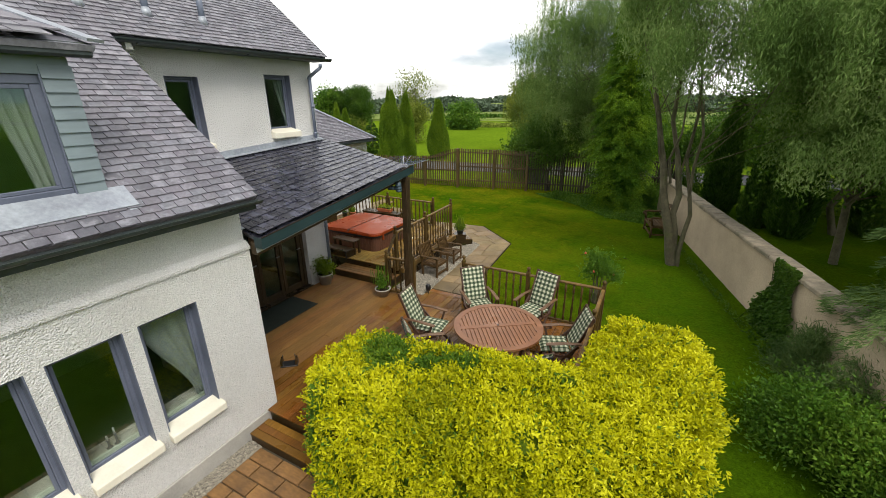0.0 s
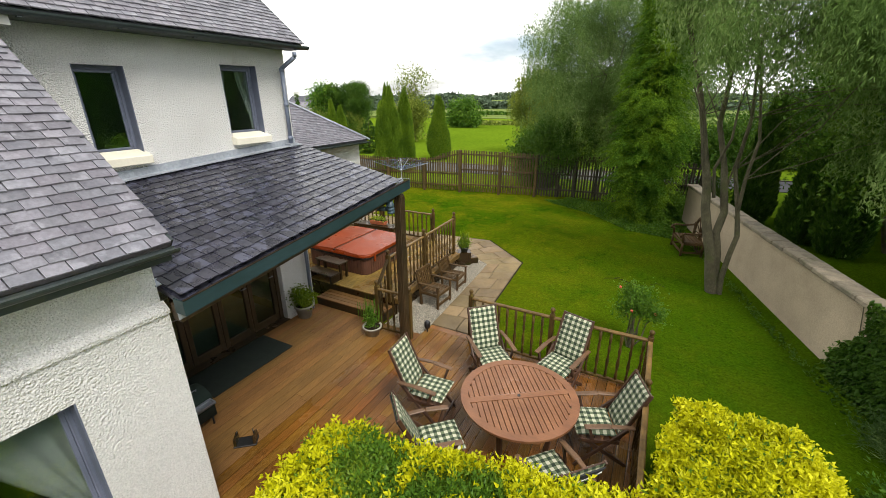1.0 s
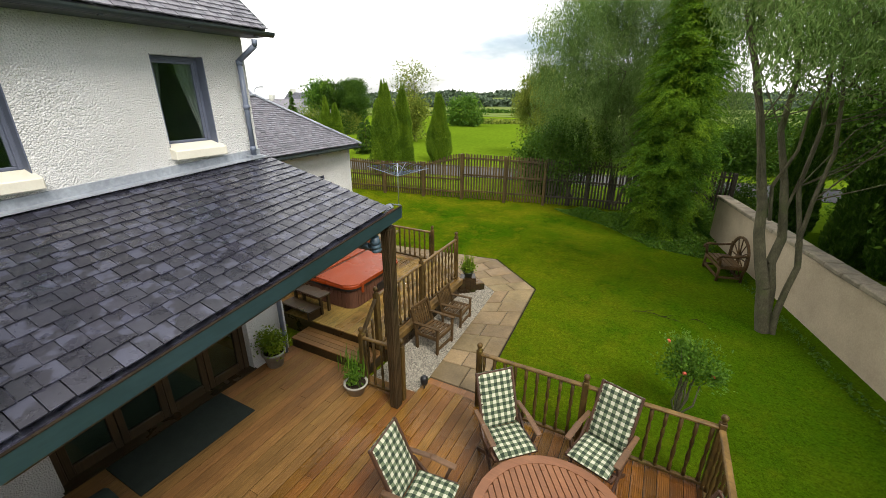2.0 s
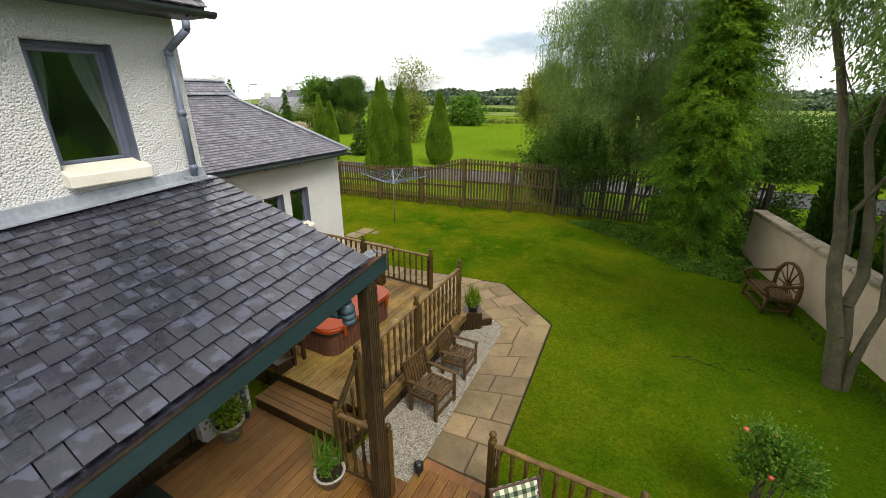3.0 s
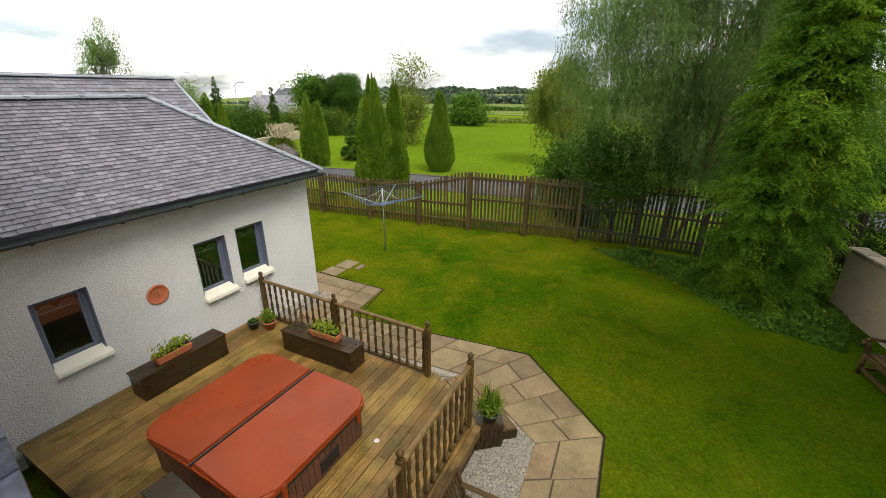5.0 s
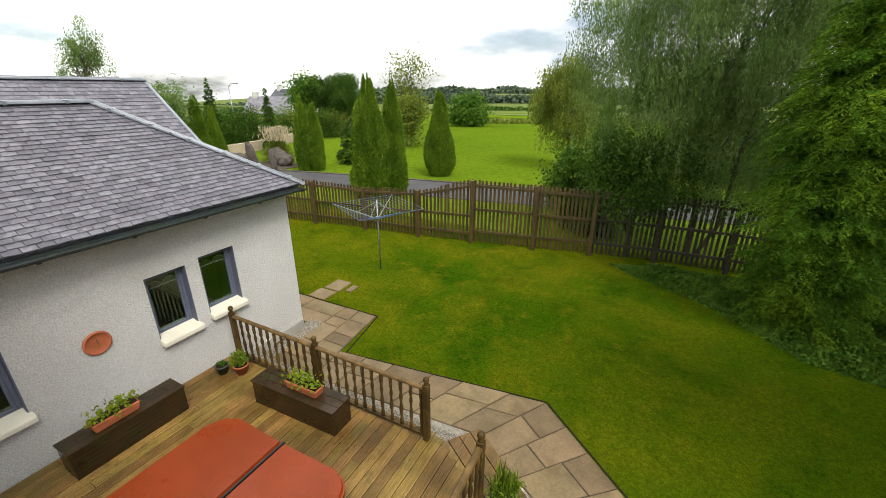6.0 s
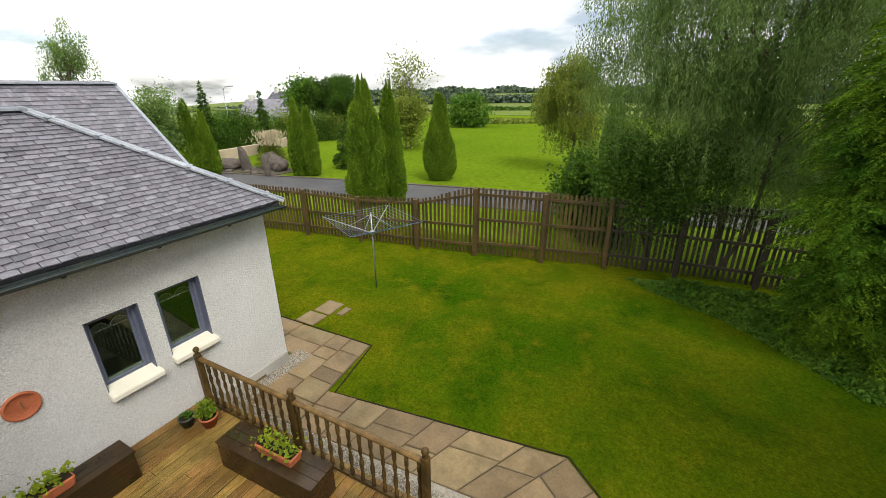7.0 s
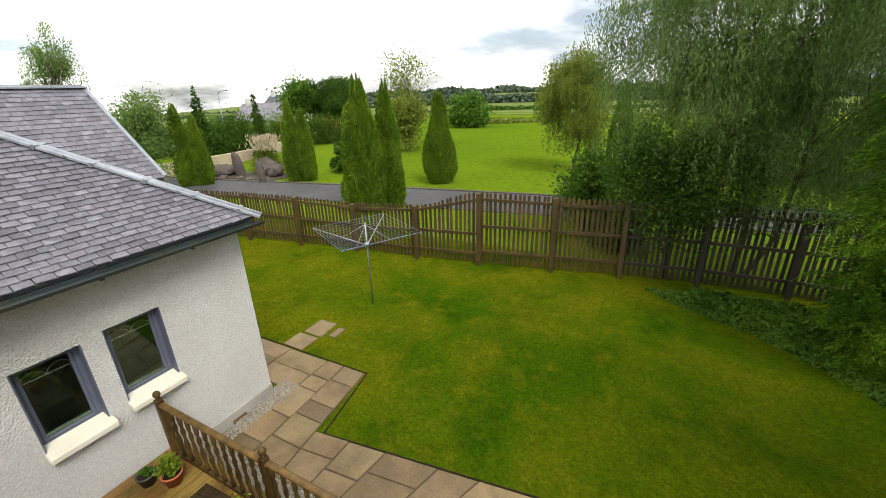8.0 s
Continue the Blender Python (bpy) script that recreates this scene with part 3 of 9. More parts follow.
def thing(name, label, category, at=None, group="", kind=""):
    """An Empty at a thing's base, which parents its parts."""
    ob = new(name)
    if at is not None:
        ob.matrix_basis = at
    return tagged(ob, label, category, group, kind)


def arrays_mesh(name, verts, faces, material, smooth=False):
    """A mesh from whole arrays: verts n x 3, faces m x k."""
    verts, faces = np.asarray(verts, np.float32), np.asarray(faces, np.int32)
    me = bpy.data.meshes.new(name)
    me.vertices.add(len(verts))
    me.vertices.foreach_set("co", verts.ravel())
    k = faces.shape[1]
    me.loops.add(faces.size)
    me.loops.foreach_set("vertex_index", faces.ravel())
    me.polygons.add(len(faces))
    me.polygons.foreach_set("loop_start", np.arange(0, faces.size, k, dtype=np.int32))
    me.polygons.foreach_set("loop_total", np.full(len(faces), k, np.int32))
    me.polygons.foreach_set("use_smooth", np.full(len(faces), smooth))
    me.update(calc_edges=True)
    me.materials.append(material)
    return me


def wall_x(name, x_face, thick, y0, y1, z0, z1, holes, material, label, toward=1):
    """An upright wall facing +x (toward 1), with openings (y0, y1, z0, z1) that go through it."""
    bm = bmesh.new()
    ys = sorted({y0, y1, *[v for h in holes for v in h[:2]]})
    zs = sorted({z0, z1, *[v for h in holes for v in h[2:]]})
    xs = sorted((x_face, x_face - toward * thick))
    cell = {}
    for a, b in zip(ys, ys[1:]):
        for c, d in zip(zs, zs[1:]):
            my, mz = (a + b) / 2, (c + d) / 2
            if not any(h[0] < my < h[1] and h[2] < mz < h[3] for h in holes):
                box(bm, xs[0], xs[1], a, b, c, d)
    bmesh.ops.remove_doubles(bm, verts=bm.verts, dist=1e-5)
    bm.verts.index_update()
    seen = {}
    for f in bm.faces:
        seen.setdefault(tuple(sorted(v.index for v in f.verts)), []).append(f)
    inner = [f for fs in seen.values() if len(fs) > 1 for f in fs]
    bmesh.ops.delete(bm, geom=inner, context="FACES_ONLY")
    return tagged(part(name, bm, material), label, "wall", kind="structure")


def window_x(name, x, y0, y1, z0, z1, label, deep=0.13, sill=True, mullions=(), sill_out=0.09, frame_w=0.05, sill_h=0.12):
    """A window in a wall that faces +x: frame set back, glass, reveals in the frame's colour, a thick cream sill."""
    w = thing(name, label, "window", pose(x, (y0 + y1) / 2, z0), kind="structure")
    h, half = z1 - z0, (y1 - y0) / 2
    bm = bmesh.new()
    d0, d1 = -deep - 0.06, -deep
    fw = frame_w
    box(bm, d0, d1, -half, half, 0, fw)
    box(bm, d0, d1, -half, half, h - fw, h)
    box(bm, d0, d1, -half, -half + fw, fw, h - fw)
    box(bm, d0, d1, half - fw, half, fw, h - fw)
    part("window_frame", bm, M["frame"], w, "slate-blue painted window frame", bevel=0.008)
    edges = [-half + fw, *[m for m in mullions], half - fw]
    for m in mullions:
        bm = bmesh.new()
        box(bm, d0, d1, m - 0.03, m + 0.03, fw, h - fw)
        part("mullion", bm, M["frame"], w, bevel=0.006)
    for a, b in zip(edges, edges[1:]):
        bm = bmesh.new()
        sash = 0.036
        a2, b2 = a + (0.03 if a in mullions else 0), b - (0.03 if b in mullions else 0)
        z2, z3 = fw, h - fw
        s0, s1 = -deep - 0.035, -deep - 0.008
        box(bm, s0, s1, a2, b2, z2, z2 + sash)
        box(bm, s0, s1, a2, b2, z3 - sash, z3)
        box(bm, s0, s1, a2, a2 + sash, z2 + sash, z3 - sash)
        box(bm, s0, s1, b2 - sash, b2, z2 + sash, z3 - sash)
        part("sash", bm, M["frame"], w, bevel=0.006)
        bm = bmesh.new()
        box(bm, -deep - 0.03, -deep - 0.022, a2 + sash - 0.01, b2 - sash + 0.01, z2 + sash - 0.01, z3 - sash + 0.01)
        g = part("pane", bm, M["glass"], w, "clear window glass")
        g.visible_shadow = False
    bm = bmesh.new()
    for side in (-1, 1):
        ya, yb = sorted((side * half, side * (half - 0.012)))
        box(bm, -deep, -0.004, ya, yb, 0, h)
    part("reveal", bm, M["frame"], w, "lilac-grey painted reveals")
    if sill:
        bm = bmesh.new()
        v = box(bm, -deep, sill_out, -half - 0.012, half + 0.03, -sill_h, 0.0)
        for q in v:
            if q.co.z > -0.01:
                q.co.z += 0.055 if q.co.x < 0 else -0.012
        part("window_sill", bm, M["sill"], w, "thick cream window sill", bevel=0.012)
    return w

# ---- ground ----


def smooth01(v):
    v = min(max(v, 0.0), 1.0)
    return v * v * (3 - 2 * v)


def ground_z(x, y):
    """The garden falls a little towards the near end; fields roll gently."""
    z = -0.03 - 0.31 * smooth01((7.4 - y) / 4.2)
    if y > 40:
        z -= 0.6 * smooth01((y - 40) / 60)
    # the land falls away to a valley in the north-west
    reach = math.hypot(x + 5, y - 9)
    if reach > 45:
        z -= 0.035 * (reach - 45) * smooth01((math.atan2(-(x + 5), y - 9) - 0.62) / 0.2)
    return z


def make_ground():
    near = [i * 0.5 for i in range(-44, 31)]
    xs = [-3000, -1500, -700, -350, -180, -100, -60, -40, -30, -25, *near, 18, 22, 28, 36, 50, 80, 150, 350, 800, 1600, 3000]
    ny = [i * 0.5 for i in range(-16, 61)]
    ys = [-600, -200, -80, -40, -20, -12, *ny, 33, 36, 40, 46, 54, 64, 80, 100, 130, 170, 230, 320, 450, 700, 1200, 2000, 3200]
    verts = [(x, y, ground_z(x, y)) for y in ys for x in xs]
    nx = len(xs)
    faces, slots = [], []
    for j in range(len(ys) - 1):
        for i in range(nx - 1):
            faces.append((j * nx + i, j * nx + i + 1, (j + 1) * nx + i + 1, (j + 1) * nx + i))
            cx, cy = (xs[i] + xs[i + 1]) / 2, (ys[j] + ys[j + 1]) / 2
            slots.append(0 if cy < 20.3 else (1 if cy < 92 else 2))
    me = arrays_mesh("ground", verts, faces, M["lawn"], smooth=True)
    me.materials.append(M["meadow"])
    me.materials.append(M["crop"])
    me.polygons.foreach_set("material_index", np.array(slots, np.int32))
    return tagged(new("ground", me), "mown garden lawn running on into open green fields", "ground", kind="structure")


make_ground()


def strip(name, line, wide, z0, z1, material, label, category):
    """A flat band along a plan line, one closed mesh."""
    bm = bmesh.new()
    left, right = [], []
    for i, p in enumerate(line):
        a, b = Vector(line[max(i - 1, 0)]), Vector(line[min(i + 1, len(line) - 1)])
        d = (b - a).normalized()
        n = Vector((-d.y, d.x))
        left.append(Vector(p) + n * wide / 2)
        right.append(Vector(p) - n * wide / 2)
    rows = [[bm.verts.new((q.x, q.y, z)) for q, z in ((l, z0), (l, z1), (r, z1), (r, z0))] for l, r in zip(left, right)]
    for a, b in zip(rows, rows[1:]):
        for i in range(4):
            bm.faces.new((a[i], a[(i + 1) % 4], b[(i + 1) % 4], b[i]))
    bm.faces.new(rows[0][::-1])
    bm.faces.new(rows[-1])
    bmesh.ops.recalc_face_normals(bm, faces=bm.faces)
    return tagged(part(name, bm, material), label, category, kind="structure")


ROAD = [(-90, 12), (-60, 17), (-40, 20.4), (-28, 22.3), (-18, 24.2), (-9, 25.6), (3, 27.2), (20, 29), (60, 33), (140, 40)]
strip("road", ROAD, 2.9, -0.2, 0.0, M["asphalt"], "narrow damp grey tarmac lane behind the fence", "road")
strip("kerb", [(x - 0.25, y + 1.55) for x, y in ROAD], 0.14, -0.2, 0.045, M["boulder"], "low grey-brown stone kerb along the lane", "kerb")
strip("far_track", [(-200, 88), (-60, 91), (30, 93), (160, 95)], 5.0, -0.9, -0.42, M["crop"], "rough field margin", "field")

# ---- house: walls ----
ROOF = lambda x: 3.24 + 0.80 * (-4.4 - x)      # the catslide roof's top face
NEAR_WINDOWS = [(1.80, 2.45, 0.62, 2.08), (1.02, 1.66, 0.62, 2.08), (0.24, 0.88, 0.62, 2.08), (-3.2, -2.2, 0.62, 2.08)]
bmw = wall_x("wall_near", -4.68, 0.30, -8.0, 3.27, -0.05, 2.50, NEAR_WINDOWS, M["harling"], "white roughcast wall with three tall windows")
wall_x("wall_near_upper", -4.73, 0.30, -8.0, 3.25, 2.50, 3.05, [], M["harling"], "white roughcast band above the windows")
bm = bmesh.new()
box(bm, -5.0, -4.655, -8.0, 3.28, -0.5, -0.05)
tagged(part("plinth_near", bm, M["plinth"], bevel=0.01), "grey cement plinth at the foot of the wall", "plinth", kind="structure")

UP_WINDOWS = [(6.02, 6.68, 3.72, 4.82), (4.10, 4.66, 3.62, 4.72)]
DOORS = (3.95, 6.55, 0.02, 2.15)
wall_x("wall_facade", -7.2, 0.30, 3.10, 7.30, -0.1, 5.15, [*UP_WINDOWS, DOORS], M["harling"], "white roughcast facade of the taller house")


def wall_y(name, y_face, thick, pts, material, label):
    """An upright wall facing +y over an outline in x and z."""
    bm = bmesh.new()
    a = [bm.verts.new((x, y_face, z)) for x, z in pts]
    b = [bm.verts.new((x, y_face - thick, z)) for x, z in pts]
    n = len(pts)
    bm.faces.new(a)
    bm.faces.new(b[::-1])
    for i in range(n):
        bm.faces.new((a[i], b[i], b[(i + 1) % n], a[(i + 1) % n]))
    bmesh.ops.recalc_face_normals(bm, faces=bm.faces)
    return tagged(part(name, bm, material), label, "wall", kind="structure")


wall_y("wall_gable", 7.298, 0.28, [(-7.50, -0.1), (-13.6, -0.1), (-13.6, 5.0), (-10.4, ROOF(-10.4) - 0.12), (-7.21, 5.15)], M["harling"], "white roughcast gable end of the house")
wall_y("wall_near_end", 3.248, 0.28, [(-5.03, -0.1), (-7.2, -0.1), (-7.2, ROOF(-7.2) - 0.16), (-5.03, ROOF(-5.03) - 0.16)], M["harling"], "white roughcast return wall beside the porch")
wall_y("wall_back_end", -7.7, 0.3, [(-5.03, -0.5), (-13.6, -0.5), (-13.6, 5.0), (-10.4, ROOF(-10.4) - 0.15), (-5.03, 3.0)], M["harling"], "white roughcast end wall")
bm = bmesh.new()
box(bm, -13.9, -13.6, -8.0, 7.3, -0.1, 5.2)
tagged(part("wall_back", bm, M["harling"]), "white roughcast rear wall", "wall", kind="structure")
bm = bmesh.new()
box(bm, -13.6, -5.03, -7.7, 3.1, -0.2, -0.05)
box(bm, -13.6, -7.5, 3.1, 7.0, -0.2, -0.05)
tagged(part("floor", bm, M["room_floor"]), "grey-green carpeted room floor", "floor", kind="structure")
bm = bmesh.new()
box(bm, -13.6, -5.03, -7.7, 3.1, 2.62, 2.72)
box(bm, -13.6, -7.5, 3.1, 7.0, 2.62, 2.72)
tagged(part("ceiling", bm, M["dark"]), "plain plaster ceiling", "ceiling", kind="structure")
for n, (xa, xb, ya, yb, za, zb) in enumerate([(-8.6, -8.5, -7.7, 3.1, -0.05, 2.62), (-10.6, -10.5, 3.1, 7.0, -0.05, 2.62), (-9.6, -9.5, 3.1, 7.0, 2.72, 6.0), (-13.6, -7.5, 3.0, 3.1, 2.72, 5.0), (-8.4, -8.3, -7.7, 3.0, 2.72, 5.2)]):
    bm = bmesh.new()
    box(bm, xa, xb, ya, yb, za, zb)
    tagged(part("wall_inner", bm, M["dark"]), "plain painted room wall", "wall", kind="structure")

# garage wing
G_WINDOWS = [(10.42, 10.98, 1.16, 2.12), (11.18, 11.76, 1.20, 2.16), (8.36, 8.96, 1.06, 2.02)]
wall_x("wall_wing", -10.25, 0.28, 7.302, 12.93, 0.17, 2.95, G_WINDOWS, M["harling"], "white roughcast wall of the low wing")
bm = bmesh.new()
box(bm, -10.53, -10.235, 7.302, 12.945, -0.3, 0.17)
box(bm, -13.5, -10.53, 12.66, 12.945, -0.3, 0.17)
tagged(part("plinth_wing", bm, M["plinth"], bevel=0.01), "grey cement plinth of the low wing", "plinth", kind="structure")
wall_y("wall_wing_end", 12.928, 0.28, [(-10.53, 0.17), (-13.5, 0.17), (-13.5, 2.95), (-10.53, 2.95)], M["harling"], "white roughcast end wall of the low wing")
bm = bmesh.new()
box(bm, -13.78, -13.5, 7.302, 12.93, -0.1, 2.95)
tagged(part("wall_wing_back", bm, M["harling"]), "white roughcast rear wall of the low wing", "wall", kind="structure")
bm = bmesh.new()
box(bm, -13.5, -10.53, 7.302, 12.65, 2.80, 2.90)
tagged(part("ceiling_wing", bm, M["dark"]), "plain plaster ceiling", "ceiling", kind="structure")
bm = bmesh.new()
box(bm, -13.5, -10.53, 7.302, 12.65, -0.2, 0.1)
tagged(part("floor_wing", bm, M["room_floor"]), "grey-green carpeted room floor", "floor", kind="structure")
bm = bmesh.new()
box(bm, -12.4, -12.3, 7.302, 12.65, 0.1, 2.8)
tagged(part("wall_wing_inner", bm, M["dark"]), "plain painted room wall", "wall", kind="structure")

# windows
for i, (a, b, c, d) in enumerate(NEAR_WINDOWS):
    window_x("window_%d" % (1 + i), -4.68, a, b, c, d, "tall window with blue-grey frame and thick cream sill", deep=0.13)
for i, (a, b, c, d) in enumerate(UP_WINDOWS):
    window_x("window_%d" % (5 + i), -7.2, a, b, c, d, "upstairs window with blue-grey frame and cream sill", deep=0.14, sill_h=0.13, sill_out=0.13)
for i, (a, b, c, d) in enumerate(G_WINDOWS):
    window_x("window_%d" % (7 + i), -10.25, a, b, c, d, "low wing window with blue-grey frame and cream sill", deep=0.12, sill_h=0.09, sill_out=0.10)

# patio doors under the porch: four glazed leaves
door = thing("door_1", "row of dark glazed patio doors with timber frames", "door", pose(-7.2, 3.95, 0.02), kind="structure")
bm = bmesh.new()
box(bm, -0.22, -0.12, 0, 2.6, 2.05, 2.13)
box(bm, -0.22, -0.12, 0, 0.08, 0, 2.05)
box(bm, -0.22, -0.12, 2.52, 2.6, 0, 2.05)
part("door_frame", bm, M["post"], door, bevel=0.006)
for i in range(4):
    a, b = 0.08 + i * 0.61, 0.08 + (i + 1) * 0.61
    bm = bmesh.new()
    box(bm, -0.20, -0.14, a + 0.005, a + 0.09, 0.01, 2.04)
    box(bm, -0.20, -0.14, b - 0.09, b - 0.005, 0.01, 2.04)
    box(bm, -0.20, -0.14, a + 0.09, b - 0.09, 0.01, 0.16)
    box(bm, -0.20, -0.14, a + 0.09, b - 0.09, 1.94, 2.04)
    leaf = part("door_leaf", bm, M["post"], door, bevel=0.006)
    bm = bmesh.new()
    box(bm, -0.173, -0.165, a + 0.08, b - 0.08, 0.15, 1.95)
    g = part("pane", bm, M["glass"], leaf)
    g.visible_shadow = False
    bm = bmesh.new()
    pipe(bm, [(-0.14, b - 0.05, 1.0), (-0.10, b - 0.05, 1.0), (-0.10, b - 0.16, 1.0)], 0.01, 6)
    part("door_handle", bm, M["metal"], leaf, "brushed metal door handle")

bm = bmesh.new()
box(bm, -0.26, 0.03, -0.02, 2.62, -0.012, 0.012)
part("threshold", bm, M["box_wood"], door)

# ---- roofs ----
SLATE_MESHES = {}


def slate_mesh(w, length, k, material):
    """One slate: a thin tapering plate whose tail lies proud, with a slightly uneven tail."""
    key = (round(w, 3), round(length, 3), k, material.name)
    if key not in SLATE_MESHES:
        r = random.Random(k * 7 + 1)
        t = 0.011
        x = w / 2 - 0.004
        tail = [r.uniform(-0.005, 0.005) for _ in range(2)]
        bm = bmesh.new()
        lo = [bm.verts.new(p) for p in ((-x, tail[0], 0.026), (x, tail[1], 0.026), (x, length, 0.0), (-x, length, 0.0))]
        hi = [bm.verts.new((v.co.x * (1 - 0.01), v.co.y + (0.003 if v.co.y < 0.05 else 0), v.co.z + t)) for v in lo]
        bm.faces.new(lo[::-1])
        bm.faces.new(hi)
        for i in range(4):
            bm.faces.new((lo[i], lo[(i + 1) % 4], hi[(i + 1) % 4], hi[i]))
        SLATE_MESHES[key] = mesh_of(bm, "slate", material)
    return SLATE_MESHES[key]


SLATE_JOBS = []


def slates(parent, origin, u, v, rows, row_h, w, span, inside, own, material, seed):
    """Slates in half-bonded courses over a slope: origin at the eave's start, u along the eave, v up the slope.
    inside(a, b): whether a slate centred there belongs to the slope; own(a, b): whether it is an object of its own."""
    SLATE_JOBS.append((parent, origin, u, v, rows, row_h, w, span, inside, own, material, seed))


def lay_slates(parent, origin, u, v, rows, row_h, w, span, inside, own, material, seed):
    rnd = random.Random(seed)
    u, v, origin = Vector(u).normalized(), Vector(v).normalized(), Vector(origin)
    n = u.cross(v)
    rest_v, rest_f, count = [], [], 0
    for j in range(rows):
        a = -w * ((0.5 if j % 2 else 0.0) + rnd.uniform(-0.06, 0.06))
        cut = rnd.uniform(-0.08, 0.08) * w
        while a < span + w:
            nxt = rnd.uniform(-0.08, 0.08) * w
            ww = w + nxt - cut
            c = a + cut + ww / 2
            cut = nxt
            # the slope's end in this course: the last slate is cut to it
            end = inside(c, (j + 0.5) * row_h, ww)
            if end is not True and end is not False:
                over = c + ww / 2 - end
                end = over < ww - 0.045
                if end and over > 0:
                    ww, c = ww - over, c - over / 2
            if end:
                k = rnd.randrange(5)
                me = slate_mesh(w, row_h * 2.05, k, material)
                m = Matrix((u * (ww / w), v, n)).transposed().to_4x4()
                m.translation = origin + u * c + v * (j * row_h + rnd.uniform(-0.0025, 0.0025)) + n * rnd.uniform(0.0, 0.004)
                m = m @ Matrix.Rotation(rnd.uniform(-0.005, 0.005), 4, "Z") @ Matrix.Rotation(rnd.uniform(-0.006, 0.006), 4, "X")
                if own(c, j * row_h) and count < 300:
                    ob = new("slate", me)
                    ob.parent = parent
                    ob.matrix_basis = m
                    count += 1
                else:
                    base = len(rest_v)
                    rest_v.extend(m @ q.co for q in me.vertices)
                    rest_f.extend([base + i for i in p.vertices] for p in me.polygons)
            a += w
    if rest_v:
        ob = new("slates", arrays_mesh("slates", [tuple(q) for q in rest_v], rest_f, material))
        ob.parent = parent
        tagged(ob, kind="stuff")


def slab_roof(name, corners, thick, material, label, *more):
    """A roof slope as a thick plate under its slates, in one patch or more; corners counter-clockwise seen from above."""
    bm = bmesh.new()
    for patch in (corners, *more):
        c = [Vector(p) for p in patch]
        n = (c[1] - c[0]).cross(c[2] - c[0]).normalized()
        top = [bm.verts.new(p - n * 0.012) for p in c]
        low = [bm.verts.new(p - n * thick) for p in c]
        k = len(c)
        bm.faces.new(top)
        bm.faces.new(low[::-1])
        for i in range(k):
            bm.faces.new((low[i], low[(i + 1) % k], top[(i + 1) % k], top[i]))
    return tagged(part(name, bm, material), label, "roof", kind="structure")


# catslide roof: low over the near rooms, high over the taller house
Y_END, Y_NEAR = 7.44, 3.29
D_X, D_Y0, D_Y1, D_Z0, D_Z1 = -4.72, -1.6, 1.90, 3.50, 4.70      # the dormer
x_low, x_mid, x_top = -4.38, -6.86, -10.4


def main_patch(xa, xb, ya, yb):
    return [(xa, ya, ROOF(xa)), (xa, yb, ROOF(xa)), (xb, yb, ROOF(xb)), (xb, ya, ROOF(xb))]


main_roof = slab_roof("roof_main", main_patch(x_low, x_top, -8.2, D_Y0 + 0.05), 0.06, M["slate_dry"], "steep grey slate catslide roof, weathered and uneven",
                      main_patch(x_low, D_X - 0.03, D_Y0 + 0.05, D_Y1 - 0.05), main_patch(-6.6, x_top, D_Y0 + 0.05, D_Y1 - 0.05),
                      main_patch(x_low, x_top, D_Y1 - 0.05, Y_NEAR), main_patch(x_mid, x_top, Y_NEAR, Y_END))
back_roof = slab_roof("roof_back", [(x_top, -8.2, ROOF(x_top)), (x_top, Y_END, ROOF(x_top)), (-14.1, Y_END, 5.1), (-14.1, -8.2, 5.1)], 0.14, M["slate_dry"], "rear slope of the grey slate roof")
slope = Vector((-1, 0, 0.80)).normalized()
len_low = (x_low - x_mid) * math.sqrt(1 + 0.64)
len_all = (x_low - x_top) * math.sqrt(1 + 0.64)
len_dorm = (x_low - D_X) * math.sqrt(1 + 0.64)
ROWS_MAIN = 78
ROW_H = len_all / ROWS_MAIN


def in_main(a, b, ww):
    y = -3.0 + a
    if y < D_Y1 - 0.02 and len_dorm < b < len_low:
        return False
    return 3.0 + (Y_END + 0.02 if b > len_low - 0.04 else Y_NEAR + 0.015)


def own_main(a, b):
    return -3.0 + a > 0.55 and b < len_low * 0.98


slates(main_roof, (x_low + 0.02, -3.0, ROOF(x_low) - 0.016), (0, 1, 0), slope, ROWS_MAIN, ROW_H, 0.165, Y_END + 3.0, in_main, own_main, M["slate_dry"], 11)

# porch roof: its eave climbs towards the far corner, its verge runs askew
P_A, P_B, P_C, P_D = Vector((-4.47, 3.29, 2.70)), Vector((-4.57, 6.90, 3.06)), Vector((-7.2, 7.30, 3.475)), Vector((-7.2, 3.29, 3.25))


def porch_at(s, b):
    """The porch roof's face: s along the eave, b up the slope, 0 to 1."""
    return P_A.lerp(P_B, s).lerp(P_D.lerp(P_C, s), b)


sink = Vector((0, 0, -0.035))
porch_roof = slab_roof("roof_porch", [P_A + sink, P_B + sink, P_C + sink, P_D + sink], 0.07, M["slate"], "shallow wet dark slate porch roof, part of its shine painted as pale patches")

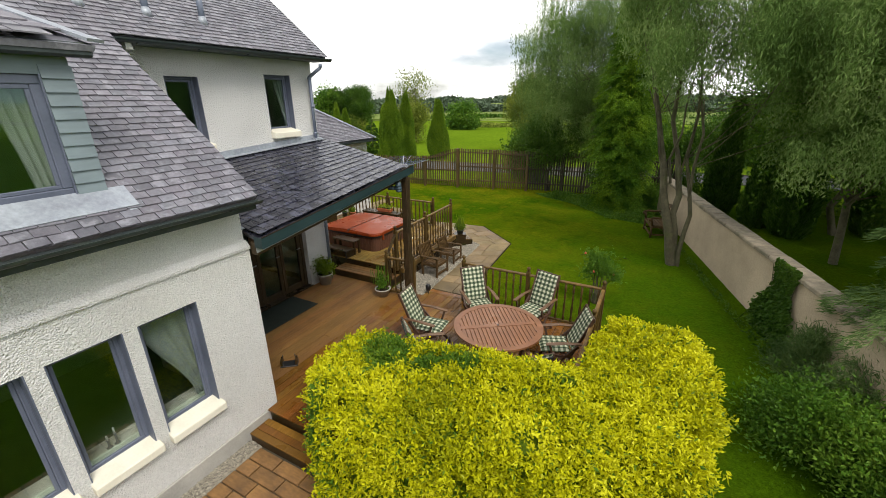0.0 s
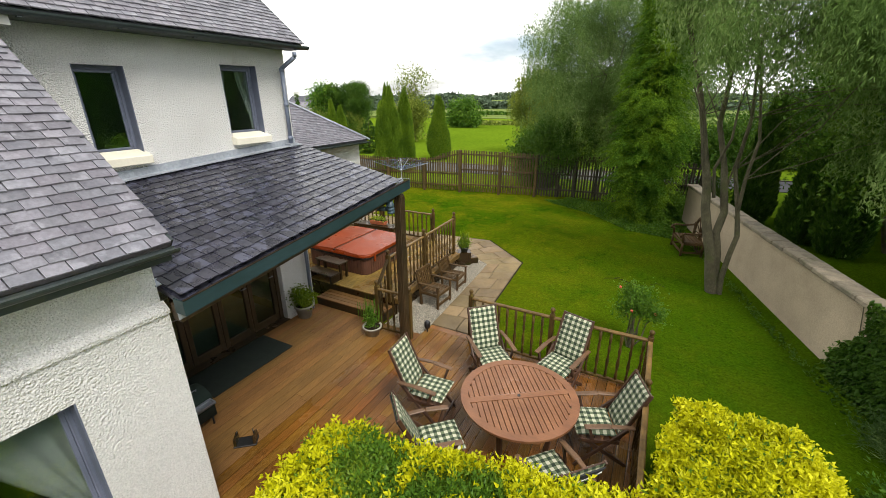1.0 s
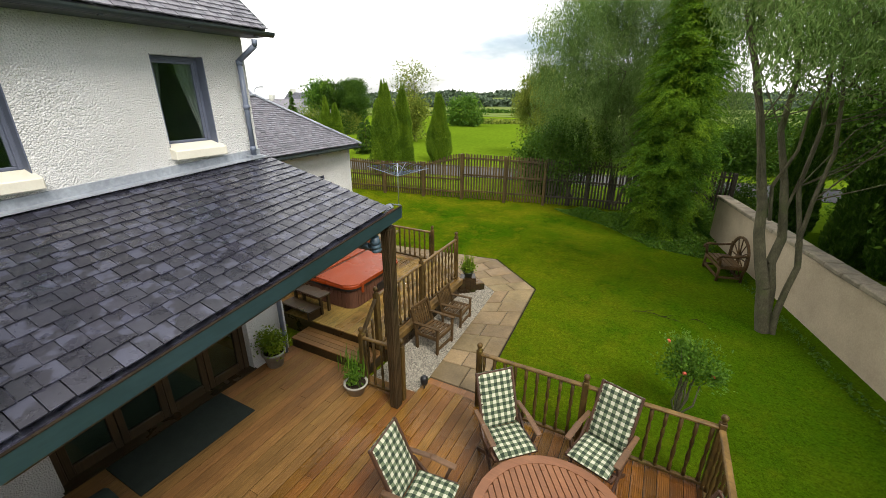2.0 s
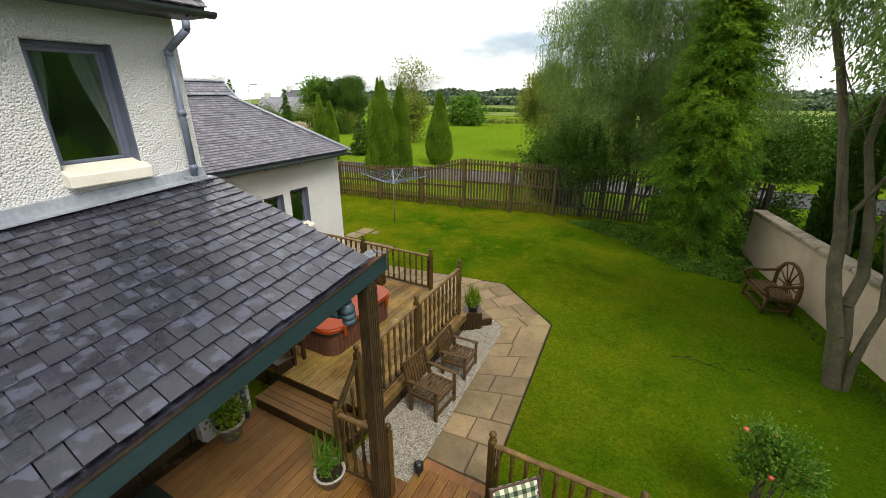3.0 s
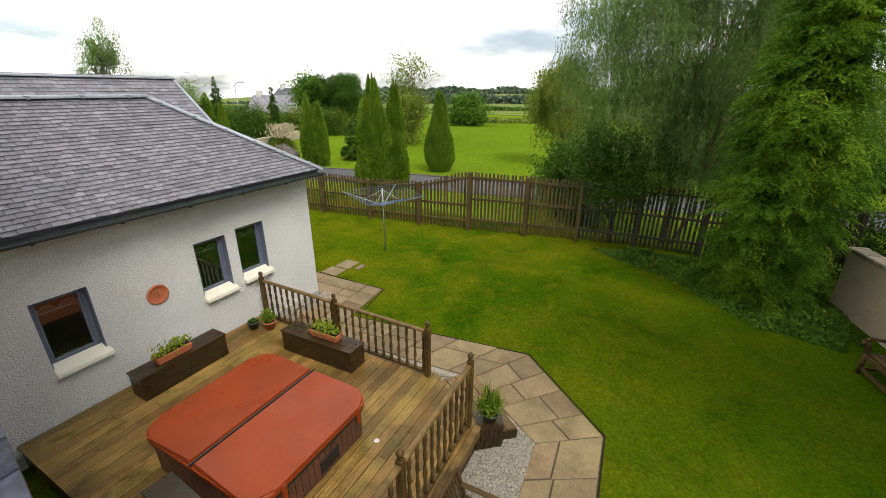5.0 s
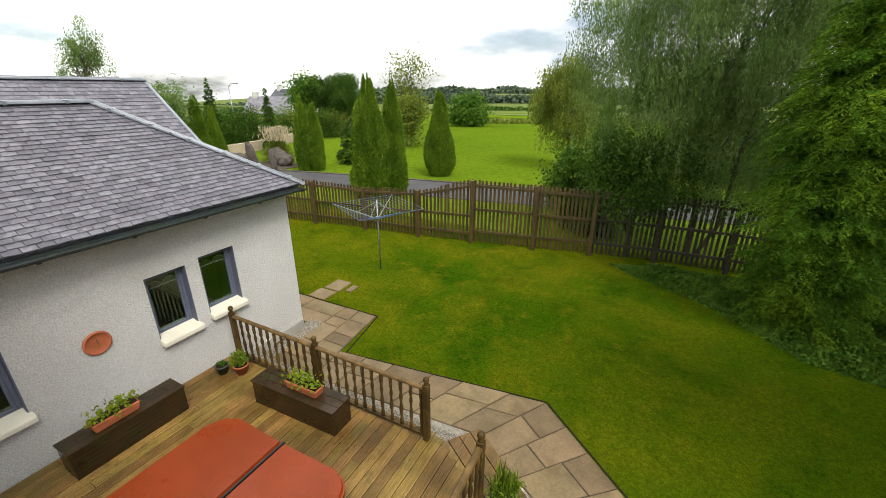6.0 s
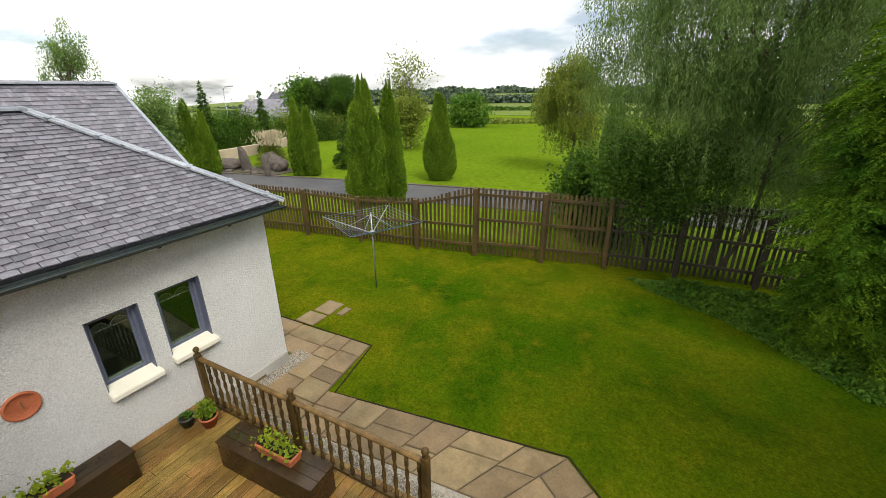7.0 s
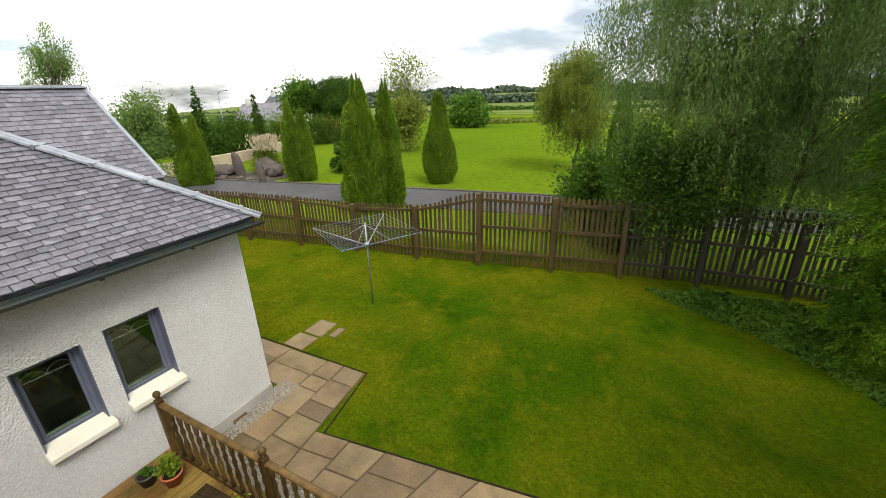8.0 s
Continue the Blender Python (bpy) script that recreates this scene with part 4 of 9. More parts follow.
# wing roof: hipped
G_E, G_R, G_Z = -9.93, -11.85, 2.95
G_TOP = G_Z + 0.70 * (G_E - G_R)
H_Y, R_Y = 13.02, 11.1
wing_roof = slab_roof("roof_wing", [(G_E, 7.30, G_Z), (G_E, H_Y, G_Z), (G_R, R_Y, G_TOP), (G_R, 7.30, G_TOP)], 0.06, M["slate_dry"], "hipped grey slate roof of the low wing with lead hips")
wing_end = slab_roof("roof_wing_end", [(G_E, H_Y, G_Z), (-13.8, H_Y, G_Z), (G_R, R_Y, G_TOP)], 0.12, M["slate_dry"], "hipped end of the grey slate roof")
wing_back = slab_roof("roof_wing_back", [(-13.8, H_Y, G_Z), (-13.8, 7.30, G_Z), (G_R, 7.30, G_TOP), (G_R, R_Y, G_TOP)], 0.12, M["slate_dry"], "rear slope of the hipped slate roof")
gv = Vector((G_R - G_E, 0, G_TOP - G_Z))
G_ROWS = 30
g_len = gv.length


def in_wing(a, b, ww):
    return (H_Y - 7.3) - (H_Y - R_Y) * b / g_len


slates(wing_roof, (G_E + 0.02, 7.30, G_Z - 0.012), (0, 1, 0), gv, G_ROWS, g_len / G_ROWS, 0.145, H_Y - 7.3, in_wing, lambda a, b: a > 2.1, M["slate_dry"], 23)
hv = Vector((0, R_Y - H_Y, G_TOP - G_Z))
slates(wing_end, (-13.8, H_Y + 0.02, G_Z - 0.012), (1, 0, 0), hv, G_ROWS, hv.length / G_ROWS, 0.20, 3.87, lambda a, b, ww: 1.95 * b / hv.length < a < 3.87 - 1.92 * b / hv.length, lambda a, b: False, M["slate_dry"], 29)

# far wing behind
F_R, F_E = -16.5, -14.3
far_roof = slab_roof("roof_far", [(F_E, 7.4, 2.90), (F_E, 14.3, 2.90), (F_R, 14.3, 4.66), (F_R, 7.4, 4.66)], 0.12, M["slate_dry"], "grey slate roof of a further wing")
far_back = slab_roof("roof_far_back", [(F_R, 7.4, 4.66), (F_R, 14.3, 4.66), (-18.7, 14.3, 2.90), (-18.7, 7.4, 2.90)], 0.12, M["slate_dry"], "rear slope of a further wing's roof")
fv = Vector((F_R - F_E, 0, 1.76))
slates(far_roof, (F_E + 0.02, 7.4, 2.89), (0, 1, 0), fv, 22, fv.length / 22, 0.21, 6.9, lambda a, b, ww: 6.9, lambda a, b: a > 3.6, M["slate_dry"], 31)
wall_y("wall_far_end", 14.2, 0.3, [(-14.5, -0.1), (-18.5, -0.1), (-18.5, 2.9), (-16.5, 4.45), (-14.5, 2.9)], M["harling"], "white gable of a further wing")
bm = bmesh.new()
box(bm, -14.8, -14.5, 7.4, 13.9, -0.1, 2.9)
tagged(part("wall_far", bm, M["harling"]), "white wall of a further wing", "wall", kind="structure")


def trim(name, bm, material, label, bevel=0.0):
    return tagged(part(name, bm, material, bevel=bevel), label, "trim", kind="structure")


# lead hips and ridges
def roll(name, p, q, wide, label, clips=6):
    ob = thing(name, label, "roof ridge", kind="structure")
    bm = bmesh.new()
    beam(bm, p, q, wide, 0.025)
    tube(bm, p, q, 0.035, 0.035, 8)
    part("lead_sheet", bm, M["lead"], ob)
    p, q = Vector(p), Vector(q)
    for i in range(clips):
        c = p.lerp(q, (i + 0.5) / clips)
        d = (q - p).normalized()
        bm = bmesh.new()
        beam(bm, c - d * 0.02, c + d * 0.02, wide + 0.02, 0.05)
        part("clip", bm, M["metal"], ob)
    return ob


roll("hip_ridge", (G_E + 0.05, H_Y + 0.05, G_Z + 0.0), (G_R, R_Y, G_TOP + 0.03), 0.20, "grey lead hip of the low wing")
roll("roof_ridge", (G_R, 7.3, G_TOP + 0.03), (G_R, R_Y, G_TOP + 0.03), 0.2, "grey lead ridge of the low wing")
roll("hip_ridge", (-13.85, H_Y + 0.05, G_Z), (G_R, R_Y, G_TOP + 0.03), 0.16, "grey lead hip at the rear of the low wing")
roll("roof_ridge", (F_R, 7.4, 4.69), (F_R, 14.35, 4.69), 0.22, "grey lead ridge of the further wing")
roll("roof_ridge", (x_top, -8.2, ROOF(x_top) + 0.03), (x_top, Y_END, ROOF(x_top) + 0.03), 0.24, "grey lead ridge of the main roof")
bm = bmesh.new()
beam(bm, (F_E, 14.33, 2.93), (F_R, 14.33, 4.69), 0.07, 0.05)
trim("verge_far", bm, M["lead"], "pale verge strip of the further wing")


# gutters: half-round channels with a fascia behind
def gutter(name, p, q, r, label, out=(1, 0, 0)):
    ob = thing(name, label, "gutter", kind="structure")
    p, q, out = Vector(p), Vector(q), Vector(out)
    bm = bmesh.new()
    k = 9
    rows = []
    for c in (p, q):
        ring = []
        for i in range(k):
            a = math.pi * i / (k - 1)
            ring.append((c + out * (r * math.cos(a)) + Vector((0, 0, -r * math.sin(a)))))
        for i in range(k):
            a = math.pi * (k - 1 - i) / (k - 1)
            ring.append((c + out * ((r - 0.008) * math.cos(a)) + Vector((0, 0, -(r - 0.008) * math.sin(a)))))
        rows.append([bm.verts.new(v) for v in ring])
    n = len(rows[0])
    for i in range(n):
        bm.faces.new((rows[0][i], rows[0][(i + 1) % n], rows[1][(i + 1) % n], rows[1][i]))
    for row in rows:
        bm.faces.new(row)
    bmesh.ops.recalc_face_normals(bm, faces=bm.faces)
    part("channel", bm, M["gutter"], ob)
    along = (q - p)
    for i in range(int(along.length / 0.9) + 1):
        c = p + along.normalized() * min(0.3 + i * 0.9, along.length)
        bm = bmesh.new()
        d = along.normalized() * 0.018
        beam(bm, c - d + Vector((0, 0, -r - 0.004)), c + d + Vector((0, 0, -r - 0.004)), 0.05, 0.014)
        part("bracket", bm, M["gutter"], ob)
    return ob


gutter("gutter", (-4.335, -8.2, 3.185), (-4.335, 3.30, 3.185), 0.050, "dark mossy gutter under the low slate eave")
gutter("gutter", (-6.79, 3.33, 5.165), (-6.79, 7.50, 5.165), 0.06, "dark gutter under the high slate eave")
gutter("gutter", (-9.88, 7.31, 2.875), (-9.88, 13.08, 2.875), 0.045, "dark green gutter of the low wing")
for name, (xa, xb, ya, yb, za, zb), label in (
        ("fascia_near", (-4.69, -4.40, -8.1, 3.28, 3.06, 3.13), "dark soffit under the low eave"),
        ("fascia_high", (-7.2, -6.84, 3.30, 7.44, 5.11, 5.165), "blue-grey soffit under the high eave"),
        ("fascia_wing", (-10.25, -9.93, 7.31, 13.0, 2.83, 2.90), "dark soffit of the low wing")):
    bm = bmesh.new()
    box(bm, xa, xb, ya, yb, za, zb)
    trim(name, bm, M["gutter"], label, bevel=0.006)
# box gutter along the porch's eave, its open end past the verge
E_D = (P_B - P_A).normalized()
G_A, G_B = P_A + E_D * -0.02, P_B + E_D * 0.26


def eave_strip(x0, x1, z0, z1, p=G_A, q=G_B):
    """A board along the eave: x and z measured from the slates' lower edge."""
    bm = bmesh.new()
    v = []
    for c in (p, q):
        v.append([bm.verts.new(c + Vector((dx, 0, dz))) for dx, dz in ((x0, z0), (x1, z0), (x1, z1), (x0, z1))])
    bm.faces.new(v[0][::-1])
    bm.faces.new(v[1])
    for i in range(4):
        bm.faces.new((v[0][i], v[0][(i + 1) % 4], v[1][(i + 1) % 4], v[1][i]))
    bmesh.ops.recalc_face_normals(bm, faces=bm.faces)
    return bm


gt = thing("gutter", "dark teal box gutter with rust-red lining along the porch", "gutter", kind="structure")
part("face_board", eave_strip(0.062, 0.077, -0.175, -0.030), M["fascia"], gt)
part("lining", eave_strip(-0.055, 0.061, -0.090, -0.075), M["rust"], gt, "rust-red gutter lining")
part("inner_board", eave_strip(-0.070, -0.056, -0.25, -0.06), M["lead"], gt)
bm = bmesh.new()
box(bm, P_A.x - 0.07, P_A.x + 0.077, 3.262, 3.272, P_A.z - 0.175, P_A.z - 0.03)
part("end_cap", bm, M["fascia"], gt)
part("rim", eave_strip(0.057, 0.081, -0.030, -0.022), M["soil"], gt, "dark mossy rim")
bm = bmesh.new()
for dx in (-0.062, 0.069):
    beam(bm, G_B + Vector((dx, 0.004, -0.15)), G_B + Vector((dx, 0.004, -0.015)), 0.014, 0.006)
beam(bm, G_B + Vector((-0.07, 0.004, -0.018)), G_B + Vector((0.077, 0.004, -0.018)), 0.006, 0.012)
part("end_bracket", bm, M["metal"], gt, "thin steel end bracket")
bm = bmesh.new()
f0, f1 = G_B + E_D * -0.25 + Vector((-0.09, 0, -0.02)), G_B + E_D * 0.0 + Vector((-0.09, 0, -0.04))
n_ = 7
top, low = [], []
for i in range(n_ + 1):
    c = f0.lerp(f1, i / n_)
    d = 0.012 * math.sin(i * 2.3)
    top.append((bm.verts.new(c + Vector((-0.045, d * 0.6, 0.006 + d))), bm.verts.new(c + Vector((0.0, 0, 0.028 - d))), bm.verts.new(c + Vector((0.055, d, -0.012)))))
for i in range(n_):
    for k in range(2):
        bm.faces.new((top[i][k], top[i][k + 1], top[i + 1][k + 1], top[i + 1][k]))
bmesh.ops.solidify(bm, geom=list(bm.faces), thickness=0.006)
part("lead_flap", bm, M["lead"], gt, "dented pale lead flap")
trim("porch_beam", eave_strip(-0.20, -0.072, -0.30, -0.12, P_A, P_B + E_D * 0.1), M["post"], "dark timber porch beam", bevel=0.01)
bm = bmesh.new()
beam(bm, P_B + Vector((-0.12, 0.02, -0.13)), P_C + Vector((0.01, 0.0, -0.13)), 0.04, 0.12)
trim("bargeboard_porch", bm, M["fascia"], "dark teal bargeboard of the porch")
bm = bmesh.new()
for q in [*box(bm, -7.2, -7.16, 3.29, 7.30, 3.21, 3.37), *box(bm, -7.18, -7.0, 3.29, 7.30, 3.262, 3.274)]:
    q.co.z += 0.056 * (q.co.y - 3.29)
trim("flashing_porch", bm, M["lead"], "pale stained flashing where the porch meets the facade")
bm = bmesh.new()
beam(bm, P_A + Vector((-0.25, 0.0, 0.055)), P_D + Vector((0.2, 0.0, 0.05)), 0.10, 0.012)
trim("flashing_porch_end", bm, M["lead"], "pale lead flashing where the porch meets the near wall")
# sloped ledge where the near wall thickens below the eave
bm = bmesh.new()
v = []
for y in (-8.0, 3.272):
    v.append([bm.verts.new((x, y, z)) for x, z in ((-4.728, 2.49), (-4.655, 2.49), (-4.652, 2.525), (-4.728, 2.60))])
bm.faces.new(v[0][::-1])
bm.faces.new(v[1])
for i in range(4):
    bm.faces.new((v[0][i], v[0][(i + 1) % 4], v[1][(i + 1) % 4], v[1][i]))
bmesh.ops.recalc_face_normals(bm, faces=bm.faces)
trim("wall_ledge", bm, M["harling"], "white roughcast drip ledge along the wall")
bm = bmesh.new()
beam(bm, (-4.42, 3.285, ROOF(-4.42) - 0.07), (-6.84, 3.285, ROOF(-6.84) - 0.07), 0.05, 0.13)
trim("bargeboard_near", bm, M["gutter"], "dark painted bargeboard")
bm = bmesh.new()
beam(bm, (-6.9, 7.45, ROOF(-6.9) - 0.05), (x_top, 7.45, ROOF(x_top) - 0.05), 0.05, 0.14)
trim("bargeboard_high", bm, M["gutter"], "dark painted bargeboard on the gable")
bm = bmesh.new()
box(bm, -6.94, -6.82, 3.47, 3.56, 5.02, 5.16)
trim("eave_return", bm, M["white_wall"], "small white eave end block")

# downpipe with swan neck at the facade corner, and one by the tub
pp = thing("downpipe", "blue-grey cast downpipe with swan neck on the facade", "pipe", kind="structure")
bm = bmesh.new()
pipe(bm, [(-6.78, 7.18, 5.06), (-6.79, 7.18, 4.98), (-7.10, 7.14, 4.80), (-7.10, 7.14, 3.50)], 0.036, 10)
part("pipe", bm, M["pipe"], pp)
for z in (4.78, 4.2, 3.62):
    bm = bmesh.new()
    tube(bm, (-7.10, 7.14, z - 0.03), (-7.10, 7.14, z + 0.03), 0.045, 0.045, 10)
    part("collar", bm, M["pipe"], pp)
bm = bmesh.new()
box(bm, -7.2, -7.02, 7.05, 7.24, 3.42, 3.52)
part("shoe", bm, M["lead"], pp)
pp = thing("downpipe", "blue-grey downpipe at the porch corner by the doors", "pipe", kind="structure")
bm = bmesh.new()
pipe(bm, [(-7.12, 7.16, 0.0), (-7.12, 7.16, 3.0)], 0.036, 10)
part("pipe", bm, M["pipe"], pp)
for z in (0.4, 1.4, 2.4):
    bm = bmesh.new()
    tube(bm, (-7.12, 7.16, z - 0.03), (-7.12, 7.16, z + 0.03), 0.045, 0.045, 10)
    part("collar", bm, M["pipe"], pp)

# three soil vents on the high roof
for y in (3.25, 4.12, 5.02):
    x = -7.30
    vent = thing("vent_pipe", "pale grey vent pipe with lead skirt on the slates", "vent", pose(x, y, ROOF(x)), group="roof vents")
    bm = bmesh.new()
    tube(bm, (0, 0, -0.05), (0, 0, 0.55), 0.05, 0.05, 12)
    part("pipe", bm, M["pipe"], vent)
    bm = bmesh.new()
    tube(bm, (0, 0, 0.55), (0, 0, 0.62), 0.065, 0.06, 12)
    part("cap", bm, M["pipe"], vent)
    bm = bmesh.new()
    beam(bm, (0.17, 0, -0.118), (-0.17, 0, 0.154), 0.30, 0.012)
    part("skirt", bm, M["lead"], vent, "pale lead skirt")
    bm = bmesh.new()
    tube(bm, (0, 0, -0.02), (0, 0, 0.12), 0.085, 0.055, 12)
    part("collar", bm, M["lead"], vent)

# dormer on the low roof
dorm = thing("dormer", "grey boarded dormer with slate roof and wide blue-framed window", "dormer", kind="structure")
bm = bmesh.new()
box(bm, D_X - 0.12, D_X, D_Y1 - 0.22, D_Y1, D_Z0 - 0.1, D_Z1 - 0.14)
box(bm, D_X - 0.12, D_X, D_Y0, D_Y0 + 0.24, D_Z0 - 0.1, D_Z1 - 0.14)
box(bm, D_X - 0.12, D_X, D_Y0, D_Y1, D_Z1 - 0.14, D_Z1 + 0.02)
part("front", bm, M["weatherboard"], dorm)
for s, y in ((1, D_Y1), (-1, D_Y0)):
    bm = bmesh.new()
    a, b = sorted((y + s * 0.004, y - s * 0.1))
    pts = [(D_X - 0.003, D_Z0 - 0.12), (D_X - 0.003, D_Z1), (-6.9, D_Z1), (-6.9, ROOF(-6.9) - 0.1)]
    va = [bm.verts.new((x, a, z)) for x, z in pts]
    vb = [bm.verts.new((x, b, z)) for x, z in pts]
    bm.faces.new(va)
    bm.faces.new(vb[::-1])
    for i in range(4):
        bm.faces.new((va[i], vb[i], vb[(i + 1) % 4], va[(i + 1) % 4]))
    bmesh.ops.recalc_face_normals(bm, faces=bm.faces)
    part("cheek", bm, M["weatherboard"], dorm)
for i in range(10):
    z = D_Z0 + 0.02 + i * 0.112
    bm = bmesh.new()
    v = box(bm, D_X, D_X + 0.022, D_Y1 - 0.215, D_Y1 + 0.015, z, z + 0.108)
    for q in v:
        if q.co.z > z + 0.05 and q.co.x > D_X + 0.01:
            q.co.x -= 0.016
    part("board", bm, M["weatherboard"], dorm)
bm = bmesh.new()
v = box(bm, D_X + 0.02, D_X + 0.14, D_Y0 - 0.1, D_Y1 + 0.16, D_Z1 + 0.0, D_Z1 + 0.12)
part("fascia", bm, M["gutter"], dorm, "dark gutter board of the dormer", bevel=0.02)
bm = bmesh.new()
pts = [(D_X + 0.16, D_Y1 + 0.18, D_Z1 + 0.10), (D_X + 0.16, D_Y0 - 0.1, D_Z1 + 0.10), (-6.9, D_Y0 + 0.6, 5.62), (-6.9, 1.25, 5.62)]
top = [bm.verts.new(p) for p in pts]
tip = bm.verts.new((-7.4, D_Y1 + 0.18, D_Z1 + 0.12))
tip2 = bm.verts.new((-7.9, 1.25, 5.62))
tip3 = bm.verts.new((-7.9, D_Y0 + 0.6, 5.62))
bm.faces.new(top)
bm.faces.new((top[0], top[3], tip2, tip))
bm.faces.new((top[3], top[2], tip3, tip2))
bmesh.ops.recalc_face_normals(bm, faces=bm.faces)
bmesh.ops.solidify(bm, geom=list(bm.faces), thickness=0.05)
dr = part("roof", bm, M["slate_dry"], dorm)
dv = Vector((-6.9 - (D_X + 0.16), 0, 5.62 - D_Z1 - 0.10))
slates(dr, (D_X + 0.18, D_Y0 - 0.1, D_Z1 + 0.12), (0, 1, 0), dv, 12, dv.length / 12, 0.25, 4.0, lambda a, b, ww: 0.6 * b / dv.length < a and D_Y0 - 0.1 + a + ww / 2 < D_Y1 + 0.18 - 1.05 * b / dv.length, lambda a, b: a > 1.5, M["slate_dry"], 41)
bm = bmesh.new()
beam(bm, (D_X + 0.16, D_Y1 + 0.19, D_Z1 + 0.14), (-6.9, 1.25, 5.66), 0.16, 0.03)
part("hip", bm, M["lead"], dorm, "pale lead hip")
bm = bmesh.new()
beam(bm, (D_X + 0.10, D_Y1 + 0.16, ROOF(D_X + 0.10) + 0.045), (D_X + 0.10, D_Y0, ROOF(D_X + 0.10) + 0.045), 0.27, 0.02, up=(0.8, 0, 1))
beam(bm, (D_X + 0.22, D_Y1 + 0.16, ROOF(D_X + 0.22) + 0.025), (D_X - 0.05, D_Y1 + 0.13, ROOF(D_X - 0.05) + 0.025), 0.2, 0.012)
part("apron", bm, M["lead"], dorm, "pale lead apron flashing")
window_x("window_10", D_X + 0.02, 0.20, D_Y1 - 0.22, D_Z0 + 0.02, D_Z1 - 0.14, "wide dormer window with blue-grey frame", deep=0.04, sill=False, mullions=(0.10,), frame_w=0.08)
window_x("window_11", D_X + 0.02, -1.36, 0.20, D_Z0 + 0.02, D_Z1 - 0.14, "wide dormer window with blue-grey frame", deep=0.04, sill=False, frame_w=0.08)

# clay air vent in the low wing's plinth
av = thing("air_vent", "small buff clay air vent in the grey plinth", "vent", pose(-10.235, 12.32, -0.04), kind="structure")
bm = bmesh.new()
for a, b, c, d in ((-0.11, 0.11, 0.06, 0.075), (-0.11, 0.11, -0.075, -0.06), (-0.11, -0.095, -0.06, 0.06), (0.095, 0.11, -0.06, 0.06)):
    box(bm, -0.01, 0.018, a, b, c, d)
part("frame", bm, M["slab"], av)
for i in range(5):
    bm = bmesh.new()
    box(bm, -0.006, 0.012, -0.095, 0.095, -0.05 + i * 0.024, -0.036 + i * 0.024)
    part("slat", bm, M["slab"], av)

# ---- decks ----
UP = 0.34
BOARDS = []        # boards are laid at the end: parent, x, y0, y1, top, wide, material


def up_far(x):
    """The upper deck's far edge, cut off at its outer corner."""
    return 11.48 if x < -6.38 else 11.48 - (x + 6.38) * 0.70


def deck_frame(name, outline, z0, z1, label):
    bm = bmesh.new()
    extrude_poly(bm, outline, z0, z1)
    return tagged(part(name, bm, M["box_wood"]), label, "deck", kind="structure")


low_deck = deck_frame("deck_lower", [(-7.2, 3.26), (-4.64, 3.26), (-4.64, 3.1), (-3.2, 3.1), (-3.2, 4.15), (-0.52, 4.15), (-0.52, 7.6), (-4.5, 7.6), (-4.5, 7.34), (-7.2, 7.34)], -0.4, -0.026, "wet red-brown timber deck with grooved boards")
up_deck = deck_frame("deck_upper", [(-10.23, 7.80), (-5.38, 7.80), (-5.38, 10.80), (-6.38, 11.48), (-10.23, 11.48)], -0.1, UP - 0.026, "raised tan timber deck round the hot tub")
x = -7.19
while x < -0.56:
    w = 0.132
    c = x + w / 2
    y0 = 3.27 if c < -4.64 else (3.06 if c < -3.2 else 4.13)
    y1 = 7.36 if c < -4.5 else 7.64
    BOARDS.append((low_deck, c, y0, y1, 0.0, w, M["deck"] if c > -5.0 else M["deck_dry"]))
    x += 0.142
x = -10.22
while x < -5.40:
    w = 0.132
    c = x + w / 2
    BOARDS.append((up_deck, c, 7.78, up_far(c) + 0.02, UP, w, M["deck_up"]))
    x += 0.142
# step up to the raised deck, and the step down at the near end
for name, (xa, xb, ya, yb, za, zb), mat, lab in (
        ("step_upper", (-7.18, -5.42, 7.36, 7.80, -0.05, 0.15), "deck_dry", "timber step up to the raised deck"),
        ("step_lower", (-4.64, -3.3, 2.72, 3.06, -0.4, -0.19), "deck", "timber step down from the deck"),
        ("step_path", (-4.48, -3.58, 7.64, 7.80, -0.1, -0.045), "deck", "timber threshold between deck and paving")):
    st = thing(name, lab, "step", kind="structure")
    bm = bmesh.new()
    box(bm, xa, xb, ya + 0.01, yb, za, zb)
    part("riser", bm, M["box_wood"], st)
    k = max(1, round((yb - ya) / 0.125))
    for i in range(k):
        bm = bmesh.new()
        d = (yb - ya) / k
        box(bm, xa, xb, ya + i * d, ya + (i + 1) * d - 0.006, zb + 0.001, zb + 0.026)
        part("board", bm, M[mat], st, bevel=0.004)
# wedge step at the deck's outer corner
st = thing("step_corner", "low timber corner step beside the raised deck", "step", kind="structure")
bm = bmesh.new()
IN_A, IN_B, OUT_A, OUT_B = Vector((-5.36, 10.81)), Vector((-6.37, 11.49)), Vector((-4.93, 11.20)), Vector((-5.97, 12.02))
extrude_poly(bm, [tuple(IN_A), tuple(OUT_A), tuple(OUT_B), tuple(IN_B)], -0.1, 0.14)
part("riser", bm, M["box_wood"], st)
for i in range(4):
    a, b = i / 4, (i + 1) / 4 - 0.02
    bm = bmesh.new()
    extrude_poly(bm, [tuple(q) for q in (IN_A.lerp(OUT_A, a), IN_A.lerp(OUT_A, b), IN_B.lerp(OUT_B, b), IN_B.lerp(OUT_B, a))], 0.141, 0.165)
    part("board", bm, M["deck_up"], st)
box_p = thing("planter_box", "dark green-brown slatted corner box holding a flower pot", "planter", pose(-5.26, 10.97, 0))
outline = [(-0.09, -0.24), (0.19, 0.0), (0.06, 0.24), (-0.20, 0.06)]
bm = bmesh.new()
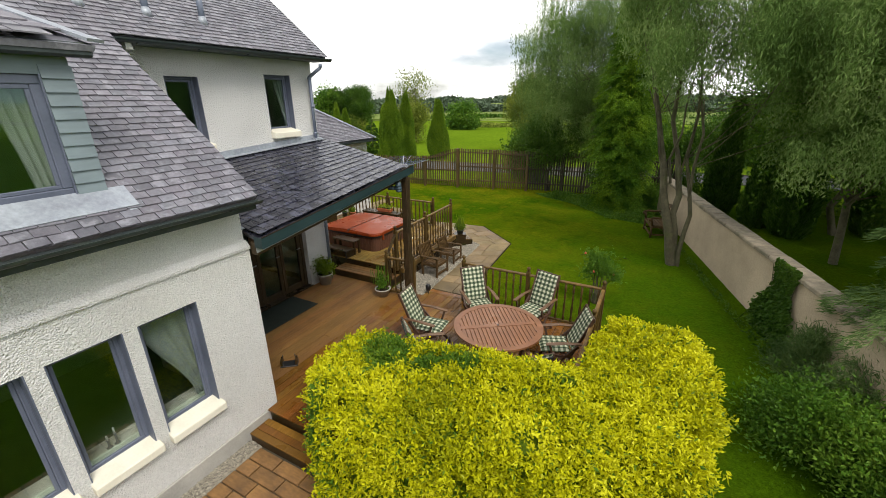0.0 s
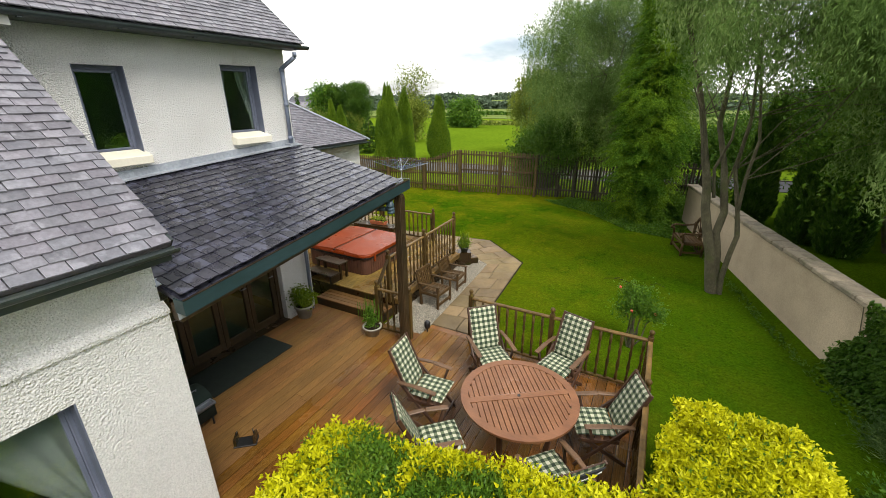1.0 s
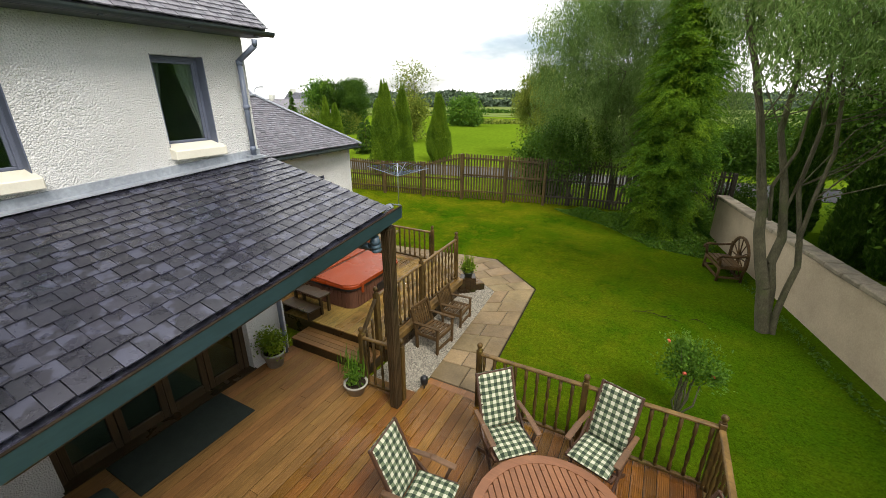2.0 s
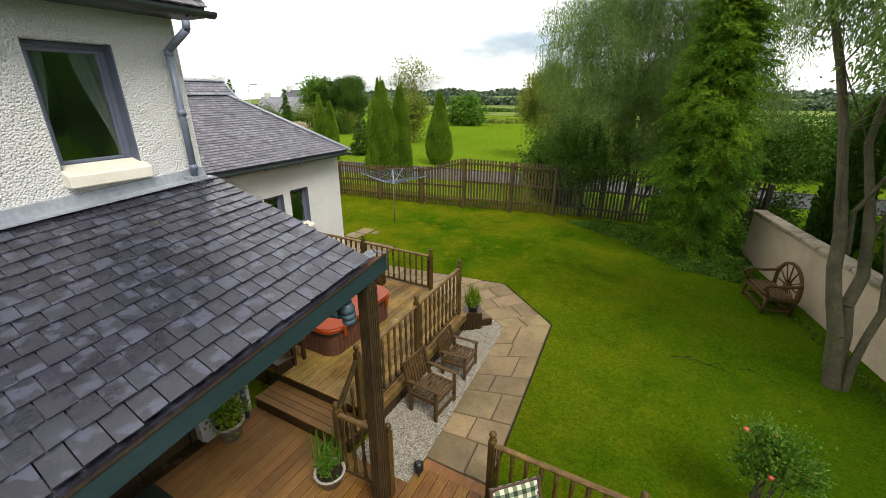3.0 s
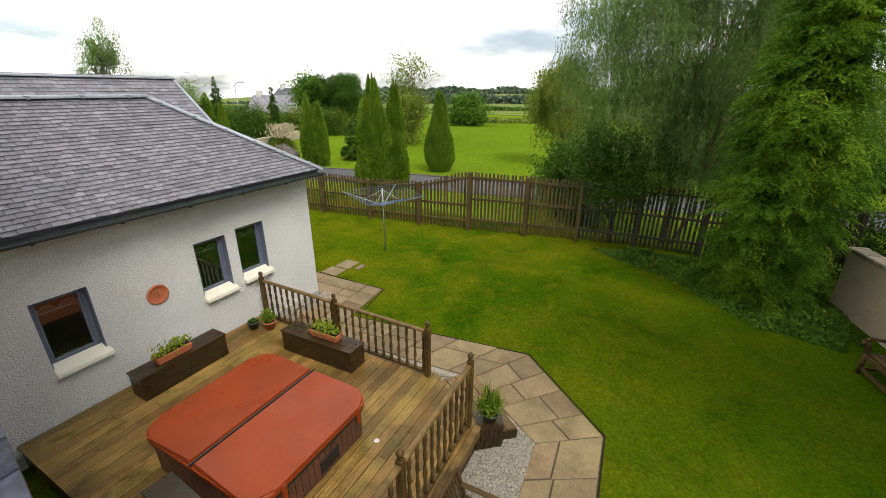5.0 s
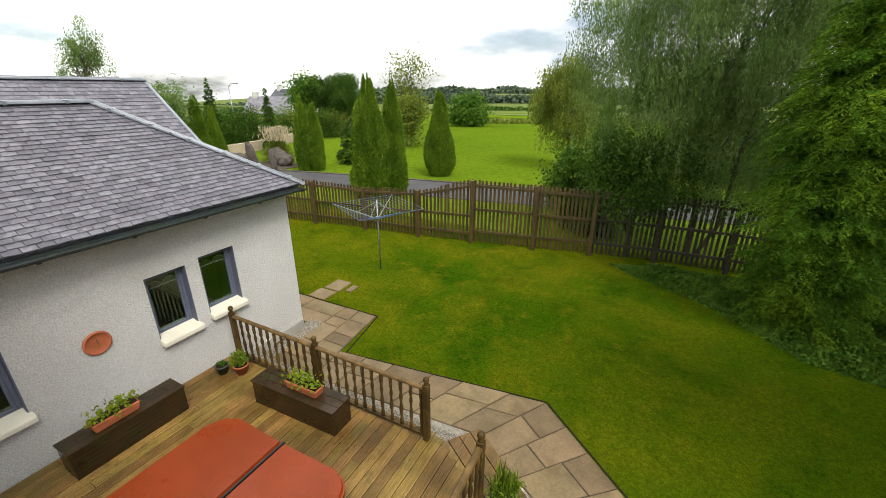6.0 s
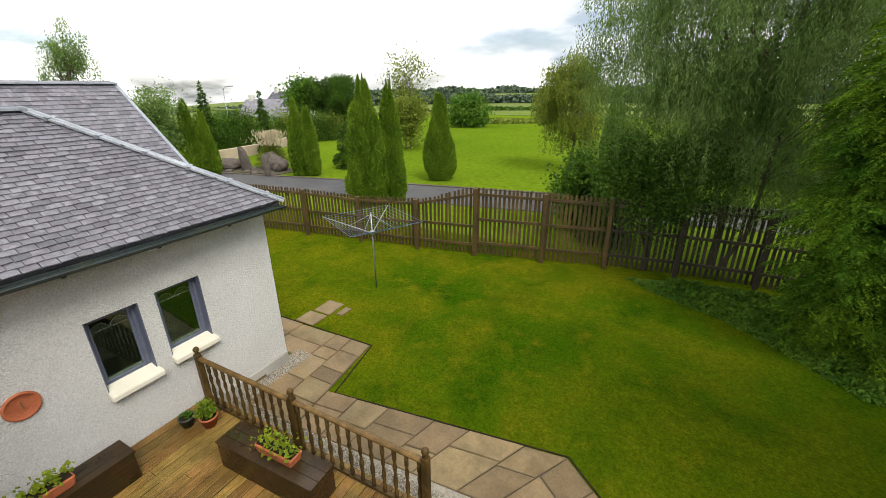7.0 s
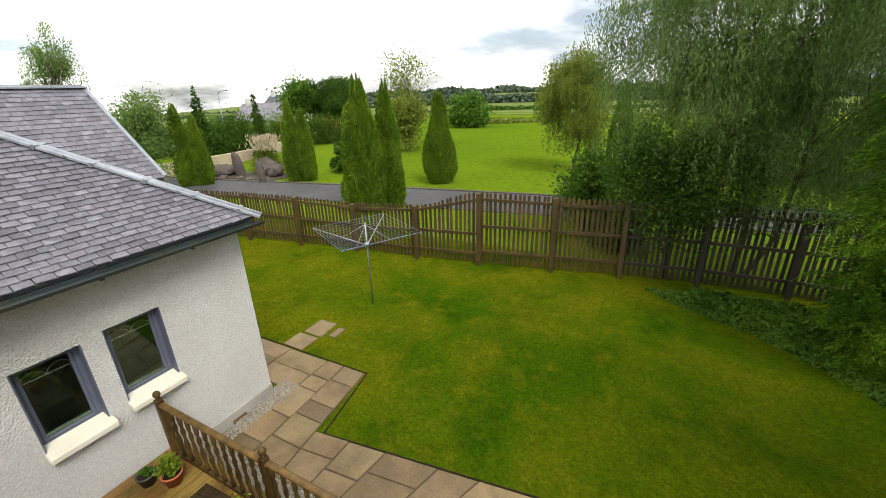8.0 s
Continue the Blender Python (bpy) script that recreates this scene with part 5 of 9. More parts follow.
extrude_poly(bm, outline, -0.03, 0.33)
part("body", bm, M["box_wood"], box_p, bevel=0.01)
for (xa, ya), (xb, yb) in zip(outline[:2], outline[1:3]):
    ln = math.hypot(xb - xa, yb - ya)
    for i in range(int(ln / 0.06)):
        f = (i + 0.5) / int(ln / 0.06)
        bm = bmesh.new()
        ang = math.degrees(math.atan2(yb - ya, xb - xa))
        box(bm, -0.026, 0.026, -0.016, 0.004, -0.03, 0.325)
        part("slat", bm, M["box_wood"], box_p, at=pose(xa + (xb - xa) * f, ya + (yb - ya) * f, 0, 0, 0, ang))
bm = bmesh.new()
extrude_poly(bm, [(x * 1.06, y * 1.06) for x, y in outline], 0.332, 0.354)
part("lid", bm, M["box_wood"], box_p)
# skirting boards below the raised deck
sk = thing("deck_skirt", "dark upright boards closing the raised deck's side", "deck", kind="structure")
y = 7.82
while y < 10.75:
    bm = bmesh.new()
    box(bm, -5.38, -5.352, y, y + 0.135, -0.08, UP - 0.12)
    part("board", bm, M["box_wood"], sk)
    y += 0.142
bm = bmesh.new()
box(bm, -5.40, -5.30, 7.80, 10.80, UP - 0.11, UP + 0.02)
part("rim", bm, M["handrail"], sk, "honey-brown rim board", bevel=0.008)

# ---- railings ----
def spindle_mesh(h):
    bm = bmesh.new()
    s = h / 0.8
    lathe(bm, [(0.024, 0), (0.024, 0.12 * s), (0.015, 0.14 * s), (0.028, 0.30 * s), (0.014, 0.42 * s), (0.026, 0.52 * s), (0.014, 0.60 * s), (0.024, 0.64 * s), (0.024, h)], 6)
    return mesh_of(bm, "baluster", M["rail"])


def newel(parent, x, y, z0, h):
    bm = bmesh.new()
    box(bm, -0.038, 0.038, -0.038, 0.038, 0, h)
    nw = part("newel", bm, M["rail"], parent, "square newel post", bevel=0.008, at=pose(x, y, z0))
    bm = bmesh.new()
    lathe(bm, [(0.034, 0), (0.024, 0.016), (0.022, 0.030), (0.036, 0.046), (0.041, 0.070), (0.033, 0.094), (0.013, 0.110)], 12)
    part("finial", bm, M["rail"], nw, "turned ball finial", at=pose(0, 0, h))


def railing(name, p, q, h, posts, label, spacing=0.152):
    """Turned balusters between a handrail and a bottom rail; p and q on the floor; posts: where newels stand, 0 to 1."""
    rl = thing(name, label, "railing", kind="structure")
    p, q = Vector(p), Vector(q)
    d = q - p
    n = max(2, round(d.length / spacing))
    low = 0.07
    bm = bmesh.new()
    up = Vector((0, 0, 1))
    beam(bm, p + up * (h - 0.02), q + up * (h - 0.02), 0.066, 0.042)
    part("handrail", bm, M["handrail"], rl, "worn honey-brown handrail", bevel=0.012)
    bm = bmesh.new()
    beam(bm, p + up * low, q + up * low, 0.05, 0.045)
    part("bottom_rail", bm, M["rail"], rl, bevel=0.006)
    me = spindle_mesh(h - 0.04 - low)
    for i in range(n):
        s = (i + 0.5) / n
        c = p + d * s
        if any(abs(s - t) * d.length < 0.06 for t in posts):
            continue
        ob = new("baluster", me)
        ob.parent = rl
        ob.matrix_basis = pose(c.x, c.y, c.z + low, 0, 0, 30 * i)
    for s in posts:
        c = p + d * s
        newel(rl, c.x, c.y, c.z, h + 0.05)
    return rl


railing("railing_deck_far", (-3.52, 7.55, 0), (-0.60, 7.55, 0), 0.95, (0.0, 0.5, 1.0), "dark timber railing at the far edge of the dining deck")
railing("railing_deck_side", (-0.60, 7.50, 0), (-0.57, 4.2, 0), 0.95, (0.36, 0.98), "dark timber railing along the dining deck's outer side")
railing("railing_tub_far", (-10.05, 11.36, UP), (-6.44, 11.36, UP), 0.82, (0.012, 0.5, 1.0), "brown timber railing beyond the hot tub")
railing("railing_tub_side", (-5.47, 10.74, UP), (-5.40, 7.66, UP), 1.0, (0.0, 0.52, 1.0), "brown timber railing along the raised deck's edge")
railing("railing_stair", (-5.30, 7.12, 0), (-4.58, 7.14, 0), 0.92, (0.0, 1.0), "short timber railing beside the steps")
rl = thing("railing_slope", "short sloping handrail between two newels", "railing", kind="structure")
bm = bmesh.new()
beam(bm, (-5.38, 7.62, 1.30), (-5.31, 7.16, 0.92), 0.06, 0.05)
part("handrail", bm, M["rail"], rl, bevel=0.01)
me = spindle_mesh(0.72)
for s in (0.3, 0.68):
    ob = new("baluster", me)
    ob.parent = rl
    ob.matrix_basis = pose(-5.37 + 0.07 * s, 7.6 - 0.46 * s, 0.36 - 0.2 * s)

# porch post, grooved
pst = thing("porch_post", "dark grooved timber post carrying the porch corner", "post", pose(-4.60, 6.98, 0), kind="structure")
bm = bmesh.new()
box(bm, -0.062, 0.062, -0.062, 0.062, -0.02, 2.84)
part("shaft", bm, M["post"], pst, bevel=0.012)
for i in range(4):
    for s in (-1, 1):
        bm = bmesh.new()
        a = -0.045 + i * 0.03
        box(bm, a - 0.009, a + 0.009, s * 0.062, s * 0.072, 0.02, 2.80)
        part("rib", bm, M["post"], pst)
        bm = bmesh.new()
        box(bm, s * 0.062, s * 0.072, a - 0.009, a + 0.009, 0.02, 2.80)
        part("rib", bm, M["post"], pst)
# ribbed outlet under the porch gutter
hop = thing("rain_hopper", "blue-grey ribbed rainwater outlet under the porch gutter", "pipe", pose(-4.56, 6.68, 2.60, 8, 0, 0), kind="structure")
bm = bmesh.new()
lathe(bm, [(0.052, 0), (0.062, 0.012), (0.062, 0.035), (0.052, 0.042), (0.052, 0.055), (0.063, 0.062), (0.063, 0.09), (0.052, 0.097), (0.052, 0.11), (0.062, 0.117), (0.062, 0.15), (0.050, 0.16), (0.050, 0.20)], 16)
part("outlet", bm, M["pipe_teal"], hop)
bm = bmesh.new()
pipe(bm, [(0, 0, 0.08), (-0.08, -0.02, 0.07), (-0.22, -0.05, 0.07)], 0.040, 10)
part("elbow", bm, M["pipe_teal"], hop)

# ---- paving ----
SLABS = []        # outlines of single flags, laid at the end


def quad_at(c, u, v):
    """The point u, v of a four-cornered patch."""
    a = Vector(c[0]).lerp(Vector(c[1]), u)
    b = Vector(c[3]).lerp(Vector(c[2]), u)
    return a.lerp(b, v)


def flags(c, cuts):
    """Flags in a patch: cuts, rows of (v0, v1, [u edges])."""
    for v0, v1, us in cuts:
        for u0, u1 in zip(us, us[1:]):
            SLABS.append([quad_at(c, u0, v0), quad_at(c, u1, v0), quad_at(c, u1, v1), quad_at(c, u0, v1)])


walk_a = [(-4.50, 7.80), (-3.62, 7.80), (-3.87, 11.80), (-4.68, 11.22)]
flags(walk_a, [(0, 0.14, [0, 0.62, 1]), (0.14, 0.26, [0, 0.42, 1]), (0.26, 0.42, [0, 0.65, 1]), (0.42, 0.54, [0, 0.38, 1]), (0.54, 0.70, [0, 0.66, 1]), (0.70, 0.82, [0, 0.4, 1]), (0.82, 1.0, [0, 0.36, 1])])
walk_b = [(-4.68, 11.22), (-3.87, 11.80), (-5.35, 13.12), (-5.98, 12.05)]
flags(walk_b, [(0, 0.22, [0, 0.5, 1]), (0.22, 0.50, [0, 0.62, 1]), (0.50, 0.74, [0, 0.4, 1]), (0.74, 1.0, [0, 0.6, 1])])
walk_c = [(-5.98, 12.05), (-5.35, 13.12), (-9.056, 12.64), (-8.96, 11.86)]
flags(walk_c, [(0, 0.15, [0, 0.55, 1]), (0.15, 0.36, [0, 0.62, 1]), (0.36, 0.50, [0, 0.4, 1]), (0.50, 0.70, [0, 0.6, 1]), (0.70, 0.85, [0, 0.42, 1]), (0.85, 1.0, [0, 0.6, 1])])
walk_d = [(-8.96, 11.86), (-9.22, 13.96), (-10.02, 13.96), (-10.02, 11.86)]
flags(walk_d, [(0, 0.55, [0, 0.22, 0.44, 0.58, 0.82, 1]), (0.55, 1, [0, 0.14, 0.38, 0.66, 0.8, 1])])
walk_e = [(-10.02, 13.1), (-10.02, 13.94), (-14.5, 13.9), (-14.5, 13.1)]
flags(walk_e, [(0, 0.2, [0, 0.5, 1]), (0.2, 0.42, [0, 0.6, 1]), (0.42, 0.6, [0, 0.4, 1]), (0.6, 0.8, [0, 0.6, 1]), (0.8, 1, [0, 0.5, 1])])
flags([(-11.20, 13.98), (-10.70, 13.98), (-10.70, 14.42), (-11.20, 14.42)], [(0, 1, [0, 1])])
flags([(-11.16, 14.46), (-10.68, 14.46), (-10.72, 14.98), (-11.16, 14.98)], [(0, 1, [0, 1])])
flags([(-10.60, 14.55), (-10.42, 14.55), (-10.42, 14.90), (-10.60, 14.90)], [(0, 1, [0, 1])])
bm = bmesh.new()
for c in (walk_a, walk_b, walk_c, walk_d, walk_e):
    extrude_poly(bm, c, -0.2, -0.024)
paving = tagged(part("pavement", bm, M["mortar"]), "buff sandstone flag path, damp, with dark joints", "path", kind="structure")
# Dark strip on the cut soil edge; its shadow line is put in as colour
edge = [(-3.60, 7.62), (-3.85, 11.82), (-5.34, 13.15), (-8.93, 12.67), (-9.19, 13.99), (-14.5, 13.93)]
for a, b in zip(edge, edge[1:]):
    bm = bmesh.new()
    beam(bm, (*a, -0.03), (*b, -0.03), 0.02, 0.02)
    trim("lawn_edge", bm, M["soil"], "dark strip for the lawn's cut soil edge and its shadow line")
# lower paving at the near end
low_pave = bmesh.new()
box(low_pave, -4.70, -3.0, -8.0, 2.74, -0.5, -0.33)
low_pave = tagged(part("pavement_near", low_pave, M["mortar"]), "brown timber-effect paving beside the house", "path", kind="structure")
PAVERS = []
y = 2.70
k = 0
while y > -1.2:
    x = -4.42 - (0.2 if k % 2 else 0.0)
    while x < -3.05:
        a, b = max(x, -4.42), min(x + 0.46, -3.02)
        if b - a > 0.1:
            PAVERS.append((a + 0.006, b - 0.006, y - 0.20, y - 0.008))
        x += 0.47
    y -= 0.208
    k += 1

# ---- gravel, as loose stones ----
def stones(name, zone, count, size, z, label, seed):
    rnd = np.random.RandomState(seed)
    pts = []
    (x0, x1, y0, y1), keep = zone
    while len(pts) < count:
        x, y = rnd.uniform(x0, x1), rnd.uniform(y0, y1)
        if keep(x, y):
            pts.append((x, y))
    pts = np.array(pts)
    octa = np.array([(1, 0, 0), (-1, 0, 0), (0, 1, 0), (0, -1, 0), (0, 0, 1), (0, 0, -1)], float)
    tri = np.array([(0, 2, 4), (2, 1, 4), (1, 3, 4), (3, 0, 4), (2, 0, 5), (1, 2, 5), (3, 1, 5), (0, 3, 5)])
    s = size * rnd.uniform(0.5, 1.3, (count, 1, 3))
    v = octa[None] * s
    a = rnd.uniform(0, 6.28, count)
    c, d = np.cos(a)[:, None], np.sin(a)[:, None]
    v = np.stack([v[..., 0] * c - v[..., 1] * d, v[..., 0] * d + v[..., 1] * c, v[..., 2] * 0.7], -1)
    v += np.concatenate([pts, z + rnd.uniform(-0.006, 0.012, (count, 1))], 1)[:, None]
    f = tri[None] + 6 * np.arange(count)[:, None, None]
    ob = new(name, arrays_mesh(name, v.reshape(-1, 3), f.reshape(-1, 3), M["gravel"]))
    return tagged(ob, label, "gravel", kind="stuff")


bm = bmesh.new()
extrude_poly(bm, [(-5.36, 7.37), (-4.51, 7.37), (-4.50, 7.8), (-4.68, 11.22), (-5.98, 12.05), (-6.36, 11.62), (-5.36, 10.80)], -0.2, -0.022)
extrude_poly(bm, [(-10.22, 11.48), (-6.4, 11.50), (-6.0, 11.62), (-5.98, 12.05), (-8.96, 11.86), (-9.97, 11.86), (-9.97, 13.25), (-10.34, 13.25), (-10.34, 12.94), (-10.24, 12.94)], -0.2, -0.022)
extrude_poly(bm, [(-4.70, -8), (-4.42, -8), (-4.42, 2.72), (-4.70, 2.72)], -0.45, -0.305)
tagged(part("gravel_bed", bm, M["gravel"]), "pale gravel bed", "gravel", kind="structure")
stones("gravel", ((-5.35, -4.5, 7.38, 11.5), lambda x, y: x < -4.5 - 0.05 * (y - 7.8) and y < 11.22 - 0.64 * (x + 4.68)), 22500, 0.0125, -0.014, "pale loose gravel below the deck railing", 3)
stones("gravel", ((-10.22, -6.2, 11.49, 11.9), lambda x, y: True), 6500, 0.012, -0.014, "pale loose gravel beside the path", 4)
stones("gravel", ((-10.33, -9.98, 11.9, 13.24), lambda x, y: x > -10.22 or y > 12.95), 3300, 0.012, -0.014, "pale loose gravel along the wing's wall", 5)
stones("gravel", ((-4.70, -4.43, -0.5, 2.72), lambda x, y: True), 2600, 0.013, -0.297, "pale loose gravel along the house wall", 6)

# ---- garden wall and fence ----
W0, W1 = Vector((3.95, 2.6)), Vector((0.10, 18.3))
wd = (W1 - W0).normalized()
wn_ = Vector((wd.y, -wd.x))
gw = thing("garden_wall", "cream rendered garden wall with lichened stone coping", "wall", kind="structure")
bm = bmesh.new()
v = beam(bm, (*(W0 + wn_ * 0.12), 0.42), (*(W1 + wn_ * 0.12), 0.42), 0.24, 1.72)
part("body", bm, M["wall_render"], gw)
L = (W1 - W0).length
s = 0.0
rnd = random.Random(8)
while s < L:
    ln = rnd.uniform(0.42, 0.62)
    a, b = W0 + wd * s + wn_ * 0.12, W0 + wd * min(s + ln - 0.012, L) + wn_ * 0.12
    bm = bmesh.new()
    dz = rnd.uniform(-0.006, 0.008)
    beam(bm, (*a, 1.33 + dz), (*b, 1.33 + dz), 0.36 + rnd.uniform(-0.015, 0.015), 0.10)
    part("coping_stone", bm, M["coping"], gw, bevel=0.02)
    s += ln

FENCE = [(-19.0, 17.55, 1.52), (-17.0, 17.9, 1.52), (-15.0, 18.2, 1.50), (-13.0, 18.5, 1.42), (-11.05, 18.75, 1.50), (-9.28, 19.05, 1.94), (-7.42, 19.4, 1.90), (-5.82, 19.75, 1.86), (-4.15, 20.0, 1.86), (-2.45, 20.1, 1.86), (-0.8, 20.0, 1.86), (0.6, 19.7, 1.86)]
FENCE_PALES = []
fence = thing("fence", "tall brown stained paling fence with a swooping top", "fence", kind="structure")
for i, (x, y, h) in enumerate(FENCE):
    bm = bmesh.new()
    box(bm, -0.055, 0.055, -0.055, 0.055, -0.15, h + 0.05)
    part("post", bm, M["fence"] if i < 8 else M["fence_backlit"], fence, bevel=0.01, at=pose(x, y - 0.07, -0.03))
for i, ((xa, ya, ha), (xb, yb, hb)) in enumerate(zip(FENCE, FENCE[1:])):
    mat = M["fence"] if i < 7 else M["fence_backlit"]
    for f in (0.19, 0.56, 0.92):
        bm = bmesh.new()
        low_ = min(ha, hb) / max(ha, hb) if f < 0.6 else 1.0
        beam(bm, (xa, ya - 0.015, f * ha * (low_ if ha > hb else 1)), (xb, yb - 0.015, f * hb * (low_ if hb > ha else 1)), 0.035, 0.075)
        part("rail", bm, mat, fence)
    n = max(1, round(math.hypot(xb - xa, yb - ya) / 0.118))
    for j in range(n):
        s = (j + 0.5) / n
        rise = s if abs(hb - ha) < 0.2 else smooth01(s)
        FENCE_PALES.append((xa + (xb - xa) * s, ya + (yb - ya) * s + 0.012, ha + (hb - ha) * rise, math.degrees(math.atan2(yb - ya, xb - xa)), mat))

# ---- hot tub ----
tub = thing("hot_tub", "sunken hot tub under a folding brick-red vinyl cover", "hot tub", pose(-7.55, 9.28, UP))
TW, TD, TH = 0.99, 0.87, 0.40


def rounded(w, d, r, seg=6):
    pts = []
    for cx, cy, a0 in ((w - r, d - r, 0), (-w + r, d - r, 90), (-w + r, -d + r, 180), (w - r, -d + r, 270)):
        for i in range(seg + 1):
            a = radians(a0 + 90 * i / seg)
            pts.append((cx + r * math.cos(a), cy + r * math.sin(a)))
    return pts


bm = bmesh.new()
extrude_poly(bm, rounded(TW - 0.05, TD - 0.05, 0.20), 0, TH)
part("shell", bm, M["tub_side"], tub)
for side in (-1, 1):
    for i in range(15):
        bm = bmesh.new()
        c = -0.72 + i * 0.103
        box(bm, side * (TW - 0.05), side * (TW - 0.035), c * 0.86 - 0.04, c * 0.86 + 0.04, 0.02, TH - 0.02) if side > 0 else box(bm, -(TW - 0.035), -(TW - 0.05), c * 0.86 - 0.04, c * 0.86 + 0.04, 0.02, TH - 0.02)
        part("slat", bm, M["tub_side"], tub)
        bm = bmesh.new()
        ya, yb = sorted((side * (TD - 0.05), side * (TD - 0.035)))
        box(bm, c - 0.046, c + 0.046, ya, yb, 0.02, TH - 0.02)
        part("slat", bm, M["tub_side"], tub)
bm = bmesh.new()
extrude_poly(bm, rounded(TW - 0.01, TD - 0.01, 0.22), TH, TH + 0.05)
part("rim", bm, M["black"], tub, "dark acrylic rim", bevel=0.01)
for s in (-1, 1):
    pts = [(x, y) for x, y in rounded(TW, TD, 0.24, 8)]
    half = [(x, y) for x, y in pts if s * x > 0]
    half = sorted(half, key=lambda q: math.atan2(q[1], q[0] * s)) if s > 0 else sorted(half, key=lambda q: math.atan2(q[1], -q[0]))
    half = [(s * 0.008, -TD)] + half + [(s * 0.008, TD)]
    bm = bmesh.new()
    extrude_poly(bm, half, TH + 0.05, TH + 0.125)
    bmesh.ops.bevel(bm, geom=[e for e in bm.edges if abs(e.verts[0].co.z - e.verts[1].co.z) < 1e-4 and e.verts[0].co.z > TH + 0.1], offset=0.03, segments=3, affect="EDGES")
    for q in bm.verts:
        if q.co.z > TH + 0.1:
            q.co.z += 0.03 * (1 - min(abs(q.co.x) / TW, 1))
    part("cover", bm, M["tub_cover"], tub, "brick-red vinyl cover half")
bm = bmesh.new()
box(bm, -0.010, 0.010, -TD - 0.005, TD + 0.005, TH + 0.12, TH + 0.146)
part("hinge", bm, M["black"], tub, "dark seam between the cover halves")
bm = bmesh.new()
v = box(bm, TW - 0.036, TW - 0.02, -0.05, 0.25, 0.08, 0.26)
part("control", bm, M["black"], tub, "black control badge", bevel=0.007)
for y in (-0.55, 0.6):
    bm = bmesh.new()
    box(bm, TW - 0.02, TW + 0.012, y - 0.03, y + 0.03, TH - 0.1, TH + 0.1)
    part("strap", bm, M["tub_cover"], tub, bevel=0.005)

# two-tread steps to the tub
ts = thing("tub_steps", "dark brown two-tread timber steps beside the hot tub", "steps", pose(-7.42, 8.02, UP, 0, 0, -4))
for z, y0, y1, nm in ((0.36, 0.0, 0.30, "tread"), (0.17, -0.28, 0.02, "tread")):
    bm = bmesh.new()
    box(bm, -0.40, 0.40, y0, y1, z, z + 0.035)
    part(nm, bm, M["box_wood"], ts, bevel=0.008)
for s in (-1, 1):
    bm = bmesh.new()
    box(bm, s * 0.36 - 0.025, s * 0.36 + 0.025, -0.27, 0.0, 0.0, 0.17)
    box(bm, s * 0.36 - 0.025, s * 0.36 + 0.025, 0.03, 0.08, 0.0, 0.36)
    box(bm, s * 0.36 - 0.025, s * 0.36 + 0.025, 0.22, 0.27, 0.0, 0.36)
    part("side", bm, M["box_wood"], ts)

# planter chests on the raised deck
def chest(x, y, w, d, h, turn, label):
    ch = thing("planter_chest", label, "planter", pose(x, y, UP, 0, 0, turn), group="planter chests")
    for k in range(6):
        z0 = h * k / 6 + 0.003
        bm = bmesh.new()
        box(bm, -w / 2, w / 2, -d / 2, -d / 2 + 0.022, z0, z0 + h / 6 - 0.005)
        part("board", bm, M["box_wood"], ch)
        bm = bmesh.new()
        box(bm, -w / 2, w / 2, d / 2 - 0.022, d / 2, z0, z0 + h / 6 - 0.005)
        part("board", bm, M["box_wood"], ch)
        for s in (-1, 1):
            bm = bmesh.new()
            box(bm, s * w / 2 - 0.012 - s * 0.012, s * w / 2 + 0.012 - s * 0.012, -d / 2 + 0.022, d / 2 - 0.022, z0, z0 + h / 6 - 0.005)
            part("board", bm, M["box_wood"], ch)
    for k in range(3):
        bm = bmesh.new()
        a = -d / 2 - 0.01 + (d + 0.02) * k / 3
        box(bm, -w / 2 - 0.015, w / 2 + 0.015, a, a + (d + 0.02) / 3 - 0.006, h, h + 0.024)
        part("lid_board", bm, M["box_wood"], ch)
    return ch


chest(-9.80, 9.62, 1.28, 0.32, 0.36, 90, "long dark timber chest against the white wall")
chest(-8.22, 10.98, 1.42, 0.34, 0.36, 2, "long dark timber chest before the railing")

# terracotta dial on the wing's wall
pl = thing("wall_plaque", "round terracotta dial plaque on the white wall", "plaque", pose(-10.25, 9.74, 1.54, 0, 90, 0))
bm = bmesh.new()
lathe(bm, [(0.15, 0.0), (0.157, 0.010), (0.154, 0.024), (0.140, 0.030), (0.128, 0.026), (0.122, 0.016), (0.05, 0.018), (0.012, 0.020)], 32)
part("disc", bm, M["terracotta"], pl)
for i in range(12):
    a = 2 * math.pi * i / 12
    bm = bmesh.new()
    beam(bm, (0.092 * math.cos(a), 0.092 * math.sin(a), 0.018), (0.110 * math.cos(a), 0.110 * math.sin(a), 0.018), 0.012, 0.010)
    part("mark", bm, M["terracotta"], pl)
bm = bmesh.new()
beam(bm, (-0.062, 0, 0.022), (0.02, 0, 0.034), 0.010, 0.012)
part("pointer", bm, M["paver"], pl, "dark raised pointer")

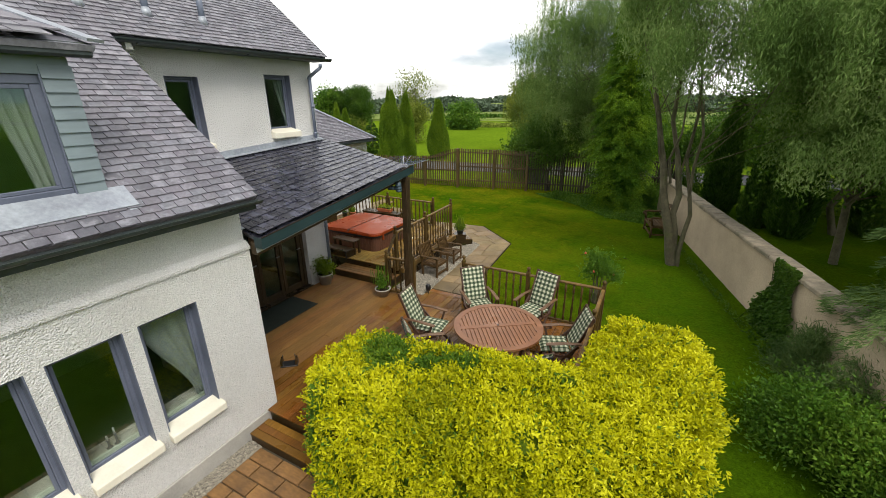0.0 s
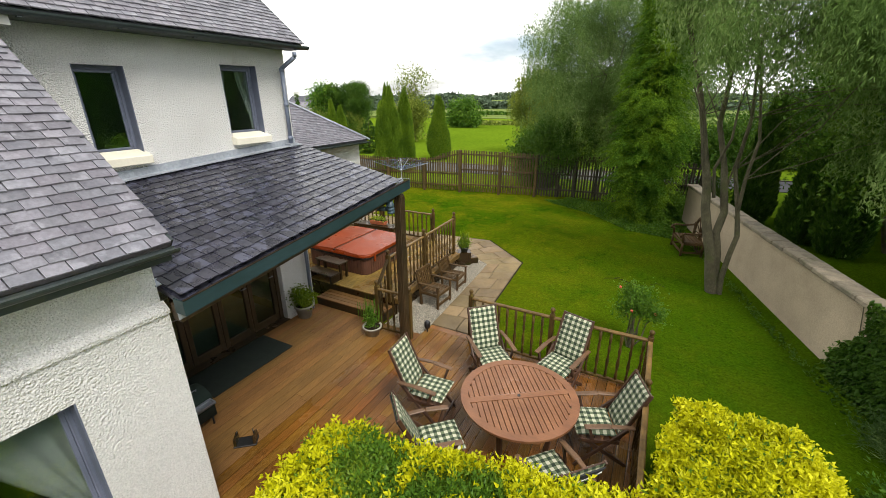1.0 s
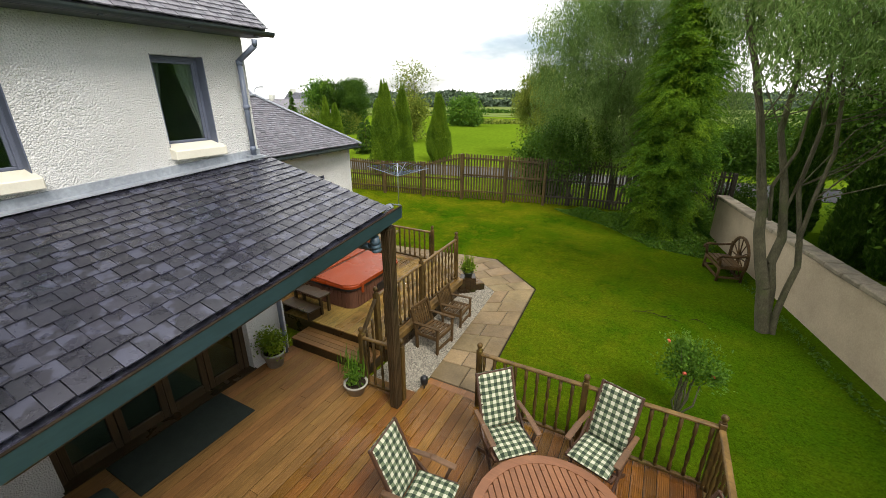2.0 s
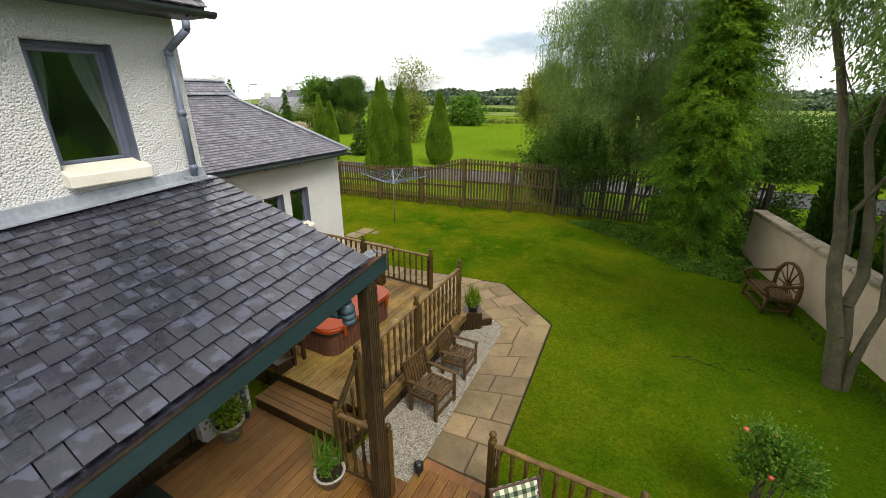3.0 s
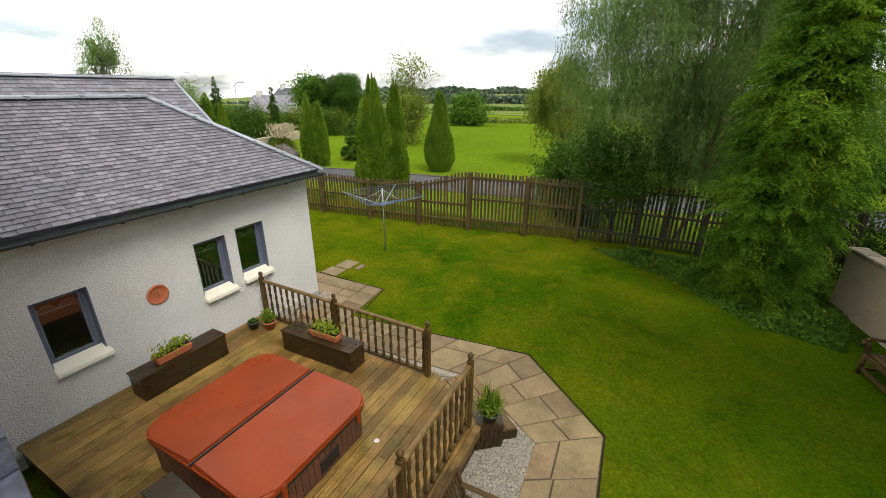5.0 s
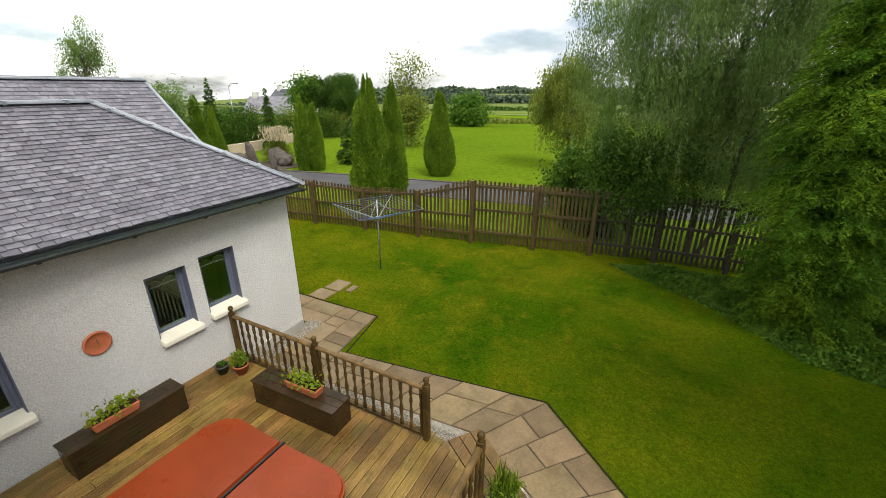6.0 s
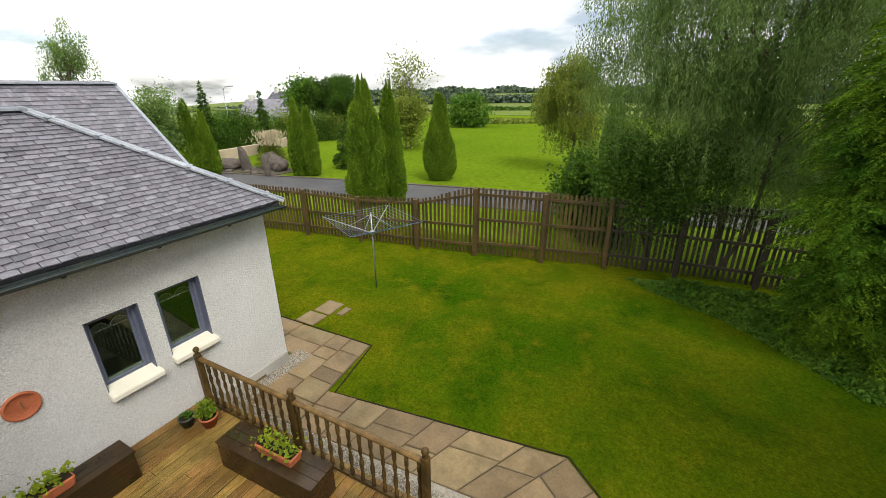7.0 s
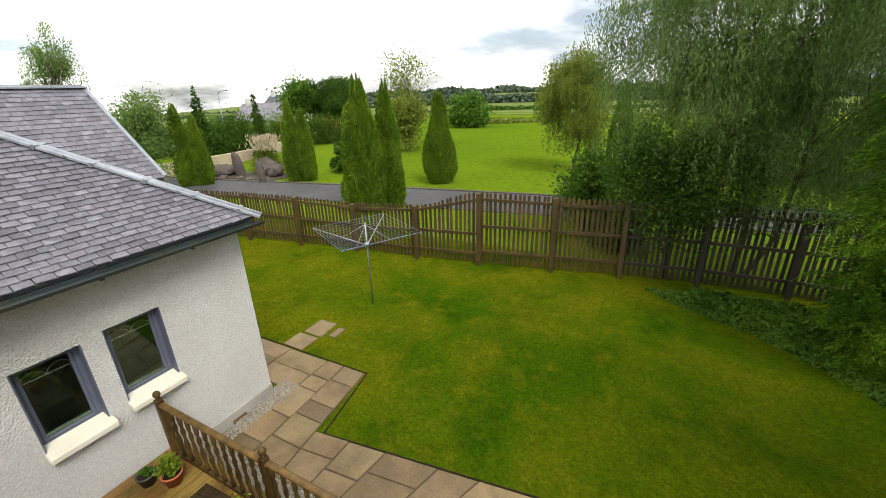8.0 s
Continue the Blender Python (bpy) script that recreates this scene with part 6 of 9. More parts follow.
# ---- dining set ----
TX, TY = -2.02, 5.72
tb = thing("dining_table", "round oiled teak slatted garden table", "table", pose(TX, TY, 0, 0, 0, 35))
R = 0.75
for i in range(32):
    a0, a1 = 2 * math.pi * i / 32, 2 * math.pi * (i + 1) / 32
    if i % 8 == 0:
        bm = bmesh.new()
    pts = [(r * math.cos(a), r * math.sin(a)) for r, a in ((R, a0), (R, a1), (R - 0.10, a1), (R - 0.10, a0))]
    extrude_poly(bm, pts, 0.715, 0.745)
    if i % 8 == 7:
        bmesh.ops.remove_doubles(bm, verts=bm.verts, dist=1e-4)
        part("rim", bm, M["teak"], tb, "curved teak rim")
bm = bmesh.new()
box(bm, -R + 0.09, R - 0.09, -0.045, 0.045, 0.712, 0.743)
part("centre_board", bm, M["teak"], tb)
bm = bmesh.new()
tube(bm, (0, 0, 0.744), (0, 0, 0.748), 0.022, 0.022, 12)
part("parasol_hole", bm, M["black"], tb)
for s in (-1, 1):
    for i in range(19):
        x = -0.60 + i * 0.0667
        e = math.sqrt(max((R - 0.095) ** 2 - x * x, 0))
        bm = bmesh.new()
        ya, yb = sorted((s * 0.05, s * e))
        if yb - ya > 0.05:
            box(bm, x - 0.0295, x + 0.0295, ya, yb, 0.714, 0.741)
            part("slat", bm, M["teak"], tb, bevel=0.003)
for i in range(4):
    a = radians(45 + 90 * i)
    bm = bmesh.new()
    beam(bm, (0.42 * math.cos(a), 0.42 * math.sin(a), 0.0), (0.50 * math.cos(a), 0.50 * math.sin(a), 0.71), 0.06, 0.06)
    part("leg", bm, M["chair_wood"], tb, bevel=0.006)
bm = bmesh.new()
for i in range(4):
    a, b = radians(45 + 90 * i), radians(135 + 90 * i)
    beam(bm, (0.5 * math.cos(a), 0.5 * math.sin(a), 0.67), (0.5 * math.cos(b), 0.5 * math.sin(b), 0.67), 0.03, 0.07)
part("apron", bm, M["chair_wood"], tb)


def cushion(w, h, t, seg=(8, 8)):
    """A buttoned pad with rounded edges, in the x-y plane, with its check in the UV map."""
    bm = bmesh.new()
    uv = bm.loops.layers.uv.new("check")
    nx, ny = seg
    grid = {}
    for side in (1, 0):
        for j in range(ny + 1):
            for i in range(nx + 1):
                u, v = i / nx, j / ny
                ex, ey = min(u, 1 - u) * w, min(v, 1 - v) * h
                puff = min(1.0, (ex / 0.05) ** 0.5 if ex > 0 else 0) * min(1.0, (ey / 0.05) ** 0.5 if ey > 0 else 0)
                dip = 0.22 * (0.5 + 0.5 * math.cos(u * 2 * math.pi * 2)) * (0.5 + 0.5 * math.cos(v * 2 * math.pi * max(1, round(h / 0.22))))
                z = t / 2 + (t / 2) * (puff * (1 - dip)) * (1 if side else -1)
                grid[side, i, j] = bm.verts.new(((u - 0.5) * w, v * h, z))
    for side in (1, 0):
        for j in range(ny):
            for i in range(nx):
                q = [grid[side, i, j], grid[side, i + 1, j], grid[side, i + 1, j + 1], grid[side, i, j + 1]]
                f = bm.faces.new(q if side else q[::-1])
                f.smooth = True
                for loop in f.loops:
                    loop[uv].uv = (loop.vert.co.x + 1, loop.vert.co.y + 1)
    return bm


def dining_chair():
    """A folding high-backed garden chair that faces +y, with a checked seat and back pad."""
    ch = thing("garden_chair", "folding hardwood garden chair with green and white gingham cushion", "chair", group="chairs round the garden table")
    w = 0.27
    back0, back1 = Vector((0, -0.20, 0.43)), Vector((0, -0.50, 1.10))
    for s in (-1, 1):
        bm = bmesh.new()
        beam(bm, (s * w, 0.28, 0.0), (s * w, -0.30, 0.60), 0.028, 0.045)
        part("leg", bm, M["chair_wood"], ch, bevel=0.005)
        bm = bmesh.new()
        beam(bm, (s * (w - 0.03), -0.36, 0.0), (s * (w - 0.03), 0.24, 0.44), 0.028, 0.045)
        part("leg", bm, M["chair_wood"], ch, bevel=0.005)
        bm = bmesh.new()
        beam(bm, (s * (w - 0.03), back0.y, back0.z - 0.03), (s * (w - 0.03), back1.y, back1.z), 0.028, 0.045)
        part("back_post", bm, M["chair_wood"], ch, bevel=0.005)
        bm = bmesh.new()
        beam(bm, (s * (w + 0.02), -0.36, 0.655), (s * (w + 0.025), -0.08, 0.665), 0.062, 0.026)
        beam(bm, (s * (w + 0.025), -0.08, 0.665), (s * (w + 0.02), 0.22, 0.635), 0.074, 0.026)
        part("armrest", bm, M["arm_wood"], ch, "curved brown armrest", bevel=0.009)
        bm = bmesh.new()
        beam(bm, (s * (w + 0.01), 0.10, 0.43), (s * (w + 0.01), 0.16, 0.63), 0.024, 0.035)
        part("arm_support", bm, M["chair_wood"], ch)
        bm = bmesh.new()
        beam(bm, (s * w, 0.24, 0.42), (s * w, -0.22, 0.40), 0.026, 0.04)
        part("seat_rail", bm, M["chair_wood"], ch)
    for k in range(5):
        bm = bmesh.new()
        y = 0.22 - k * 0.1
        beam(bm, (-w, y, 0.425), (w, y, 0.425), 0.06, 0.016)
        part("seat_slat", bm, M["chair_wood"], ch)
    for k in range(6):
        c = back0.lerp(back1, 0.1 + 0.17 * k)
        bm = bmesh.new()
        beam(bm, (-w + 0.03, c.y - 0.005, c.z), (w - 0.03, c.y - 0.005, c.z), 0.016, 0.055)
        part("back_slat", bm, M["chair_wood"], ch)
    bm = bmesh.new()
    beam(bm, (-w, 0.26, 0.1), (w, 0.26, 0.1), 0.02, 0.035)
    part("stretcher", bm, M["chair_wood"], ch)
    part("seat_cushion", cushion(0.48, 0.48, 0.07), M["gingham"], ch, "green and white gingham seat pad", at=pose(0, -0.20, 0.437))
    lean = math.degrees(math.atan2(back1.z - back0.z, -(back1.y - back0.y)))
    m = Matrix.Translation((0, -0.19, 0.47)) @ Matrix.Rotation(radians(180 - lean), 4, "X")
    part("back_cushion", cushion(0.48, 0.70, 0.065, (8, 12)), M["gingham"], ch, "green and white gingham back pad", at=m)
    d = (back1 - back0).normalized()
    n_ = Vector((0, -d.z, d.y))
    c0, c1 = back0 + d * 0.12 + n_ * 0.035, back0 + d * 0.70 + n_ * 0.035
    bm = bmesh.new()
    beam(bm, c0, c1, 0.46, 0.012, up=n_)
    part("lining", bm, M["cushion_back"], ch, "dark cushion lining")
    bm = bmesh.new()
    pts = []
    for k in range(9):
        u = -0.2 + 0.05 * k
        sag = 0.10 * (1 - (u / 0.2) ** 2)
        c = back0 + d * (0.64 - sag) + n_ * 0.05
        pts.append((u, c.y, c.z))
    pipe(bm, pts, 0.006, 5)
    part("cord", bm, M["cord"], ch, "white tie cord")
    return ch


first = dining_chair()
SEATS = [(-3.28, 5.62), (-2.78, 6.74), (-1.78, 7.02), (-1.10, 6.04), (-2.74, 4.86), (-1.42, 4.98)]
for i, (x, y) in enumerate(SEATS):
    face = math.degrees(math.atan2(TY - y, TX - x)) - 90 + (0, 8, -6, 4, -6, 8)[i]
    m = pose(x, y, 0.0, 0, 0, face)
    if i == 0:
        first.matrix_basis = m
    else:
        copy_thing(first, m)


# ---- slatted armchairs on the gravel ----
def bench_chair():
    bc = thing("slatted_armchair", "weathered brown slatted wooden armchair on the gravel", "chair", group="armchairs below the railing")
    w, d = 0.27, 0.24
    for sx in (-1, 1):
        bm = bmesh.new()
        box(bm, sx * w - 0.025, sx * w + 0.025, d - 0.025, d + 0.025, 0, 0.62)
        part("leg", bm, M["bench_wood"], bc, bevel=0.005)
        bm = bmesh.new()
        beam(bm, (sx * w, -d, 0.0), (sx * w, -d - 0.02, 0.45), 0.05, 0.05)
        beam(bm, (sx * w, -d - 0.02, 0.44), (sx * w, -d - 0.14, 0.92), 0.045, 0.045)
        part("leg", bm, M["bench_wood"], bc)
        bm = bmesh.new()
        beam(bm, (sx * w, -d - 0.08, 0.63), (sx * w, d + 0.05, 0.63), 0.07, 0.028)
        part("armrest", bm, M["bench_wood"], bc, bevel=0.008)
        bm = bmesh.new()
        beam(bm, (sx * w, -d, 0.38), (sx * w, d, 0.38), 0.03, 0.07)
        part("side_rail", bm, M["bench_wood"], bc)
    for y, z in ((d, 0.38), (-d, 0.38), (d, 0.12)):
        bm = bmesh.new()
        beam(bm, (-w, y, z), (w, y, z), 0.03, 0.06)
        part("stretcher", bm, M["bench_wood"], bc)
    for k in range(6):
        bm = bmesh.new()
        y = -d + 0.03 + k * 0.088
        beam(bm, (-w + 0.02, y, 0.425), (w - 0.02, y, 0.425), 0.066, 0.02)
        part("seat_slat", bm, M["bench_wood"], bc, bevel=0.004)
    bm = bmesh.new()
    beam(bm, (-w, -d - 0.14, 0.92), (w, -d - 0.14, 0.92), 0.035, 0.08)
    part("top_rail", bm, M["bench_wood"], bc, bevel=0.01)
    for k in range(7):
        x = -0.2 + k * 0.0667
        bm = bmesh.new()
        beam(bm, (x, -d - 0.03, 0.46), (x, -d - 0.135, 0.89), 0.035, 0.014, up=(0, 1, 0))
        part("back_slat", bm, M["bench_wood"], bc)
    return bc


bc = bench_chair()
squat = Matrix.Diagonal((0.95, 0.9, 0.84, 1.0))
bc.matrix_basis = pose(-4.87, 8.66, -0.02, 0, 0, -94) @ squat
copy_thing(bc, pose(-4.90, 9.64, -0.02, 0, 0, -88) @ squat)

# ---- wheel-ended bench by the wall ----
wb = thing("wagon_wheel_bench", "rustic brown bench with a cart-wheel back by the garden wall", "bench", pose(0.20, 15.00, -0.03, 0, 0, 104))


def wheel(parent, x, y, r, turn):
    bm = bmesh.new()
    rings = []
    for i in range(32):
        a = 2 * math.pi * i / 32
        rings.append([bm.verts.new(((r + dr) * math.cos(a), dy, (r + dr) * math.sin(a))) for dr, dy in ((-0.028, -0.025), (0.028, -0.025), (0.028, 0.025), (-0.028, 0.025))])
    for i in range(32):
        for k in range(4):
            bm.faces.new((rings[i][k], rings[i][(k + 1) % 4], rings[(i + 1) % 32][(k + 1) % 4], rings[(i + 1) % 32][k]))
    bmesh.ops.recalc_face_normals(bm, faces=bm.faces)
    wh = part("wheel", bm, M["bench_wood"], parent, "spoked wooden cart wheel", at=pose(x, y, r + 0.02, 0, 0, turn))
    bm = bmesh.new()
    tube(bm, (0, -0.05, 0), (0, 0.05, 0), 0.075, 0.075, 14)
    part("hub", bm, M["bench_wood"], wh)
    for i in range(12):
        a = 2 * math.pi * i / 12
        bm = bmesh.new()
        tube(bm, (0.06 * math.cos(a), 0, 0.06 * math.sin(a)), (r * math.cos(a), 0, r * math.sin(a)), 0.018, 0.014, 6)
        part("spoke", bm, M["bench_wood"], wh)


wheel(wb, 0.0, -0.27, 0.50, 0)
for k in range(5):
    bm = bmesh.new()
    beam(bm, (-0.46, -0.17 + k * 0.1, 0.40), (0.46, -0.17 + k * 0.1, 0.40), 0.085, 0.03)
    part("seat_slat", bm, M["bench_wood"], wb, bevel=0.006)
for s in (-1, 1):
    bm = bmesh.new()
    pipe(bm, [(s * 0.47, 0.30, 0.0), (s * 0.47, 0.29, 0.40), (s * 0.48, 0.33, 0.62)], 0.035, 8)
    part("front_leg", bm, M["bench_wood"], wb)
    bm = bmesh.new()
    pipe(bm, [(s * 0.47, -0.24, 0.0), (s * 0.47, -0.25, 0.78)], 0.033, 8)
    part("back_leg", bm, M["bench_wood"], wb)
    bm = bmesh.new()
    pipe(bm, [(s * 0.48, 0.38, 0.55), (s * 0.485, 0.37, 0.63), (s * 0.485, 0.28, 0.67), (s * 0.48, 0.05, 0.66), (s * 0.475, -0.25, 0.70)], 0.032, 8)
    part("armrest", bm, M["bench_wood"], wb, "bowed brown armrest")
    bm = bmesh.new()
    beam(bm, (s * 0.46, -0.25, 0.36), (s * 0.46, 0.30, 0.36), 0.04, 0.07)
    beam(bm, (s * 0.46, -0.25, 0.10), (s * 0.46, 0.30, 0.10), 0.035, 0.05)
    part("side_rail", bm, M["bench_wood"], wb)
for y, z in ((0.29, 0.34), (0.29, 0.10)):
    bm = bmesh.new()
    beam(bm, (-0.47, y, z), (0.47, y, z), 0.035, 0.06)
    part("stretcher", bm, M["bench_wood"], wb)

# ---- rotary clothes dryer ----
dry = thing("rotary_dryer", "folded-out rotary clothes dryer with blue lines on a steel pole", "clothes dryer", pose(-10.62, 16.05, -0.03, 0, 0, 17))
bm = bmesh.new()
tube(bm, (0, 0, 0), (0, 0, 1.90), 0.019, 0.015, 10)
part("pole", bm, M["metal"], dry)
bm = bmesh.new()
tube(bm, (0, 0, 1.36), (0, 0, 1.46), 0.05, 0.05, 12)
part("hub", bm, M["metal"], dry)
ends = []
for i in range(4):
    a = radians(90 * i)
    e = Vector((1.22 * math.cos(a), 1.22 * math.sin(a), 1.74))
    ends.append(e)
    bm = bmesh.new()
    tube(bm, (0, 0, 1.40), e, 0.014, 0.010, 6)
    part("arm", bm, M["metal"], dry)
    bm = bmesh.new()
    tube(bm, (0, 0, 1.86), Vector((0, 0, 1.40)).lerp(e, 0.45), 0.006, 0.006, 5)
    part("stay", bm, M["metal"], dry)
for k in range(9):
    f = 0.22 + 0.78 * k / 8
    p = [Vector((0, 0, 1.40)).lerp(e, f) for e in ends]
    for i in range(4):
        q, r = p[i], p[(i + 1) % 4]
        bm = bmesh.new()
        tube(bm, q, r, 0.006 if k == 8 else 0.0035, 0.006 if k == 8 else 0.0035, 4)
        part("line", bm, M["line"], dry)

# ---- mat, boot scraper, small lamp ----
bm = bmesh.new()
box(bm, -0.48, 0.48, -0.78, 0.78, 0.0, 0.012)
tagged(part("door_mat", bm, M["mat"], at=pose(-6.86, 5.12, 0.001)), "large dark green-black door mat on the deck", "mat")
sc = thing("boot_scraper", "dark boot brush and scraper on the deck by the wall", "boot scraper", pose(-5.20, 4.00, 0.0, 0, 0, 40) @ Matrix.Diagonal((0.8, 0.8, 0.8, 1.0)))
bm = bmesh.new()
box(bm, -0.18, 0.18, -0.11, 0.11, 0, 0.03)
part("base", bm, M["black"], sc, bevel=0.008)
for s in (-1, 1):
    bm = bmesh.new()
    box(bm, s * 0.15 - 0.02, s * 0.15 + 0.02, -0.09, 0.09, 0.03, 0.16)
    part("brush", bm, M["box_wood"], sc)
    bm = bmesh.new()
    pipe(bm, [(s * 0.14, 0, 0.15), (s * 0.12, 0.03, 0.24)], 0.010, 6)
    part("handle", bm, M["black"], sc)
lamp = thing("solar_lamp", "small dark garden lamp at the deck's corner", "lamp", pose(-4.42, 7.5, -0.03))
bm = bmesh.new()
lathe(bm, [(0.05, 0.12), (0.06, 0.16), (0.06, 0.24), (0.03, 0.27)], 12)
part("head", bm, M["black"], lamp)
bm = bmesh.new()
tube(bm, (0, 0, 0), (0, 0, 0.13), 0.012, 0.012, 8)
part("stake", bm, M["black"], lamp)
for x, y in ((-6.32, 8.86), (-6.38, 9.97)):
    bm = bmesh.new()
    tube(bm, (x, y, UP + 0.001), (x, y, UP + 0.008), 0.035, 0.033, 12)
    tagged(part("deck_light", bm, M["cord"]), "small pale round light set into the deck boards", "lamp", group="deck lights")
# barbecue under the porch, shrouded in a dark green cover
bq = thing("barbecue", "dark green covered barbecue with a pale side tray under the porch", "barbecue", pose(-6.12, 3.80, 0) @ Matrix.Diagonal((0.9, 0.9, 0.85, 1.0)))
bm = bmesh.new()
prof = [(-0.30, 0.16), (-0.31, 0.42), (-0.25, 0.56), (-0.10, 0.64), (0.08, 0.64), (0.22, 0.57), (0.27, 0.46), (0.28, 0.16)]
a, b = [[bm.verts.new((x * k, y, z)) for x, z in prof] for y, k in ((-0.30, 0.96), (0.30, 0.96))]
c = [bm.verts.new((x, 0.0, z + 0.02)) for x, z in prof]
for p, q in ((a, c), (c, b)):
    for i in range(len(prof) - 1):
        bm.faces.new((p[i], p[i + 1], q[i + 1], q[i])).smooth = True
bm.faces.new(a[::-1])
bm.faces.new(b)
bm.faces.new([*[r[0] for r in (a, c, b)], *[r[-1] for r in (b, c, a)]])
bmesh.ops.recalc_face_normals(bm, faces=bm.faces)
part("cover", bm, M["cover"], bq, "dark green fitted cover")
bm = bmesh.new()
box(bm, 0.29, 0.43, -0.20, 0.22, 0.50, 0.515)
for xa, xb, ya, yb in ((0.29, 0.43, -0.22, -0.20), (0.29, 0.43, 0.22, 0.24), (0.41, 0.43, -0.20, 0.22), (0.29, 0.31, -0.20, 0.22)):
    box(bm, xa, xb, ya, yb, 0.50, 0.545)
part("tray", bm, M["metal"], bq, "pale metal side tray")
bm = bmesh.new()
pipe(bm, [(0.10, -0.16, 0.66), (0.12, -0.16, 0.70), (0.12, 0.16, 0.70), (0.10, 0.16, 0.66)], 0.009, 6)
part("handle", bm, M["metal"], bq)
for sx in (-0.24, 0.24):
    for sy in (-0.24, 0.24):
        bm = bmesh.new()
        tube(bm, (sx, sy, 0), (sx, sy, 0.17), 0.016, 0.016, 8)
        part("leg", bm, M["black"], bq)

# ---- plants ----
TWIG = (-0.95, 11.7)


def unit(v):
    return v / (np.linalg.norm(v, axis=-1, keepdims=True) + 1e-9)


def leaf_mesh(name, centres, axes, length, width, material, rnd, fold=0.25):
    """Many small leaves: each a pointed, slightly folded blade of two triangles, along its axis."""
    c, a = np.asarray(centres, float), unit(np.asarray(axes, float))
    n = len(c)
    side = unit(np.cross(a, unit(rnd.normal(size=(n, 3)))))
    nor = np.cross(a, side)
    ln = length * rnd.uniform(0.65, 1.3, (n, 1))
    wd = width * rnd.uniform(0.7, 1.3, (n, 1))
    base = c - a * ln * 0.4
    tip = c + a * ln * 0.6
    mid = c + nor * wd * fold
    v = np.stack([base, mid + side * wd * 0.5, tip, mid - side * wd * 0.5], 1).reshape(-1, 3)
    f = np.arange(4 * n).reshape(-1, 4)
    return arrays_mesh(name, v, f, material)


def wobble(p, scale, seed):
    """A smooth bumpy number between about -1 and 1 for each point."""
    p = np.asarray(p, float) * scale + seed * 3.7
    s = np.zeros(len(p))
    for k, (fx, fy, fz) in enumerate(((1.0, 0.7, 1.3), (-1.7, 1.9, 0.6), (0.9, -2.3, 2.1), (3.1, 2.7, -2.9))):
        s += np.sin(p[:, 0] * fx + p[:, 1] * fy + p[:, 2] * fz + k * 1.3) / (1 + 0.6 * k)
    return s / 2.2


def stems(bm, segs):
    for p, q, r0, r1, n in segs:
        tube(bm, p, q, r0, r1, n, caps=False)


def limb(segs, p, q, r0, r1, rnd, bends=4, sway=0.12, n=7):
    """A crooked tapering limb from p to q."""
    p, q = np.array(p, float), np.array(q, float)
    pts = [p]
    ln = np.linalg.norm(q - p)
    for i in range(1, bends):
        s = i / bends
        pts.append(p + (q - p) * s + rnd.normal(size=3) * sway * ln * 0.35 * np.array([1, 1, 0.4]))
    pts.append(q)
    for i in range(bends):
        segs.append((pts[i], pts[i + 1], r0 + (r1 - r0) * i / bends, r0 + (r1 - r0) * (i + 1) / bends, n))
    return pts


def plant(name, label, category, x, y, z, seed, group=""):
    return thing(name, label, category, pose(x, y, z), group=group), np.random.RandomState(seed)


def broad_tree(name, label, x, y, h, radii, crown_z, clumps, per, leaf, material, seed, trunk_r=0.12, stems_n=1, droop=0.0, spread=0.45, category="tree", hollow=0.55, lean=(0, 0), trunk_mat=None, z=None):
    """A tree with a crooked trunk, limbs that reach into the crown, and a ragged crown of leaf clumps."""
    t, rnd = plant(name, label, category, x, y, ground_z(x, y) if z is None else z, seed)
    c = rnd.normal(size=(clumps, 3))
    c = unit(c) * (hollow + (1 - hollow) * rnd.uniform(0, 1, (clumps, 1)) ** 0.6) * rnd.uniform(0.75, 1.12, (clumps, 1))
    c = c * np.array(radii) + np.array([lean[0], lean[1], crown_z])
    c[:, 2] = np.maximum(c[:, 2], 0.25)
    segs = []
    tops = []
    for s in range(stems_n):
        a = 2 * math.pi * s / stems_n + seed
        off = (0.0 if stems_n == 1 else 0.12)
        top = (lean[0] + math.cos(a) * radii[0] * 0.3 * (stems_n > 1), lean[1] + math.sin(a) * radii[1] * 0.3 * (stems_n > 1), crown_z + radii[2] * 0.45)
        tops.append(limb(segs, (math.cos(a) * off, math.sin(a) * off, -0.1), top, trunk_r, trunk_r * 0.3, rnd, bends=6, sway=0.07, n=9))
    for i in rnd.choice(clumps, min(clumps, 34), replace=False):
        pts = tops[rnd.randint(stems_n)]
        k = rnd.randint(2, len(pts) - 1)
        limb(segs, pts[k], c[i], trunk_r * 0.32, 0.008, rnd, bends=3, sway=0.2, n=5)
    bm = bmesh.new()
    stems(bm, segs)
    part("trunk", bm, trunk_mat or M["bark"], t)
    n = clumps * per
    idx = np.repeat(np.arange(clumps), per)
    size = rnd.uniform(0.55, 1.25, clumps)[idx][:, None]
    g = rnd.normal(size=(n, 3)) * spread * size * np.array([1, 1, 0.75])
    p = c[idx] + g
    ax = rnd.normal(size=(n, 3))
    if droop:
        strand = rnd.randint(0, 14, n)
        ang = strand * 2.399 + idx
        rad = spread * size[:, 0] * np.sqrt((strand + 0.5) / 14) * 1.2
        fall = rnd.uniform(-0.35, 1.0, n)
        p = c[idx] + np.stack([np.cos(ang) * rad, np.sin(ang) * rad, -fall * droop * size[:, 0]], 1) + rnd.normal(size=(n, 3)) * 0.05
        ax = rnd.normal(size=(n, 3)) * 0.55 + np.array([0, 0, -1.0])
    keep = p[:, 2] > 0.05
    part("crown", leaf_mesh("crown", p[keep], ax[keep], leaf[0], leaf[1], material, rnd), None, t)
    return t


